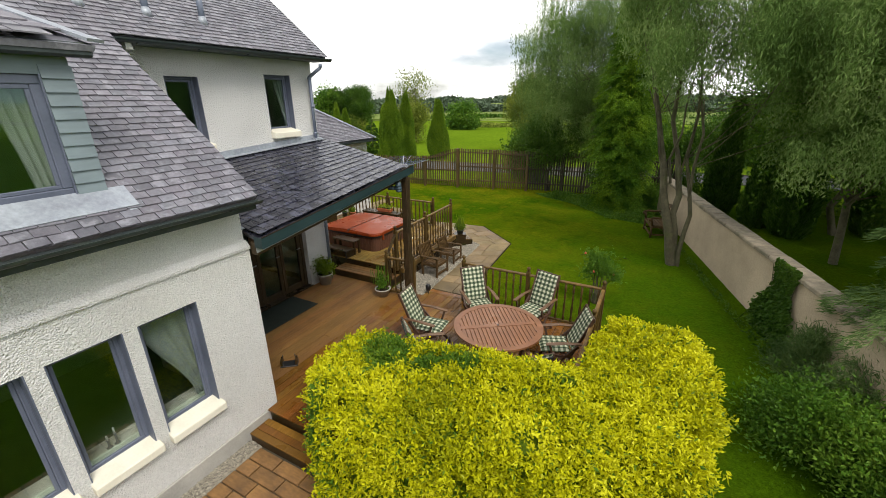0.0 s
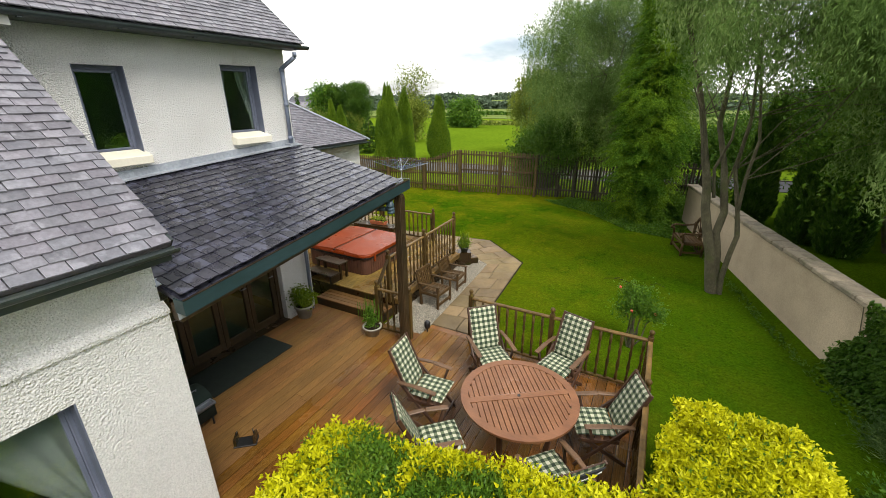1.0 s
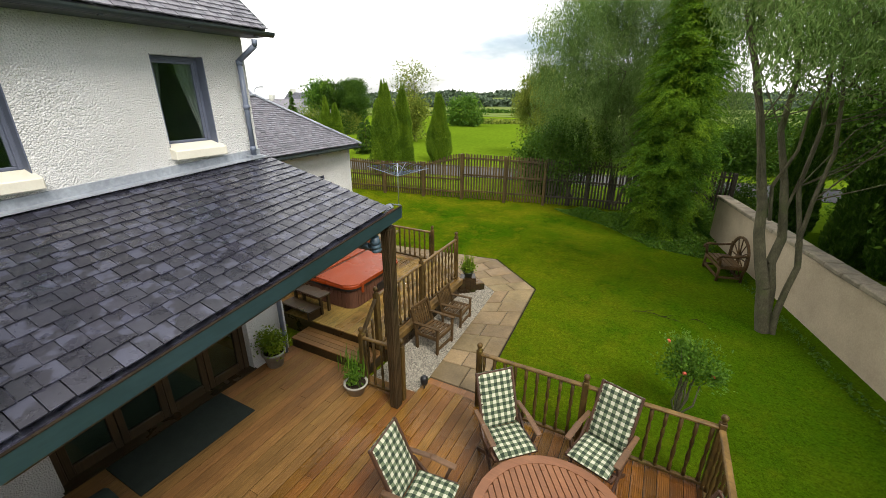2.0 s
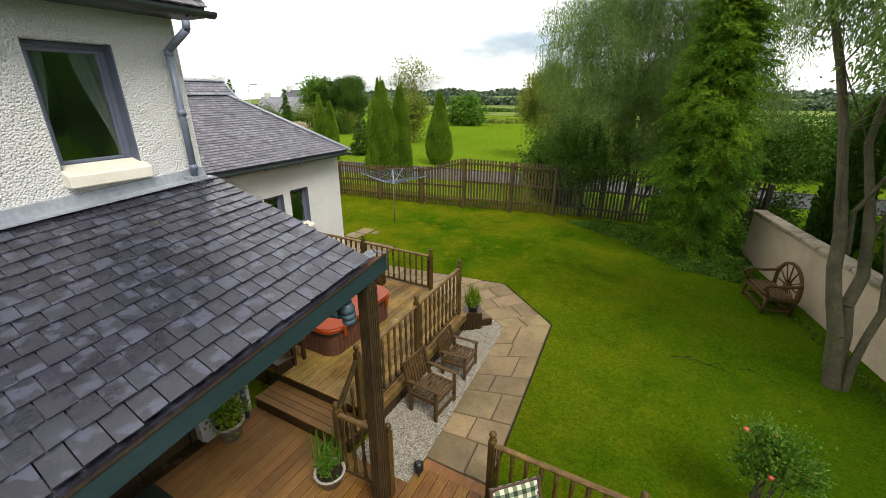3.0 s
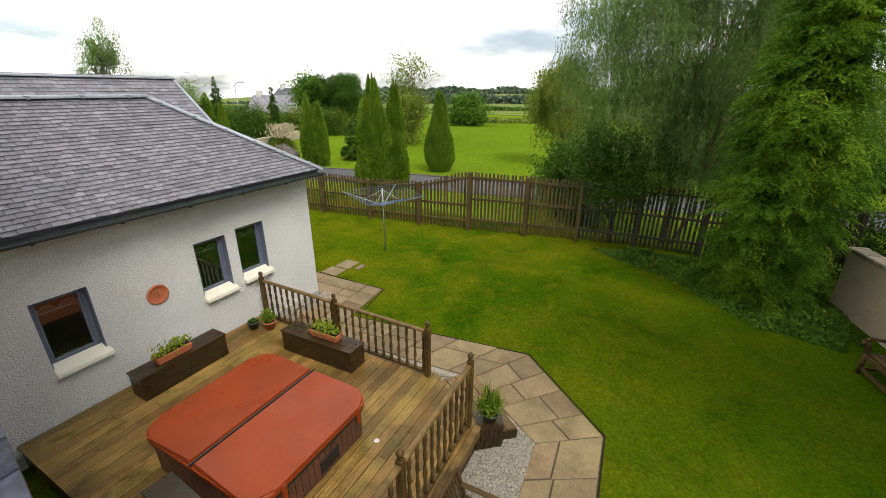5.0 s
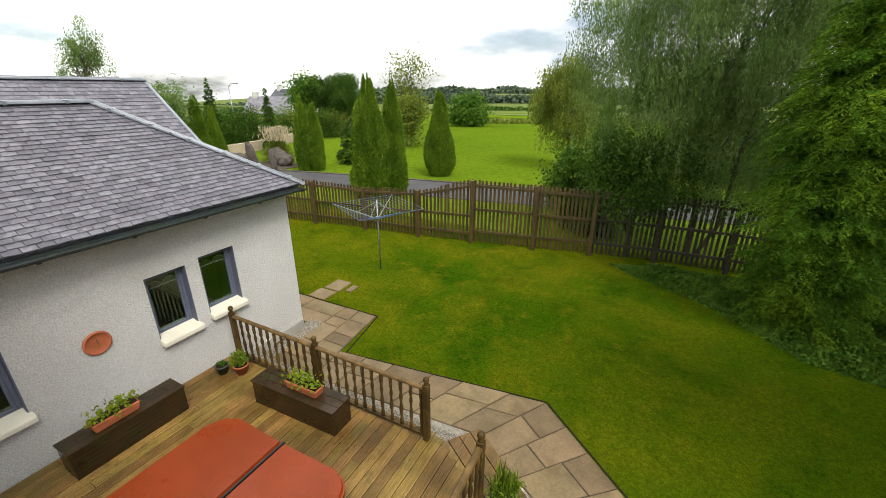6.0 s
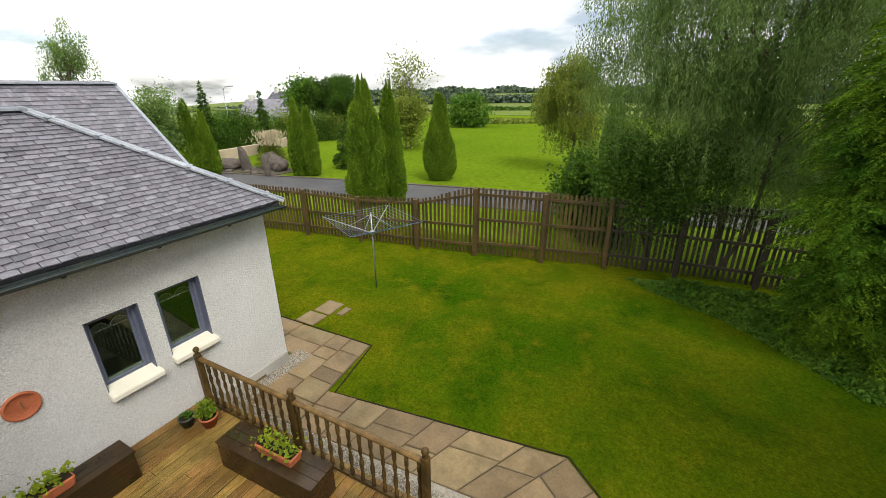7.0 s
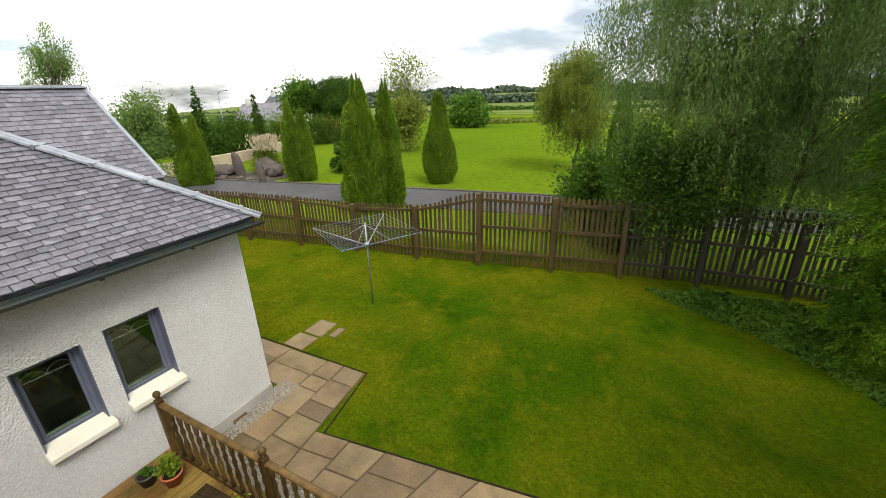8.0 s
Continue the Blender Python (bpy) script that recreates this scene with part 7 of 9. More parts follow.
def spray_conifer(name, label, x, y, h, r, material, seed, count=52000, skirt=0.15, leaf=(0.16, 0.035), category="conifer tree", power=0.8, z=None, tiers=0.22):
    """A feathery conifer: drooping boughs in tiers, each with flat sprays."""
    t, rnd = plant(name, label, category, x, y, ground_z(x, y) if z is None else z, seed)
    bm = bmesh.new()
    segs = []
    limb(segs, (0, 0, -0.1), (0, 0, h * 0.97), 0.035 * h * 0.55, 0.015, rnd, bends=5, sway=0.01, n=8)
    boughs = []
    zz = skirt
    while zz < h * 0.985:
        f = zz / h
        reach = r * (1 - f) ** power * (0.85 + 0.15 * math.sin(zz * 5 + seed)) + 0.06
        k = max(4, int(11 * (1 - f) + 4))
        a0 = rnd.uniform(0, 6.28)
        for i in range(k):
            a = a0 + 2 * math.pi * i / k + rnd.uniform(-0.25, 0.25)
            ln = reach * rnd.uniform(0.62, 1.22)
            boughs.append((zz + rnd.uniform(-0.1, 0.1), a, ln))
        zz += tiers * (1.0 - 0.35 * f)
    for z0, a, ln in boughs[::3]:
        segs.append(((0, 0, z0), (math.cos(a) * ln * 0.85, math.sin(a) * ln * 0.85, z0 + 0.1 * ln), 0.02, 0.005, 4))
    stems(bm, segs)
    part("trunk", bm, M["bark"], t)
    weight = np.array([b[2] for b in boughs])
    idx = rnd.choice(len(boughs), count, p=weight / weight.sum())
    b = np.array(boughs)[idx]
    s = rnd.uniform(0.12, 1.0, count) ** 0.6
    lat = rnd.normal(size=count) * 0.20 * b[:, 2] * (1.15 - s)
    out = b[:, 2] * s
    ca, sa = np.cos(b[:, 1]), np.sin(b[:, 1])
    zz = b[:, 0] + 0.16 * out - 0.30 * b[:, 2] * s ** 3 + rnd.normal(size=count) * 0.05 - np.abs(lat) * 0.25
    p = np.stack([ca * out - sa * lat, sa * out + ca * lat, zz], 1)
    fan = np.arctan2(lat, 0.35 * b[:, 2]) + rnd.normal(size=count) * 0.45
    ax = np.stack([np.cos(b[:, 1] + fan), np.sin(b[:, 1] + fan), -0.30 + rnd.normal(size=count) * 0.28], 1)
    keep = p[:, 2] > 0.03
    part("crown", leaf_mesh("crown", p[keep], ax[keep], leaf[0], leaf[1], material, rnd, 0.1), None, t)
    return t


def frond_conifer(name, label, x, y, h, r, material, seed, fronds=11700, category="conifer tree", z=None):
    """A full, column-like conifer clothed to the ground in small hanging feather-shaped fronds."""
    t, rnd = plant(name, label, category, x, y, ground_z(x, y) if z is None else z, seed)
    bm = bmesh.new()
    segs = []
    limb(segs, (0, 0, -0.1), (0, 0, h * 0.96), 0.16, 0.015, rnd, bends=6, sway=0.01, n=8)
    for i in range(150):
        zz = 0.3 + (h - 0.8) * i / 150
        a = i * 2.4
        ln = 0.75 * r * min(1.0, 1.15 * (1 - zz / h) ** 0.45)
        segs.append(((0, 0, zz), (math.cos(a) * ln, math.sin(a) * ln, zz + 0.25 * ln), 0.022, 0.006, 4))
    stems(bm, segs)
    part("trunk", bm, M["bark"], t)
    # boughs lie over one another, each a drooping spray of fronds
    per = 13
    boughs = fronds // per
    fronds = boughs * per
    f = rnd.uniform(0.0, 1.0, boughs)
    a = rnd.uniform(0, 2 * math.pi, boughs)
    prof = np.minimum(0.72 + 0.9 * f, 1.0) * np.clip(1.6 * (1 - f), 0, 1) ** 0.45
    lump = wobble(np.stack([np.cos(a) * 2, np.sin(a) * 2, f * h * 1.1], 1), 1.5, seed)
    rad = r * prof * (0.80 + 0.20 * lump) * (1 - 0.35 * rnd.uniform(0, 1, boughs) ** 3)
    root = np.stack([np.cos(a) * rad, np.sin(a) * rad, 0.15 + f * h * 0.96], 1)
    out = np.stack([np.cos(a), np.sin(a), 0 * a], 1)
    bd = unit(out + rnd.normal(size=(boughs, 3)) * 0.3 + np.array([0, 0, 0.10]))
    bs = unit(np.cross(bd, np.array([0, 0, 1.0])))
    bl = rnd.uniform(0.26, 0.66, boughs) * np.clip(prof, 0.25, 1)
    bi = np.repeat(np.arange(boughs), per)
    along = np.tile(np.linspace(0.0, 1.0, per), boughs)
    way = np.tile(np.where(np.arange(per) % 2, 1.0, -1.0), boughs)
    base = root[bi] + bd[bi] * (along * bl[bi])[:, None]
    base[:, 2] -= 0.38 * bl[bi] * along ** 2
    d = unit(bd[bi] + bs[bi] * (way * (1.15 - along) * 1.1)[:, None] + np.array([0, 0, -0.55]) * along[:, None] + rnd.normal(size=(fronds, 3)) * 0.16)
    side = unit(np.cross(d, np.array([0, 0, 1.0])) + rnd.normal(size=(fronds, 3)) * 0.2)
    ln = rnd.uniform(0.16, 0.40, fronds) * (1.15 - 0.5 * along)
    k = 13
    s_ = np.tile(np.linspace(0.05, 1.0, k), fronds)
    idx = np.repeat(np.arange(fronds), k)
    sign = np.tile(np.where(np.arange(k) % 2, 1.0, -1.0), fronds)
    w = np.sin(np.clip(s_ * 0.9 + 0.12, 0, 1) * math.pi) * 0.30 * ln[idx]
    p = base[idx] + d[idx] * (s_ * ln[idx])[:, None] + side[idx] * (sign * w * 0.42)[:, None]
    p[:, 2] -= 0.42 * ln[idx] * s_ ** 2 + 0.12 * w
    ax = d[idx] * 0.75 + side[idx] * (sign * 0.85)[:, None] + np.array([0, 0, -0.45]) * s_[:, None] + rnd.normal(size=(len(idx), 3)) * 0.12
    keep = p[:, 2] > 0.03
    part("crown", leaf_mesh("crown", p[keep], ax[keep], 0.066, 0.019, material, rnd, 0.1), None, t)
    n = 26000
    f = rnd.uniform(0.0, 0.97, n)
    a = rnd.uniform(0, 2 * math.pi, n)
    prof = np.minimum(0.72 + 0.9 * f, 1.0) * np.clip(1.6 * (1 - f), 0, 1) ** 0.45
    rad = r * prof * rnd.uniform(0.35, 0.80, n)
    p = np.stack([np.cos(a) * rad, np.sin(a) * rad, 0.05 + f * h * 0.96], 1)
    part("inner_foliage", leaf_mesh("inner_foliage", p, rnd.normal(size=(n, 3)) + np.array([0, 0, -0.4]), 0.20, 0.06, material, rnd, 0.1), None, t)
    return t


def column_cypress(name, label, x, y, h, r, material, seed, count=16000, leaf=(0.20, 0.06), group="clipped cypresses", z=None):
    """A dense flame-shaped cypress: upright sprays over a dark core."""
    t, rnd = plant(name, label, "conifer tree", x, y, ground_z(x, y) if z is None else z, seed, group)
    prof = lambda f: r * min(1.0, 0.74 + f * 1.7) * (1 - max(0.0, (f - 0.12) / 0.88) ** 1.75 * 0.84)
    bm = bmesh.new()
    lathe(bm, [(prof(k / 12) * 0.80, 0.05 + h * 0.95 * k / 12) for k in range(13)], 12)
    part("core", bm, material, t)
    bm = bmesh.new()
    tube(bm, (0, 0, -0.1), (0, 0, h * 0.5), 0.09, 0.04, 8)
    part("trunk", bm, M["bark"], t)
    f = rnd.uniform(0.0, 1.0, count) ** 0.9
    a = rnd.uniform(0, 2 * math.pi, count)
    rr = np.array([prof(q) for q in f])
    lump = wobble(np.stack([np.cos(a) * 3.4, np.sin(a) * 3.4, f * h * 0.9], 1), 1.7, seed)
    rad = rr * (0.95 + 0.19 * lump + rnd.normal(size=count) * 0.045)
    p = np.stack([np.cos(a) * rad, np.sin(a) * rad, 0.04 + f * h * (0.95 + 0.07 * lump)], 1)
    ax = np.stack([np.cos(a) * 0.55, np.sin(a) * 0.55, np.ones(count)], 1) + rnd.normal(size=(count, 3)) * 0.35
    part("crown", leaf_mesh("crown", p, ax, leaf[0], leaf[1], material, rnd), None, t)
    return t


def shrub(name, label, x, y, radii, material, seed, count=6000, leaf=(0.08, 0.045), category="shrub", z=None, stem=0.0, flowers=0, group=""):
    """A mound of leaf clumps on short stems; stem: bare height below it."""
    t, rnd = plant(name, label, category, x, y, ground_z(x, y) if z is None else z, seed, group)
    k = max(10, int(26 * radii[0] * radii[2] ** 0.5))
    c = unit(rnd.normal(size=(k, 3))) * rnd.uniform(0.35, 0.95, (k, 1)) * np.array(radii)
    c[:, 2] = np.abs(c[:, 2]) * 1.0 + stem + (radii[2] if stem else 0.0) * 0.3
    segs = []
    for q in c[: min(k, 22)]:
        limb(segs, (0, 0, -0.05), q, 0.018, 0.005, rnd, bends=3, sway=0.15, n=5)
    bm = bmesh.new()
    stems(bm, segs)
    part("stem", bm, M["bark"], t)
    idx = rnd.randint(0, k, count)
    sp = 0.24 * min(radii[0], radii[2] * 1.3) * rnd.uniform(0.7, 1.3, k)[idx][:, None]
    p = c[idx] + rnd.normal(size=(count, 3)) * sp
    keep = p[:, 2] > 0.02
    ax = unit(p - np.array([0, 0, stem])) + rnd.normal(size=(count, 3)) * 0.7
    part("crown", leaf_mesh("crown", p[keep], ax[keep], leaf[0], leaf[1], material, rnd), None, t)
    for i in range(flowers):
        q = c[rnd.randint(k)] * 1.05 + rnd.normal(size=3) * 0.06
        bm = bmesh.new()
        bmesh.ops.create_icosphere(bm, subdivisions=1, radius=0.03)
        part("flower", bm, M["flower"], t, "coral rose bloom", at=pose(*q))
    return t


# golden privet hedge before the deck
HEDGE = [(-3.42, 2.92), (-3.40, 3.92), (-2.8, 3.98), (-0.50, 4.42), (-0.26, 5.90), (0.76, 5.92), (0.95, 5.1), (0.74, 3.50), (-1.0, 2.70), (-2.75, 2.38)]


def inside_poly(px, py, poly):
    c = np.zeros(len(px), bool)
    for (x0, y0), (x1, y1) in zip(poly, poly[1:] + poly[:1]):
        cond = (y0 > py) != (y1 > py)
        c ^= cond & (px < (x1 - x0) * (py - y0) / (y1 - y0 + 1e-12) + x0)
    return c


def edge_distance(px, py, poly):
    d = np.full(len(px), 1e9)
    for (x0, y0), (x1, y1) in zip(poly, poly[1:] + poly[:1]):
        ex, ey = x1 - x0, y1 - y0
        s = np.clip(((px - x0) * ex + (py - y0) * ey) / (ex * ex + ey * ey), 0, 1)
        d = np.minimum(d, np.hypot(px - x0 - s * ex, py - y0 - s * ey))
    return d


def hedge():
    t = thing("hedge", "clipped golden privet hedge with green shoots breaking through", "hedge")
    rnd = np.random.RandomState(77)
    top, low = 1.30, -0.30
    cx, cy = -0.9, 3.7
    bm = bmesh.new()
    ring = [(cx + (x - cx) * 0.90, cy + (y - cy) * 0.84) for x, y in HEDGE]
    extrude_poly(bm, ring, low, top - 0.16)
    part("core", bm, M["leaf_privet"], t, "shaded twiggy inside of the hedge")
    n = 9500
    px, py = rnd.uniform(-3.6, 1.2, n), rnd.uniform(2.2, 6.0, n)
    k = inside_poly(px, py, HEDGE)
    px, py = px[k], py[k]
    d = edge_distance(px, py, HEDGE)
    flat = np.stack([px, py, 0 * px], 1)
    pz = top + 0.05 * wobble(flat, 2.4, 1) + 0.075 * wobble(flat, 8.0, 2) + (rnd.uniform(0, 1, len(px)) < 0.05) * rnd.uniform(0, 0.12, len(px)) - 0.20 * (1 - np.minimum(d / 0.28, 1)) ** 2 + rnd.normal(size=len(px)) * 0.022
    pts = [np.stack([px, py, pz], 1)]
    axs = [np.stack([0 * px, 0 * px, 0 * px + 0.7], 1) + rnd.normal(size=(len(px), 3)) * 0.7]
    poly = HEDGE
    for (x0, y0), (x1, y1) in zip(poly, poly[1:] + poly[:1]):
        ln = math.hypot(x1 - x0, y1 - y0)
        m = int(ln * 620)
        s = rnd.uniform(0, 1, m)
        zz = low + (top - low - 0.05) * rnd.uniform(0, 1, m) ** 0.8
        nx, ny = (y1 - y0) / ln, -(x1 - x0) / ln
        if (x0 + x1) / 2 * nx + (y0 + y1) / 2 * ny < cx * nx + cy * ny:
            nx, ny = -nx, -ny
        q = np.stack([x0 + (x1 - x0) * s, y0 + (y1 - y0) * s, zz], 1)
        f = (zz - low) / (top - low)
        off = 0.05 * wobble(q, 3.0, 5) + 0.075 * wobble(q, 8.0, 6) + rnd.normal(size=m) * 0.028 + (rnd.uniform(0, 1, m) < 0.05) * rnd.uniform(0, 0.12, m) - 0.10 * (1 - np.minimum(f / 0.35, 1)) ** 2 - 0.13 * np.maximum((f - 0.82) / 0.18, 0) ** 2 + 0.03
        q[:, 0] += nx * off
        q[:, 1] += ny * off
        pts.append(q)
        axs.append(np.stack([0 * s + nx * 0.7, 0 * s + ny * 0.7, 0 * s + 0.35], 1) + rnd.normal(size=(m, 3)) * 0.65)
    p, a = np.concatenate(pts), unit(np.concatenate(axs))
    # each point carries a short upright shoot with its leaves set round it
    k = 9
    rise = np.tile(np.linspace(-0.03, 0.075, k), len(p))[:, None]
    spin = np.tile(np.arange(k) * 2.4, len(p)) + np.repeat(rnd.uniform(0, 6.28, len(p)), k)
    a9 = np.repeat(unit(a + np.array([0, 0, 0.5])), k, 0)
    s1 = unit(np.cross(a9, np.array([0.31, 0.87, 0.38])))
    s2 = np.cross(a9, s1)
    round_ = s1 * np.cos(spin)[:, None] + s2 * np.sin(spin)[:, None]
    open_ = np.clip(0.030 - 0.15 * rise, 0.008, 0.035)
    p = np.repeat(p, k, 0) + a9 * rise * np.repeat(rnd.uniform(0.6, 1.5, (len(p), 1)), k, 0) + round_ * open_
    a = round_ * 0.8 + a9 * 0.75 + rnd.normal(size=(len(p), 3)) * 0.25
    green = np.zeros(len(p), bool)
    for gx, gy, gz, gr in ((-2.72, 3.62, 1.25, 0.42), (-2.2, 3.62, 1.3, 0.26), (-2.95, 2.62, 0.75, 0.42), (-1.72, 3.86, 1.25, 0.26), (0.98, 3.8, 0.3, 0.45), (-0.6, 4.0, 1.3, 0.16), (-1.3, 2.6, 0.1, 0.5), (0.1, 3.1, 0.2, 0.4)):
        dist = np.linalg.norm((p - np.array([gx, gy, gz])) * np.array([1, 1, 0.8]), axis=1)
        green |= dist < 1.3 * gr * (0.8 + 0.35 * wobble(p, 6.0, 9)) * rnd.uniform(0.6, 1.1, len(p))
    green |= rnd.uniform(0, 1, len(p)) < 0.05 + 0.10 * np.maximum(wobble(p, 2.6, 14), 0)
    green |= (p[:, 2] < 0.55) & (rnd.uniform(0, 1, len(p)) < 0.35 * (1 - (p[:, 2] + 0.3) / 0.85))
    part("foliage", leaf_mesh("foliage", p[~green], a[~green], 0.056, 0.030, M["leaf_hedge"], rnd, 0.35), None, t, "dense golden-yellow privet leaves")
    part("green_shoot", leaf_mesh("green_shoot", p[green], a[green], 0.056, 0.026, M["leaf_privet"], rnd, 0.35), None, t, "plain green privet shoots")
    segs = []
    for i in range(26):
        x = -2.9 + 3.6 * i / 25
        y = 3.0 + 0.16 * (x + 3)
        limb(segs, (x, y, -0.36), (x + rnd.normal() * 0.15, y + rnd.normal() * 0.15, 0.5), 0.02, 0.008, rnd, n=5)
    bm = bmesh.new()
    stems(bm, segs)
    part("stem", bm, M["bark"], t)


hedge()

# the tall multi-stemmed willow on the lawn
def lawn_willow():
    t, rnd = plant("willow_tree", "tall multi-stemmed willow on the lawn, grey-green hanging foliage", "tree", 0.62, 12.15, ground_z(0.6, 12.1), 4)
    segs = []
    limb(segs, (0.04, 0.0, -0.1), (-0.66, 0.10, 3.0), 0.125, 0.078, rnd, bends=6, sway=0.03, n=10)
    a = limb(segs, (-0.66, 0.10, 3.0), (-2.0, 0.4, 7.6), 0.068, 0.03, rnd, bends=5, sway=0.05, n=8)
    limb(segs, (0.12, 0.05, -0.1), (-0.28, 0.22, 2.9), 0.105, 0.066, rnd, bends=6, sway=0.03, n=10)
    b = limb(segs, (-0.28, 0.22, 2.9), (-1.05, 0.5, 7.4), 0.058, 0.025, rnd, bends=5, sway=0.05, n=8)
    limb(segs, (0.18, -0.02, -0.08), (0.16, 0.10, 1.9), 0.065, 0.05, rnd, bends=4, sway=0.05, n=9)
    c = limb(segs, (0.16, 0.10, 1.9), (-0.6, 0.5, 6.9), 0.045, 0.02, rnd, bends=5, sway=0.06, n=8)
    d = limb(segs, (0.15, 0.10, 1.8), (-0.1, -0.4, 6.2), 0.04, 0.015, rnd, bends=5, sway=0.08, n=7)
    limb(segs, (-0.34, 0.20, 2.2), (-0.25, -0.3, 4.8), 0.035, 0.015, rnd, bends=4, sway=0.1, n=6)
    limb(segs, (-0.52, 0.10, 2.5), (-1.2, -0.2, 4.6), 0.03, 0.012, rnd, bends=4, sway=0.1, n=6)
    limb(segs, (-0.17, 0.22, 2.1), (-0.05, 0.12, 3.6), 0.03, 0.012, rnd, bends=3, sway=0.05, n=6)
    k = 110
    cl = unit(rnd.normal(size=(k, 3))) * rnd.uniform(0.35, 1.0, (k, 1)) * np.array([2.0, 2.3, 2.0]) + np.array([1.7, 0.0, 6.3])
    low = np.stack([rnd.uniform(-1.0, 0.2, 6), rnd.uniform(-1.6, -0.4, 6), rnd.uniform(5.0, 5.8, 6)], 1)
    lower = np.stack([rnd.uniform(1.6, 3.6, 20), rnd.uniform(-1.8, 0.6, 20), rnd.uniform(3.0, 5.2, 20)], 1)
    near = np.stack([rnd.uniform(-1.9, 0.0, 34), rnd.uniform(-0.7, 0.9, 34), rnd.uniform(5.7, 7.8, 34)], 1)
    cl = np.concatenate([cl, low, lower, near])
    k = len(cl)
    tips = [a, b, c, d]
    for i in rnd.choice(k, 24, replace=False):
        pts = tips[rnd.randint(4)]
        limb(segs, pts[rnd.randint(1, 5)], cl[i], 0.013, 0.004, rnd, bends=3, sway=0.2, n=5)
    bm = bmesh.new()
    stems(bm, segs)
    part("trunk", bm, M["bark"], t, "furrowed grey-brown stems")
    per = 600
    idx = np.repeat(np.arange(k), per)
    strand = rnd.randint(0, 16, k * per)
    ang, rad = strand * 2.4 + idx, 0.42 * np.sqrt((strand + 0.5) / 16)
    fall = rnd.uniform(-0.3, 1.0, k * per)
    p = cl[idx] + np.stack([np.cos(ang) * rad, np.sin(ang) * rad, -0.75 * fall], 1) + rnd.normal(size=(k * per, 3)) * 0.055
    ax = rnd.normal(size=(k * per, 3)) * 0.6 + np.array([0, 0, -1.0])
    part("crown", leaf_mesh("crown", p, ax, 0.115, 0.026, M["leaf_willow"], rnd), None, t)


lawn_willow()

# feathery conifer and the trees behind the fence
frond_conifer("conifer_tree", "large full feathery mid-green conifer in the corner of the lawn", -1.47, 17.8, 8.3, 1.05, M["leaf_conifer"], 21)
broad_tree("willow_tree", "big grey-green weeping willow behind the paling fence", -3.3, 21.0, 9.6, (4.2, 2.0, 4.2), 5.6, 350, 640, (0.10, 0.022), M["leaf_willow"], 31, trunk_r=0.062, stems_n=3, droop=1.0, spread=0.5, hollow=0.16)
broad_tree("alder_tree", "green broad-leaved tree leaning over the fence", -4.9, 20.25, 3.8, (1.45, 0.6, 1.25), 2.3, 64, 420, (0.075, 0.05), M["leaf_dark"], 33, trunk_r=0.06, stems_n=2, spread=0.3, hollow=0.2)
broad_tree("birch_tree", "light olive birch with drooping twigs beyond the lane", -9.7, 33.5, 6.8, (2.0, 1.8, 2.6), 4.0, 64, 520, (0.13, 0.05), M["leaf_birch"], 35, trunk_r=0.10, droop=1.0, spread=0.55)
broad_tree("hazel_bush", "light green bush by the fence corner", -7.0, 22.6, 2.6, (1.1, 0.8, 1.2), 1.3, 30, 200, (0.13, 0.08), M["leaf_mid"], 36, trunk_r=0.04, stems_n=3, spread=0.3, hollow=0.2, category="shrub")
column_cypress("cypress_tree", "slim dark cypress among the trees by the lane", -7.2, 30.8, 4.6, 0.55, M["leaf_cypress"], 37, count=7000)

for i, (x, y, r, h) in enumerate([(-6.2, 21.8, 0.8, 1.5), (0.6, 21.0, 1.2, 2.0), (-0.4, 19.2, 0.7, 1.2)]):
    shrub("fence_shrub", "dense green shrub behind the paling fence", x, y, (r, r * 0.8, h), M["leaf_dark"] if i % 2 else M["leaf_mid"], 240 + i, count=7000, leaf=(0.095, 0.055))

# beyond the garden wall
rr = random.Random(3)
for i, (x, y, h) in enumerate([(2.2, 19.2, 3.8), (3.3, 17.6, 2.9), (4.0, 16.6, 3.0), (6.4, 17.8, 3.4)]):
    column_cypress("cypress_tree", "broad dark green conifer beyond the garden wall", x, y, h + 0.5, 0.60, M["leaf_dark"], 50 + i, count=7000, group="conifers beyond the wall", leaf=(0.2, 0.08))
for i, (x, y, h, r) in enumerate([(4.6, 14.2, 6.5, 2.3), (7.2, 12.6, 7.5, 2.6), (6.6, 19.5, 7.5, 2.7), (9.8, 16.2, 8.0, 2.8), (11.0, 23.0, 8.5, 3.2), (9.0, 25.5, 8.4, 2.4), (6.6, 9.2, 6.8, 2.0), (14.5, 15.5, 9.0, 3.4), (4.0, 19.9, 6.6, 1.6), (5.4, 17.4, 7.0, 1.9), (8.2, 20.6, 8.0, 2.2)]):
    broad_tree("woodland_tree", "dark green broad-leaved tree beyond the garden wall", x, y, h, (r, r, h * 0.33), h * 0.66, 54, 420, (0.12, 0.065), M["leaf_dark"] if i % 2 else M["leaf_mid"], 60 + i, trunk_r=0.11, spread=0.6)
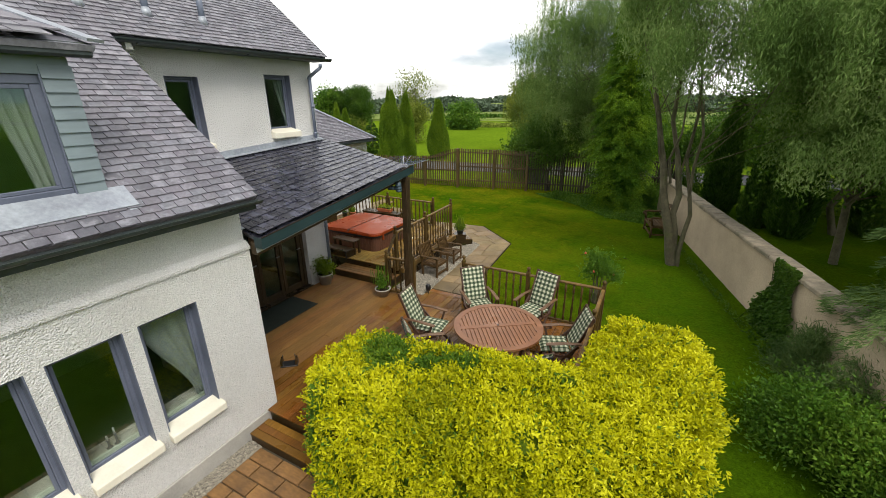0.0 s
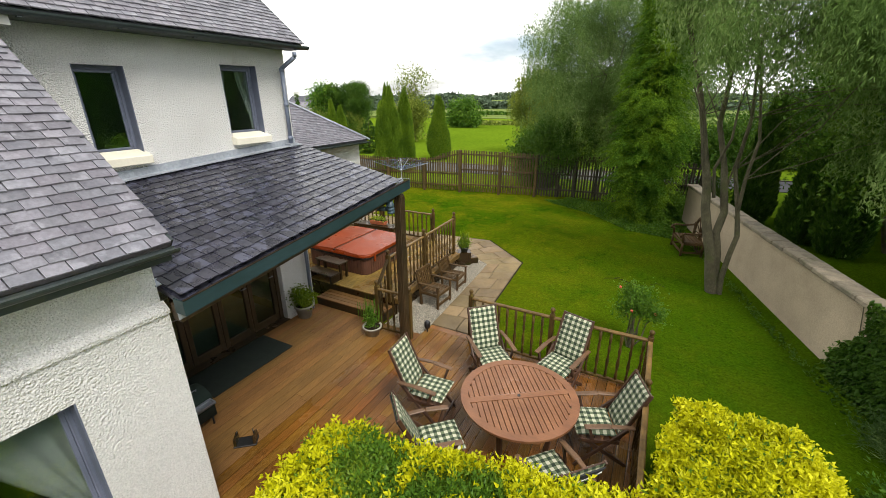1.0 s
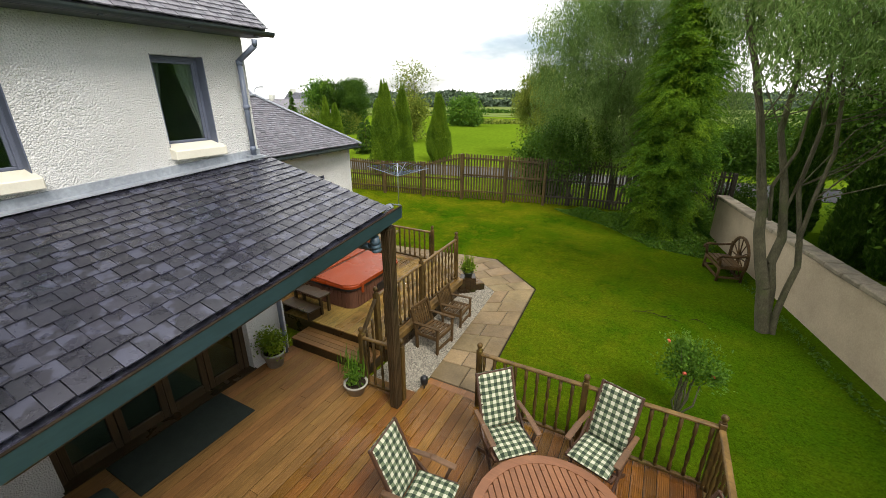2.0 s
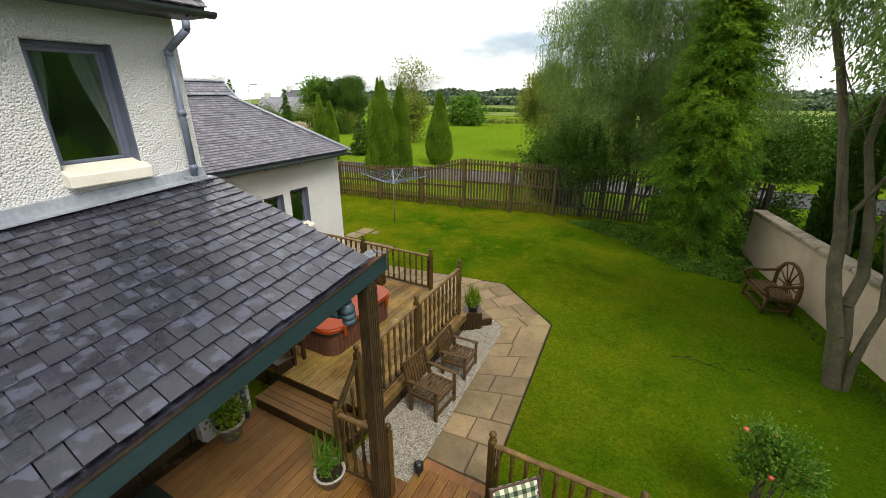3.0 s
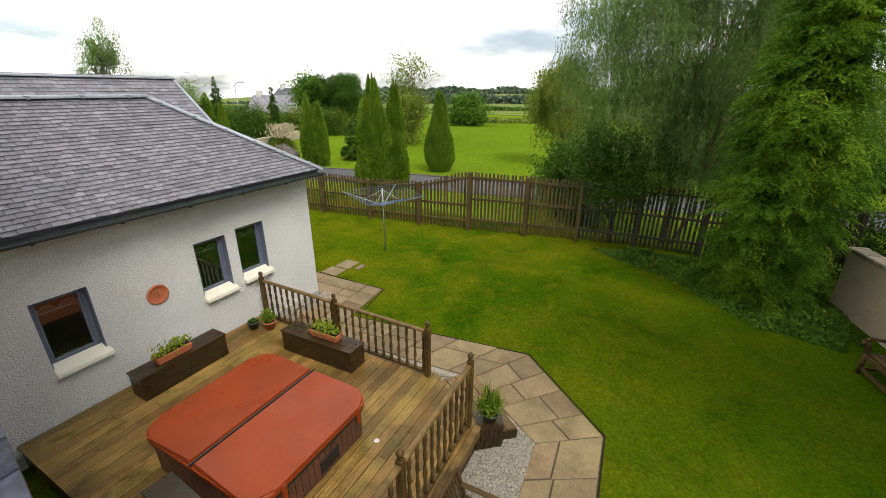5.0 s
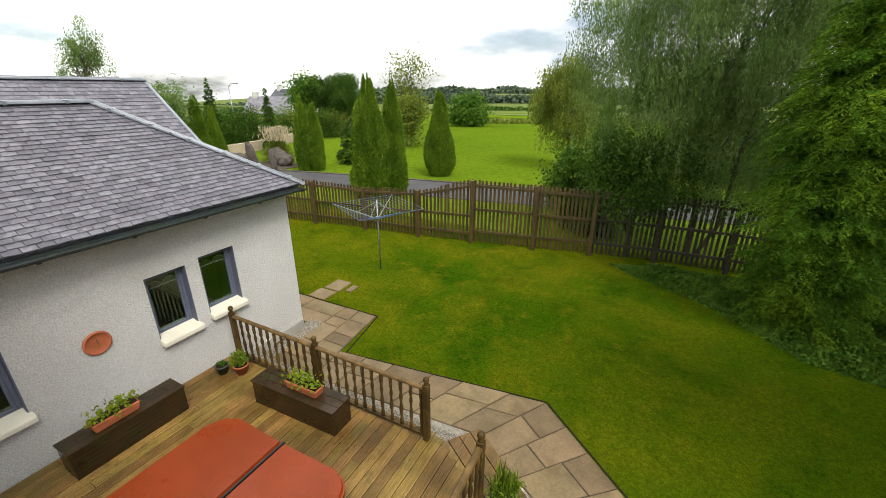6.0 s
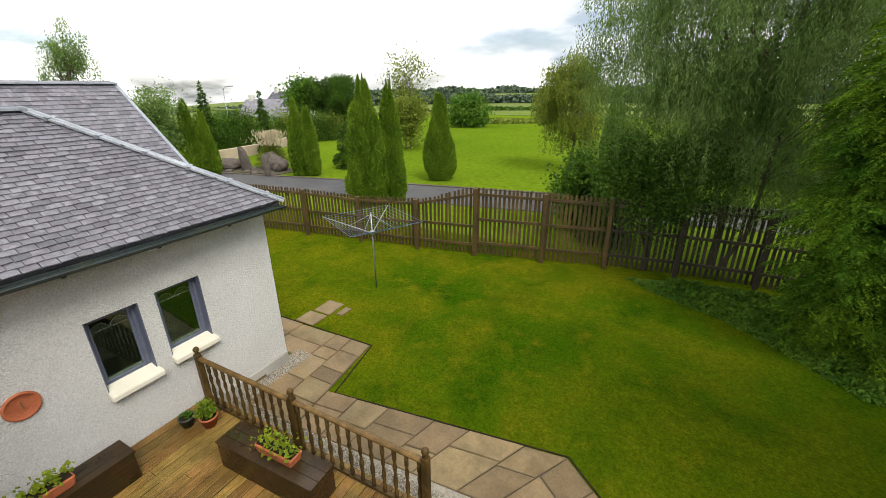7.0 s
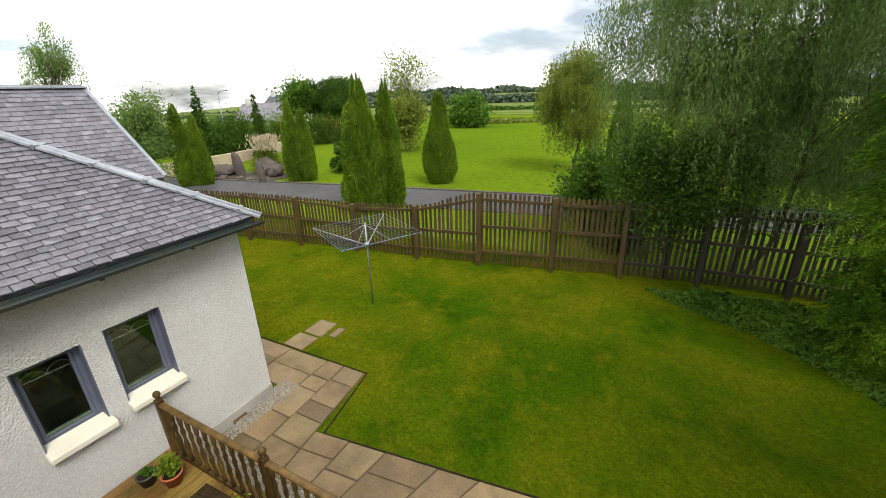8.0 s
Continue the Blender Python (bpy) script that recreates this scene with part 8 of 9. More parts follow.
for i, (x, y, r) in enumerate([(5.2, 21.5, 1.2), (8.2, 21.0, 1.4), (5.6, 11.2, 0.9), (10.5, 19.5, 1.5), (3.3, 33.5, 2.2), (7.5, 35.0, 2.4), (-0.6, 34.5, 1.9), (12.5, 34.0, 2.8), (17.0, 30.0, 3.0), (22, 26, 3.4), (-3.2, 36.0, 1.6)]):
    shrub("roadside_bush", "dark leafy bush beyond the garden wall", x, y, (r, r, r * (1.1 if y < 30 else 1.5)), M["leaf_dark"] if i % 3 else M["leaf_mid"], 80 + i, count=int(10000 * min(r, 2)), leaf=(0.095, 0.055) if y < 30 else (0.20, 0.11))

# ivy on the wall, shrubs beneath
ivy = thing("ivy", "dark glossy ivy climbing over the garden wall", "climbing plant")
rnd_ = np.random.RandomState(12)
n = 5200
s = rnd_.uniform(-0.9, 0.75, n)
zz = rnd_.uniform(-0.25, 1.45, n)
keep = np.abs(s + 0.1) < 0.38 + 0.30 * (1.2 - zz) * rnd_.uniform(0.4, 1.1, n) + 0.12 * np.sin(zz * 5)
s, zz = s[keep], zz[keep]
c0 = Vector((2.28, 9.05))
p = np.stack([c0.x + wd.x * s - wn_.x * (0.05 + 0.12 * rnd_.uniform(0, 1, len(s)) * (1.4 - zz)), c0.y + wd.y * s - wn_.y * (0.05 + 0.12 * rnd_.uniform(0, 1, len(s)) * (1.4 - zz)), zz], 1)
off = float((Vector((c0.x, c0.y)) - W0).dot(wn_))
p[:, 0] -= wn_.x * off
p[:, 1] -= wn_.y * off
part("foliage", leaf_mesh("foliage", p, np.stack([0 * s - wn_.x, 0 * s - wn_.y, 0 * s - 0.6], 1) + rnd_.normal(size=(len(s), 3)) * 0.6, 0.085, 0.065, M["leaf_dark"], rnd_), None, ivy)
bm = bmesh.new()
segs = []
q0 = np.array([c0.x - wn_.x * off, c0.y - wn_.y * off, -0.2])
for k in range(5):
    limb(segs, q0 + np.array([wd.x, wd.y, 0]) * (k - 2) * 0.1, q0 + np.array([wd.x * (k - 2) * 0.22 - wn_.x * 0.03, wd.y * (k - 2) * 0.22 - wn_.y * 0.03, 1.5]), 0.014, 0.006, rnd_, n=5)
stems(bm, segs)
part("stem", bm, M["bark"], ivy)
for i, (x, y, r, h, mat) in enumerate([(2.35, 6.15, 0.80, 0.95, "leaf_mid"), (2.95, 5.3, 0.85, 1.05, "leaf_mid"), (2.75, 7.55, 0.62, 0.85, "leaf_pine"), (3.2, 6.5, 0.7, 1.2, "leaf_pine"), (2.95, 4.2, 0.7, 0.8, "leaf_mid"), (3.5, 3.2, 0.8, 0.9, "leaf_dark")]):
    shrub("garden_shrub", "leafy green shrub at the foot of the garden wall", x, y, (r, r, h), M[mat], 100 + i, count=15000, leaf=(0.062, 0.036) if mat != "leaf_pine" else (0.11, 0.012))
spray_conifer("pine_tree", "young blue-green pine with pale upright shoots", 3.75, 7.2, 5.2, 1.55, M["leaf_pine"], 44, count=30000, leaf=(0.15, 0.014), category="pine tree", power=0.7, skirt=0.5, tiers=0.34)

# rose bush on the lawn
shrub("rose_bush", "standard rose with glossy leaves and a few coral blooms", -0.88, 8.82, (0.43, 0.43, 0.52), M["leaf_mid"], 120, count=3000, leaf=(0.050, 0.032), stem=0.55, flowers=5)

# low ground cover along the bed
def ground_cover(name, label, outline, count, material, seed, leaf=(0.09, 0.06), high=0.22):
    rnd = np.random.RandomState(seed)
    ox, oy = [q[0] for q in outline], [q[1] for q in outline]
    px, py = rnd.uniform(min(ox), max(ox), count), rnd.uniform(min(oy), max(oy), count)
    k = inside_poly(px, py, outline)
    px, py = px[k], py[k]
    d = np.minimum(edge_distance(px, py, outline) / 0.3, 1)
    flat = np.stack([px, py, 0 * px], 1)
    pz = -0.02 + high * d * (0.55 + 0.45 * wobble(flat, 3.0, seed)) * rnd.uniform(0.2, 1.0, len(px))
    ax = rnd.normal(size=(len(px), 3)) + np.array([0, 0, 0.7])
    ob = new(name, leaf_mesh(name, np.stack([px, py, pz], 1), ax, leaf[0], leaf[1], material, rnd))
    return tagged(ob, label, "plants", kind="stuff")


ground_cover("ground_cover", "low leafy ground cover in the bed before the fence", [(-5.2, 19.3), (-4.6, 18.75), (-3.2, 18.0), (-2.2, 17.0), (-1.6, 16.3), (-0.2, 16.0), (0.3, 17.6), (0.3, 19.4), (-3.0, 19.8)], 26000, M["leaf_mid"], 130, high=0.3)
ground_cover("ground_cover", "ragged weeds along the foot of the garden wall", [(0.1, 17.5), (1.95, 9.6), (2.8, 6.6), (2.55, 6.5), (1.75, 9.5), (-0.15, 17.3)], 9000, M["leaf_dark"], 131, high=0.14, leaf=(0.07, 0.04))

# beyond the lane
for i, (x, y, h, r) in enumerate([(-15.6, 22.3, 5.05, 0.90), (-14.95, 23.1, 4.75, 0.58), (-15.3, 28.0, 4.3, 0.80), (-23.0, 25.6, 4.1, 0.55), (-22.4, 25.9, 3.7, 0.5), (-27.6, 22.4, 4.1, 0.52), (-27.0, 22.9, 3.5, 0.48)]):
    column_cypress("cypress_tree", "clipped column cypress on the grass by the lane", x, y, h, r, M["leaf_cypress"], 140 + i, count=30000 if i < 3 else 14000, leaf=(0.12, 0.05) if i < 3 else (0.15, 0.06))
broad_tree("tree_far", "dark round-headed tree beyond the lane", -34.4, 42.9, 6.2, (1.7, 1.8, 2.4), 3.7, 38, 900, (0.15, 0.08), M["leaf_dark"], 150, trunk_r=0.2, spread=0.5, hollow=0.3)
broad_tree("tree_far", "dark drooping birch beyond the lane", -36.6, 41.8, 6.0, (1.3, 1.4, 2.2), 3.9, 26, 620, (0.15, 0.07), M["leaf_dark"], 160, trunk_r=0.13, spread=0.42, hollow=0.3, droop=0.7)
broad_tree("tree_far", "light leafy tree beyond the lane", -38.2, 41.0, 5.6, (1.4, 1.4, 1.7), 4.0, 34, 160, (0.3, 0.18), M["leaf_mid"], 151, trunk_r=0.14, spread=0.55, hollow=0.3)
broad_tree("birch_tree", "thin sparse birch with few leaves beyond the lane", -23.9, 38.8, 7.0, (1.9, 1.5, 1.6), 5.6, 26, 60, (0.22, 0.1), M["leaf_birch"], 152, trunk_r=0.07, spread=0.6)
broad_tree("bush_far", "bronze-green bush beyond the lane", -23.6, 37.6, 4.6, (1.7, 1.5, 2.0), 2.5, 40, 200, (0.24, 0.13), M["leaf_birch"], 153, trunk_r=0.08, spread=0.5, hollow=0.2)
broad_tree("bush_far", "round green bush in the meadow", -28.4, 59.8, 3.8, (2.4, 2.2, 1.9), 1.7, 46, 240, (0.34, 0.2), M["leaf_mid"], 154, trunk_r=0.1, spread=0.6, hollow=0.2)
spray_conifer("monkey_puzzle", "small dark open-branched conifer on the verge", -22.0, 28.6, 2.9, 1.15, M["leaf_dark"], 155, count=7000, leaf=(0.16, 0.05), tiers=0.34)
spray_conifer("spruce_tree", "young spruce beyond the lane", -31.2, 30.2, 4.6, 0.8, M["leaf_dark"], 156, count=7000, leaf=(0.2, 0.05))
spray_conifer("spruce_tree", "young spruce beyond the lane", -39.1, 31.0, 5.3, 1.0, M["leaf_dark"], 157, count=7000, leaf=(0.22, 0.06))
broad_tree("birch_tree", "hanging birch behind the low wing's roof", -31.6, 19.4, 8.0, (1.25, 1.2, 2.2), 5.7, 30, 250, (0.14, 0.042), M["leaf_willow"], 158, trunk_r=0.10, droop=0.9, spread=0.27, hollow=0.3)
broad_tree("ash_tree", "light green ash behind the low wing's roof", -28.2, 20.9, 5.6, (1.25, 1.2, 2.2), 3.1, 44, 230, (0.15, 0.06), M["leaf_willow"], 159, trunk_r=0.1, spread=0.36, hollow=0.25)
for i in range(16):
    x, y = -42.0 + i * 0.52 + rr.uniform(-0.5, 0.5), 27.0 + i * 0.95 + rr.uniform(-1.2, 1.2)
    r = rr.uniform(1.5, 2.3)
    shrub("hedgerow_bush", "mixed green bush in the far gardens", x, y, (r, r, r * 1.2), M[("leaf_dark", "leaf_mid", "leaf_dark", "leaf_birch")[i % 4]], 170 + i, count=6500, leaf=(0.17, 0.10))

# standing stones, boulders, pampas grass by the lane
def boulder(name, label, x, y, size, seed, lean=0.0):
    bm = bmesh.new()
    bmesh.ops.create_icosphere(bm, subdivisions=3, radius=1.0)
    rnd = np.random.RandomState(seed)
    co = np.array([v.co[:] for v in bm.verts])
    w = 1 + 0.16 * wobble(co, 2.2, seed) + 0.07 * wobble(co, 5.0, seed + 1)
    for v, k in zip(bm.verts, w):
        v.co = Vector((v.co.x * size[0], v.co.y * size[1], v.co.z * size[2])) * float(k)
    tagged(part(name, bm, M["boulder"], at=pose(x, y, size[2] * 0.75 - 0.05, 0, lean, rnd.uniform(0, 180))), label, "stone", group="stones by the lane")


for i, (x, y, size, lean) in enumerate([(-24.5, 24.5, (0.30, 0.16, 0.75), 12), (-27.1, 25.1, (0.30, 0.22, 0.85), -8), (-28.4, 24.9, (0.75, 0.5, 0.42), 0), (-26.2, 26.4, (1.0, 0.6, 0.60), 0), (-25.2, 26.0, (0.6, 0.45, 0.45), 0), (-26.4, 24.6, (0.25, 0.2, 0.14), 0), (-25.6, 24.5, (0.2, 0.24, 0.13), 0), (-27.7, 24.4, (0.26, 0.2, 0.12), 0)]):
    boulder("boulder", "upright grey-pink standing stone by the lane" if size[2] > 0.6 else "rounded grey boulder by the lane", x, y, size, 200 + i, lean)
pam = thing("pampas_grass", "clump of pampas grass with cream plumes", "ornamental grass", pose(-26.4, 26.6, -0.05))
rnd_ = np.random.RandomState(9)
n = 1600
a = rnd_.uniform(0, 6.28, n)
q = rnd_.uniform(0, 1, n)
p = np.stack([np.cos(a) * 0.9 * q, np.sin(a) * 0.9 * q, 1.1 * (1 - 0.75 * q ** 2) + rnd_.uniform(-0.2, 0.2, n)], 1)
part("blades", leaf_mesh("blades", p, np.stack([np.cos(a) * q, np.sin(a) * q, 1.1 - q * 1.3], 1), 0.7, 0.025, M["leaf_birch"], rnd_), None, pam)
p = np.stack([rnd_.normal(size=900) * 0.42, rnd_.normal(size=900) * 0.42, rnd_.uniform(1.45, 2.25, 900)], 1)
p[:, :2] = np.round(p[:, :2] / 0.2) * 0.2 + rnd_.normal(size=(900, 2)) * 0.035
part("plumes", leaf_mesh("plumes", p, rnd_.normal(size=(900, 3)) * 0.3 + np.array([0, 0, 1]), 0.22, 0.05, M["plume"], rnd_), None, pam, "cream feathery plumes")
strip("lane_wall", [(-33.5, 20.5), (-32.0, 23.5), (-32.0, 27.6), (-32.6, 31.0), (-34.5, 35.5)], 0.3, -0.3, 0.70, M["wall_render"], "low cream garden wall curving back from the lane", "wall")
strip("rockery_bed", [(-30.6, 24.2), (-28.4, 25.2), (-26.0, 25.9), (-24.2, 25.6)], 2.0, -0.2, 0.01, M["mortar"], "stony rockery bed round the boulders", "flower bed")
strip("side_lane", [(-34.6, 22.0), (-33.8, 27.0), (-35.0, 32.0), (-38.0, 38.0)], 2.4, -0.2, 0.005, M["asphalt"], "grey tarmac drive behind the low wall", "road")

# far houses
def far_house(x, y, turn, w, d, eave, ridge, roof, label):
    h = thing("house", label, "house", pose(x, y, ground_z(x, y) - 0.2, 0, 0, turn), group="far houses")
    bm = bmesh.new()
    box(bm, -w / 2, w / 2, -d / 2, d / 2, 0, eave)
    for s in (-1, 1):
        v = [bm.verts.new(c) for c in ((s * w / 2, -d / 2, eave), (s * w / 2, d / 2, eave), (s * w / 2, 0, ridge))]
        bm.faces.new(v if s > 0 else v[::-1])
    part("wall", bm, M["white_wall"], h)
    for s in (-1, 1):
        bm = bmesh.new()
        beam(bm, (0, s * (d / 2 + 0.3), eave - 0.1), (0, 0, ridge + 0.1), w + 0.6, 0.15)
        part("roof", bm, M[roof], h)
    bm = bmesh.new()
    box(bm, -w / 2 + 0.3, -w / 2 + 0.9, -0.35, 0.35, ridge - 0.5, ridge + 0.7)
    part("chimney", bm, M["white_wall"], h)
    for i in range(3):
        for s in (-1, 1):
            bm = bmesh.new()
            xx = -w / 3 + i * w / 3
            box(bm, xx - 0.5, xx + 0.5, s * d / 2 - 0.03, s * d / 2 + 0.03, 1.0, 2.2)
            part("window", bm, M["black"], h)
    return h


far_house(-52.6, 52.8, 2, 6.0, 5.6, 2.9, 5.2, "slate", "white far house with dark slate roof")
far_house(-50.6, 47.3, 22, 5.6, 4.4, 2.2, 4.1, "slate_dry", "low white far house with pale grey roof")
sl = thing("street_lamp", "thin grey street lamp by the far lane", "street lamp", pose(-40.6, 34.1, -0.1))
bm = bmesh.new()
pipe(bm, [(0, 0, 0), (0, 0, 4.7), (0.2, 0.1, 4.95), (0.6, 0.3, 5.0)], 0.035, 6)
part("pole", bm, M["metal"], sl)
bm = bmesh.new()
box(bm, 0.5, 0.9, 0.2, 0.4, 4.95, 5.05)
part("head", bm, M["metal"], sl)

# woods and hills on the skyline
def far_woods(name, label, points, count, high, size, material, seed):
    rnd = np.random.RandomState(seed)
    pts = np.array(points, float)
    s = rnd.uniform(0, len(pts) - 1.001, count)
    i = s.astype(int)
    p = pts[i] + (pts[i + 1] - pts[i]) * (s - i)[:, None]
    p = p + rnd.normal(size=(count, 2)) * size * 2.0
    lump = 0.62 + 0.38 * wobble(np.stack([p[:, 0], p[:, 1], 0 * s], 1), 0.09, seed)
    z = rnd.uniform(0, 1, count) * high * lump + np.array([ground_z(*q) for q in p])
    ob = new(name, leaf_mesh(name, np.stack([p[:, 0], p[:, 1], z - 0.3], 1), rnd.normal(size=(count, 3)), size, size * 0.8, material, rnd))
    return tagged(ob, label, "woodland", kind="stuff")


far_woods("far_woods", "dark line of woods beyond the fields", [(-150, 110), (-110, 140), (-75, 158), (-40, 168), (0, 172), (60, 176), (140, 160)], 26000, 5.6, 1.3, M["hill"], 1)
far_woods("far_hedge", "far field hedge", [(-60, 96), (-45, 110), (-10, 118), (60, 122), (140, 112)], 5000, 1.3, 0.8, M["leaf_dark"], 2)
far_woods("field_margin", "rough yellow-green field margin", [(-30, 66), (-24, 70), (-16, 73), (-10, 74)], 3600, 1.3, 0.5, M["leaf_birch"], 3)
far_woods("far_woods", "far hazy woods on the skyline", [(-500, 300), (-250, 420), (0, 480), (300, 460)], 6000, 8.0, 5.0, M["hill"], 4)

# pot plants
def pot(name, label, x, y, z, r, h, mat, seed, leaf_mat, spread, tall, count=900, leaf=(0.06, 0.035), spiky=0):
    t = thing(name, label, "potted plant", pose(x, y, z))
    bm = bmesh.new()
    lathe(bm, [(r * 0.68, 0), (r * 0.95, h * 0.85), (r * 1.05, h * 0.86), (r * 1.06, h), (r * 0.92, h), (r * 0.88, h * 0.9)], 18)
    part("pot", bm, M[mat], t)
    bm = bmesh.new()
    tube(bm, (0, 0, h * 0.80), (0, 0, h * 0.91), r * 0.86, r * 0.86, 16)
    part("soil", bm, M["soil"], t)
    rnd = np.random.RandomState(seed)
    k = 14
    c = unit(rnd.normal(size=(k, 3))) * rnd.uniform(0.3, 1, (k, 1)) * np.array([spread, spread, tall * 0.5])
    c[:, 2] = h + tall * 0.5 + c[:, 2] * 0.9
    idx = rnd.randint(0, k, count)
    p = c[idx] + rnd.normal(size=(count, 3)) * spread * 0.32
    p[:, 2] = np.maximum(p[:, 2], h)
    part("leaves", leaf_mesh("leaves", p, rnd.normal(size=(count, 3)) + np.array([0, 0, 0.4]), leaf[0], leaf[1], M[leaf_mat], rnd), None, t)
    segs = []
    for q in c:
        limb(segs, (0, 0, h * 0.85), q, 0.008, 0.004, rnd, n=4)
    bm = bmesh.new()
    stems(bm, segs)
    part("stem", bm, M["leaf_mid"], t)
    if spiky:
        q = np.stack([rnd.normal(size=spiky) * r * 0.5, rnd.normal(size=spiky) * r * 0.5, h + rnd.uniform(0.1, tall * 1.5, spiky)], 1)
        part("spiky_foliage", leaf_mesh("spiky_foliage", q, rnd.normal(size=(spiky, 3)) * 0.16 + np.array([0, 0, 1]), 0.30, 0.018, M[leaf_mat], rnd), None, t)
    return t


def trough(name, label, x, y, z, turn, w, d, h, seed):
    t = thing(name, label, "planter", pose(x, y, z, 0, 0, turn), group="terracotta troughs")
    bm = bmesh.new()
    v = box(bm, -w / 2, w / 2, -d / 2, d / 2, 0, h)
    for q in v:
        if q.co.z < 0.01:
            q.co.x *= 0.9
            q.co.y *= 0.85
    part("trough", bm, M["terracotta"], t, bevel=0.012)
    bm = bmesh.new()
    box(bm, -w / 2 + 0.02, w / 2 - 0.02, -d / 2 + 0.02, d / 2 - 0.02, h - 0.01, h + 0.006)
    part("soil", bm, M["soil"], t)
    rnd = np.random.RandomState(seed)
    n = 180
    p = np.stack([rnd.uniform(-w / 2, w / 2, n) * 0.95, rnd.normal(size=n) * d * 0.42, h + rnd.uniform(0.0, 0.12, n)], 1)
    p[:, 0] = np.round(p[:, 0] / 0.12) * 0.12 + rnd.normal(size=n) * 0.025
    part("leaves", leaf_mesh("leaves", p, rnd.normal(size=(n, 3)) + np.array([0, 0, 0.5]), 0.055, 0.040, M["leaf_lime"], rnd), None, t)
    return t


pot("pot_plant", "yellow-green shrub in a pale stone pot on the deck", -7.0, 6.82, 0.001, 0.19, 0.28, "stone_pot", 1, "leaf_lime", 0.24, 0.40, 900)
pot("pot_plant", "spindly plant in a pale glazed bowl on the deck", -5.32, 6.93, 0.001, 0.18, 0.19, "stone_pot", 2, "leaf_mid", 0.13, 0.34, 420, spiky=60)
pot("pot_plant", "spiky green and gold plant in a dark pot", -5.26, 10.98, 0.355, 0.12, 0.13, "green_pot", 3, "leaf_lime", 0.15, 0.20, 800, spiky=90, leaf=(0.045, 0.028))
pot("pot_plant", "small leafy plant in a green pot by the wall", -9.92, 10.98, UP + 0.002, 0.10, 0.15, "green_pot", 4, "leaf_mid", 0.05, 0.05, 80, leaf=(0.045, 0.03))
pot("pot_plant", "leafy plant in a small terracotta pot by the railing", -9.66, 11.12, UP + 0.002, 0.11, 0.16, "terracotta", 5, "leaf_lime", 0.11, 0.19, 210)
trough("flower_trough", "terracotta trough with green leaves on the dark chest", -9.78, 9.52, UP + 0.386, 90, 0.52, 0.18, 0.12, 7)
trough("flower_trough", "terracotta trough with green and yellow leaves on the dark chest", -8.12, 10.99, UP + 0.386, 2, 0.56, 0.18, 0.12, 8)

# a bare twig lying on the lawn
tw = thing("fallen_branch", "thin bare fallen twig lying on the lawn", "branch", pose(TWIG[0], TWIG[1], ground_z(*TWIG) + 0.004))
rnd_ = np.random.RandomState(5)
segs = []
line = limb(segs, (-0.75, 0.10, 0.0), (0.65, 0.22, 0.0), 0.006, 0.003, rnd_, bends=7, sway=0.10, n=5)
for k, (dx, dy) in zip((1, 2, 3, 4, 5, 6), ((0.18, 0.10), (0.15, -0.12), (0.2, 0.09), (0.15, -0.1), (0.18, 0.08), (0.15, -0.06))):
    limb(segs, line[k], line[k] + np.array([dx, dy, 0.03]), 0.006, 0.003, rnd_, bends=3, sway=0.2, n=4)
bm = bmesh.new()
stems(bm, segs)
part("twig", bm, M["soil"], tw)

# ---- curtains behind the windows ----
def curtain(label, x, y_side, y_mid, z0, z1, seed, gather=0.78):
    """A net curtain gathered to one side of a window, falling in soft folds."""
    rnd = random.Random(seed)
    bm = bmesh.new()
    rows, cols = 14, 22
    grid = []
    for j in range(rows + 1):
        f = j / rows
        reach = y_mid + (y_side - y_mid) * (smooth01(f) * gather)
        row = []
        for i in range(cols + 1):
            u = i / cols
            y = y_side + (reach - y_side) * u
            row.append(bm.verts.new((x + 0.022 * math.sin(u * 22 + f * 2 + seed), y, z1 + (z0 - z1) * f)))
        grid.append(row)
    for j in range(rows):
        for i in range(cols):
            f = bm.faces.new((grid[j][i], grid[j][i + 1], grid[j + 1][i + 1], grid[j + 1][i]))
            f.smooth = True
    bmesh.ops.solidify(bm, geom=list(bm.faces), thickness=0.006)
    tagged(part("curtain", bm, M["curtain"]), label, "curtain", group="net curtains")


curtain("pale net curtain drawn to the window's side", -4.90, 2.43, 1.86, 0.72, 2.02, 1)
curtain("pale net curtain drawn to the window's side", -4.90, 0.26, 0.74, 0.72, 2.02, 2)
curtain("long pale curtain inside the dormer window", D_X - 0.14, D_Y1 - 0.27, D_Y1 - 0.56, D_Z0 + 0.05, D_Z1 - 0.16, 3, 0.35)
curtain("pale curtain inside the upstairs window", -7.43, 6.66, 6.40, 3.75, 4.78, 4)
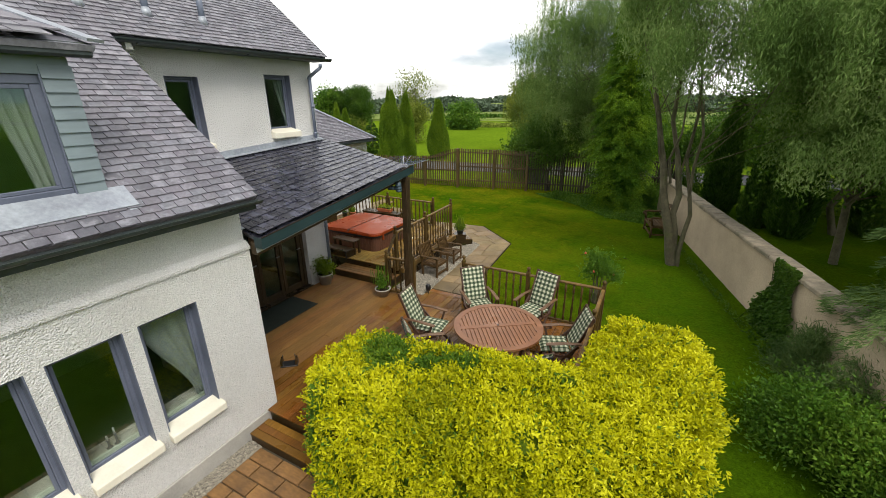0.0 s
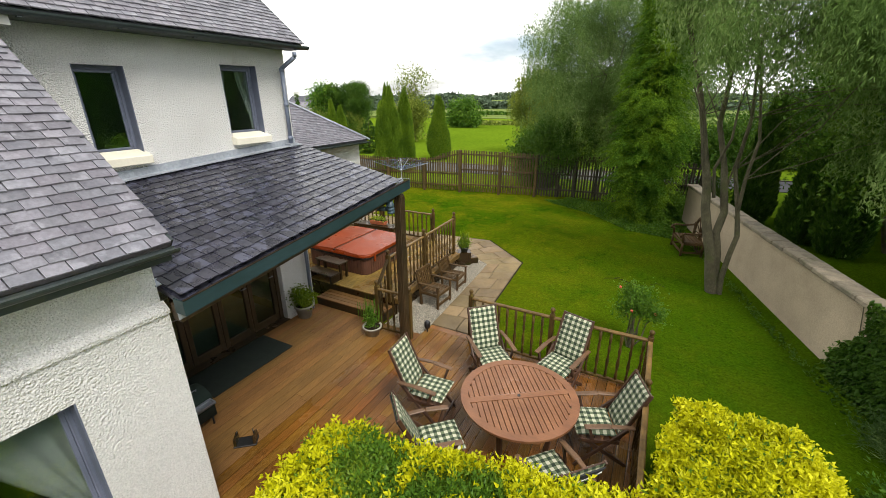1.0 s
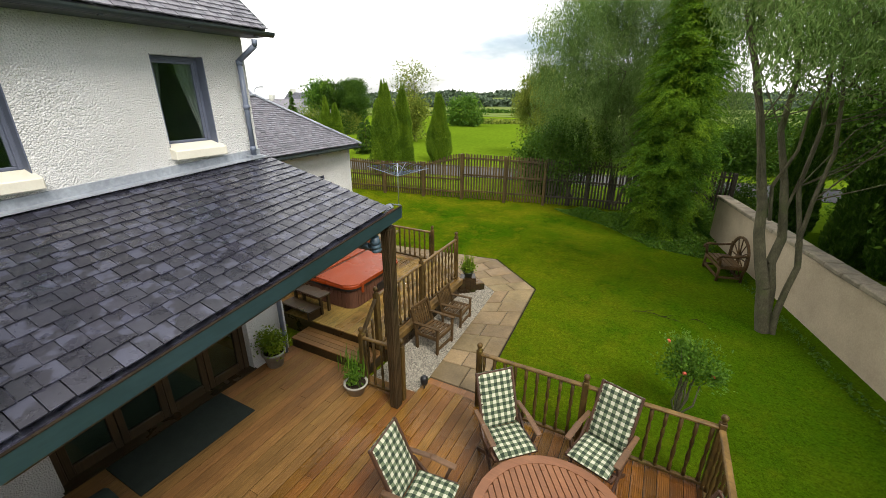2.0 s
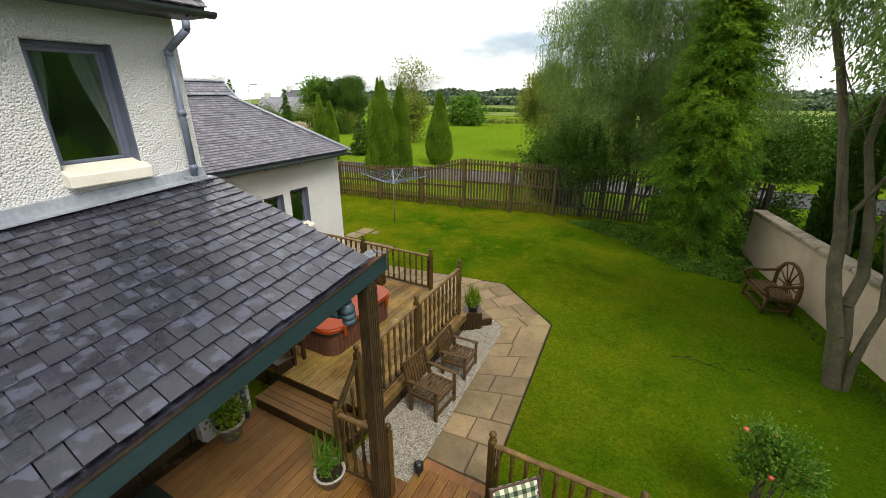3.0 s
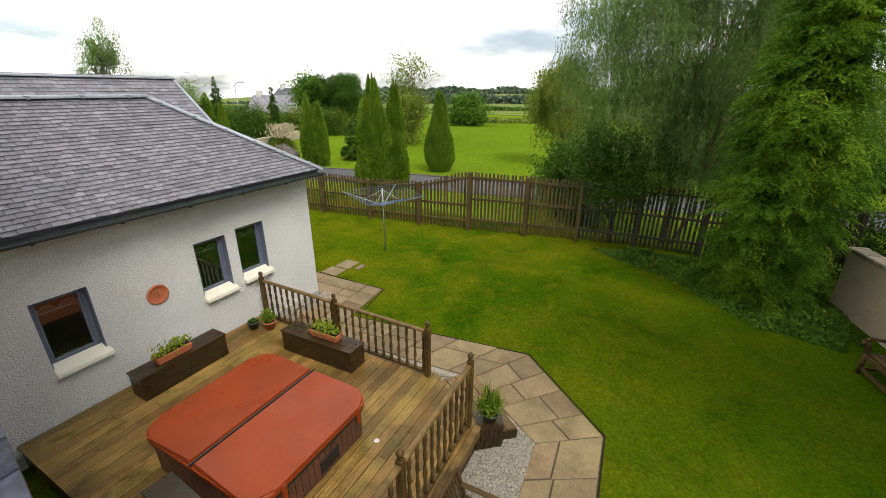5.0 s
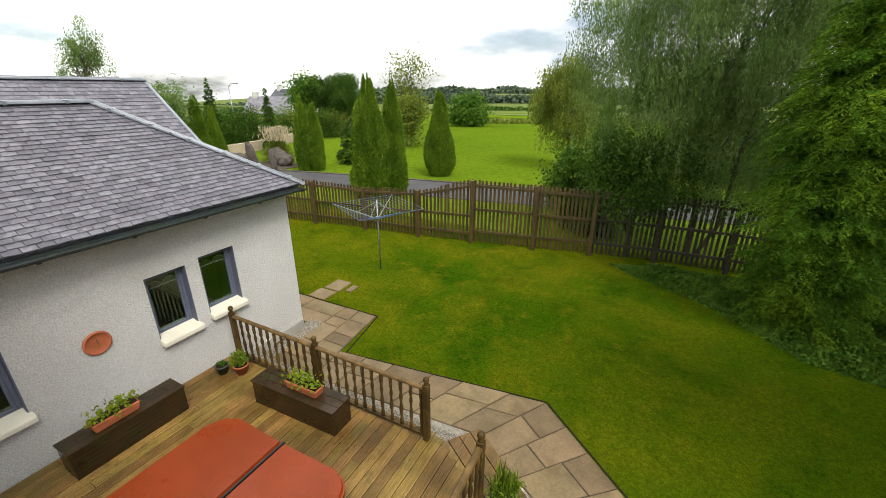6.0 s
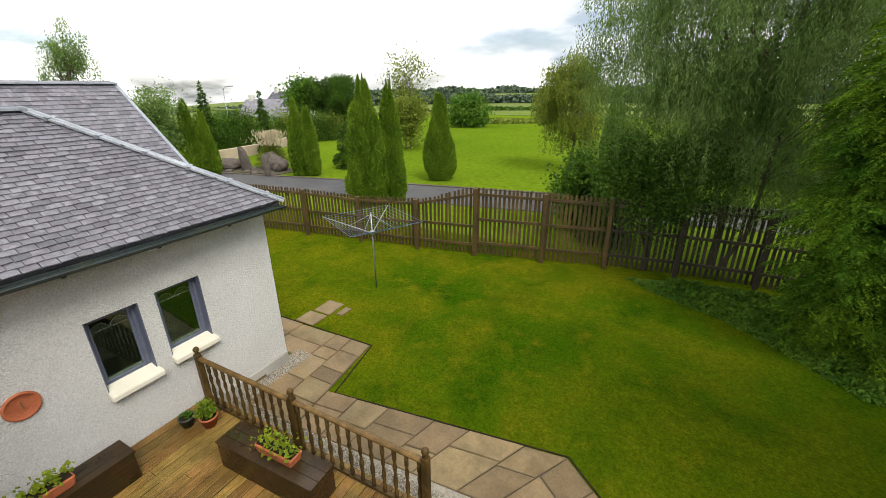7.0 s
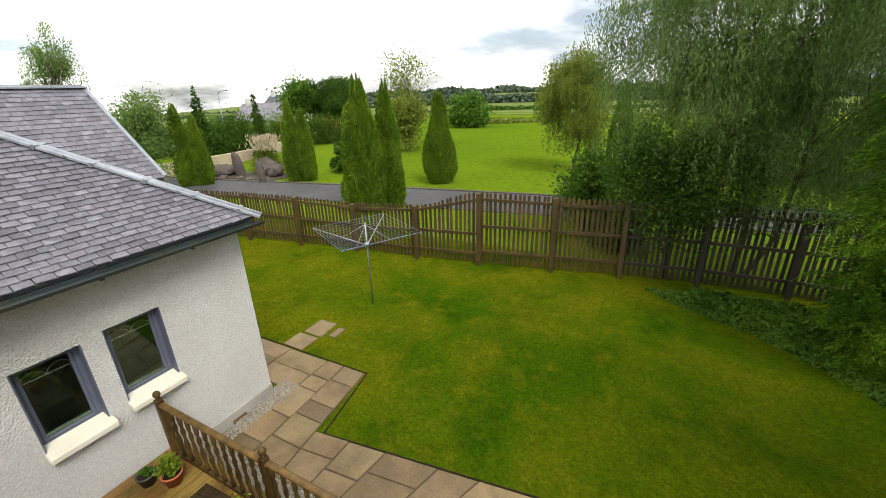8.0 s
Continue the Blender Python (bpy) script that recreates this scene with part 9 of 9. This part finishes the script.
# lace valances in the low wing's windows: two round arches over a straight hem
for a, b, c, d in G_WINDOWS:
    n = 24
    wide = b - a
    arch = [0.085 * math.sin(math.pi * ((2 * k / n) % 1.0)) ** 0.6 for k in range(n + 1)]
    line = [(a + wide * (0.12 + 0.76 * k / n), d - 0.225 + arch[k]) for k in range(n + 1)]
    bm = bmesh.new()
    top = [bm.verts.new((-10.418, y, d)) for y, z in line]
    low = [bm.verts.new((-10.418, y, z)) for y, z in line]
    for k in range(n):
        bm.faces.new((top[k], top[k + 1], low[k + 1], low[k]))
    bmesh.ops.solidify(bm, geom=list(bm.faces), thickness=0.004)
    val = tagged(part("valance", bm, M["net"]), "sheer lace valance with two arches at the window's head", "curtain", group="lace valances")
    bm = bmesh.new()
    pipe(bm, [(-10.412, y, z) for y, z in line], 0.004, 5)
    part("edging", bm, M["cord"], val, "pale lace edging")
    bm = bmesh.new()
    pipe(bm, [(-10.412, line[0][0], d - 0.226), (-10.412, line[-1][0], d - 0.226)], 0.004, 5)
    part("hem", bm, M["cord"], val, "pale straight hem")
# candlesticks on a sill in the near window
for k, (y, h) in enumerate([(1.36, 0.16), (1.44, 0.22)]):
    cs = thing("candlestick", "small candle holder on the inner window ledge", "candlestick", pose(-5.08, y, 0.62))
    bm = bmesh.new()
    lathe(bm, [(0.035, 0), (0.012, 0.02), (0.012, h * 0.6), (0.02, h * 0.62)], 10)
    part("holder", bm, M["metal"], cs)
    bm = bmesh.new()
    tube(bm, (0, 0, h * 0.62), (0, 0, h), 0.011, 0.011, 8)
    part("candle", bm, M["cord"], cs)
bm = bmesh.new()
box(bm, -5.25, -5.03, -3.3, 2.6, 0.56, 0.62)
tagged(part("window_ledge", bm, M["smooth"]), "painted inner window ledge", "sill", kind="structure")
curtain("pale curtain inside the upstairs window", -7.43, 6.04, 6.22, 3.75, 4.78, 5)

# ---- pieces: boards, flags, pavers, pales, slates ----
BOARD_MESHES = {}


def board_mesh(w, length, material):
    """A grooved deck board along y."""
    key = (round(length, 2), material.name)
    if key not in BOARD_MESHES:
        bm = bmesh.new()
        prof = [(-w / 2, -0.026), (-w / 2, -0.003)]
        for g in (-0.045, -0.0225, 0.0, 0.0225, 0.045):
            prof += [(g - 0.006, 0.0), (g - 0.003, -0.005), (g + 0.003, -0.005), (g + 0.006, 0.0)]
        prof += [(w / 2, -0.003), (w / 2, -0.026)]
        a = [bm.verts.new((x, 0, z)) for x, z in prof]
        b = [bm.verts.new((x, length, z)) for x, z in prof]
        for i in range(len(prof)):
            j = (i + 1) % len(prof)
            bm.faces.new((a[i], b[i], b[j], a[j]))
        bm.faces.new(a)
        bm.faces.new(b[::-1])
        bmesh.ops.recalc_face_normals(bm, faces=bm.faces)
        BOARD_MESHES[key] = mesh_of(bm, "board", material)
    return BOARD_MESHES[key]


rnd = random.Random(17)
for parent, x, y0, y1, top, w, mat in BOARDS:
    cut = rnd.uniform(y0 + 0.8, y1 - 0.8) if y1 - y0 > 2.5 else None
    spans = [(y0, y1)] if cut is None else [(y0, cut - 0.003), (cut + 0.003, y1)]
    for a, b in spans:
        ob = new("board", board_mesh(w, b - a, mat))
        ob.parent = parent
        ob.matrix_basis = pose(x, a, top + rnd.uniform(-0.002, 0.001))

for pts in SLABS:
    c = sum(pts, Vector((0, 0))) / len(pts)
    out = []
    n = len(pts)
    for p in pts:
        d = c - p
        out.append(p + d.normalized() * 0.013 + Vector((rnd.uniform(-0.004, 0.004), rnd.uniform(-0.004, 0.004))))
    bm = bmesh.new()
    extrude_poly(bm, [tuple(p) for p in out], -0.06, -0.006 + rnd.uniform(-0.003, 0.003))
    bmesh.ops.bevel(bm, geom=[e for e in bm.edges if e.verts[0].co.z > -0.03 and e.verts[1].co.z > -0.03], offset=0.008, segments=1, affect="EDGES")
    part("flagstone", bm, M["slab"], paving)

for a, b, y0, y1 in PAVERS:
    bm = bmesh.new()
    box(bm, a, b, y0, y1, -0.36, -0.298 + rnd.uniform(-0.003, 0.003))
    part("paver", bm, M["paver"], low_pave, bevel=0.007)

PALE = {}
for x, y, h, turn, mat in FENCE_PALES:
    key = (round(h, 2), mat.name)
    if key not in PALE:
        bm = bmesh.new()
        w = 0.034
        pts = [(-w, 0.0), (w, 0.0), (w, h - 0.025), (w * 0.4, h), (-w * 0.4, h), (-w, h - 0.025)]
        a = [bm.verts.new((px, 0, pz)) for px, pz in pts]
        b = [bm.verts.new((px, 0.018, pz)) for px, pz in pts]
        bm.faces.new(a)
        bm.faces.new(b[::-1])
        for i in range(6):
            bm.faces.new((a[i], b[i], b[(i + 1) % 6], a[(i + 1) % 6]))
        bmesh.ops.recalc_face_normals(bm, faces=bm.faces)
        PALE[key] = mesh_of(bm, "pale", mat)
    ob = new("pale", PALE[key])
    ob.parent = fence
    ob.matrix_basis = pose(x, y, 0.03 + rnd.uniform(-0.012, 0.012), 0, rnd.uniform(-0.8, 0.8), turn)

for job in SLATE_JOBS:
    lay_slates(*job)


def lay_porch_slates():
    """Half-bonded courses; the last slate of each course is cut along the skew verge."""
    rnd = random.Random(5)
    rows, cols = 15, 28
    n = (porch_at(1, 0) - porch_at(0, 0)).cross(porch_at(0, 1) - porch_at(0, 0)).normalized()
    rest_v, rest_f = [], []
    for j in range(rows):
        edges = [0.0]
        a = (0.5 if j % 2 else 1.0) / cols
        while a < 1 - 0.35 / cols:
            edges.append(a + rnd.uniform(-0.06, 0.06) / cols)
            a += 1.0 / cols
        edges.append(1.024)
        for s0, s1 in zip(edges, edges[1:]):
            b0, b1 = (j + rnd.uniform(-0.03, 0.03) - (0.12 if j == 0 else 0.0)) / rows, min((j + 1.9) / rows, 1.0)
            gap, lift, skew = 0.0035, rnd.uniform(0.0, 0.004), rnd.uniform(-0.003, 0.003)
            low = [porch_at(s0, b0), porch_at(s1, b0 + skew), porch_at(s1, b1), porch_at(s0, b1)]
            u = (low[1] - low[0]).normalized()
            low = [low[0] + u * gap, low[1] - u * gap, low[2] - u * gap, low[3] + u * gap]
            low = [q + n * (h + lift) for q, h in zip(low, (0.014, 0.014, -0.006, -0.006))]
            quad = low + [q + n * 0.008 for q in low]
            faces = [(3, 2, 1, 0), (4, 5, 6, 7), (0, 1, 5, 4), (1, 2, 6, 5), (2, 3, 7, 6), (3, 0, 4, 7)]
            if s0 < 0.32:
                base = len(rest_v)
                rest_v.extend(tuple(q) for q in quad)
                rest_f.extend([k + base for k in f] for f in faces)
                continue
            mid = (low[0] + low[2]) / 2
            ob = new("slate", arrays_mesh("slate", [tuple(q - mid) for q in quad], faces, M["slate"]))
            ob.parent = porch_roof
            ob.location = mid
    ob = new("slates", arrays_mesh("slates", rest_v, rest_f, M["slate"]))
    ob.parent = porch_roof
    tagged(ob, kind="stuff")


lay_porch_slates()
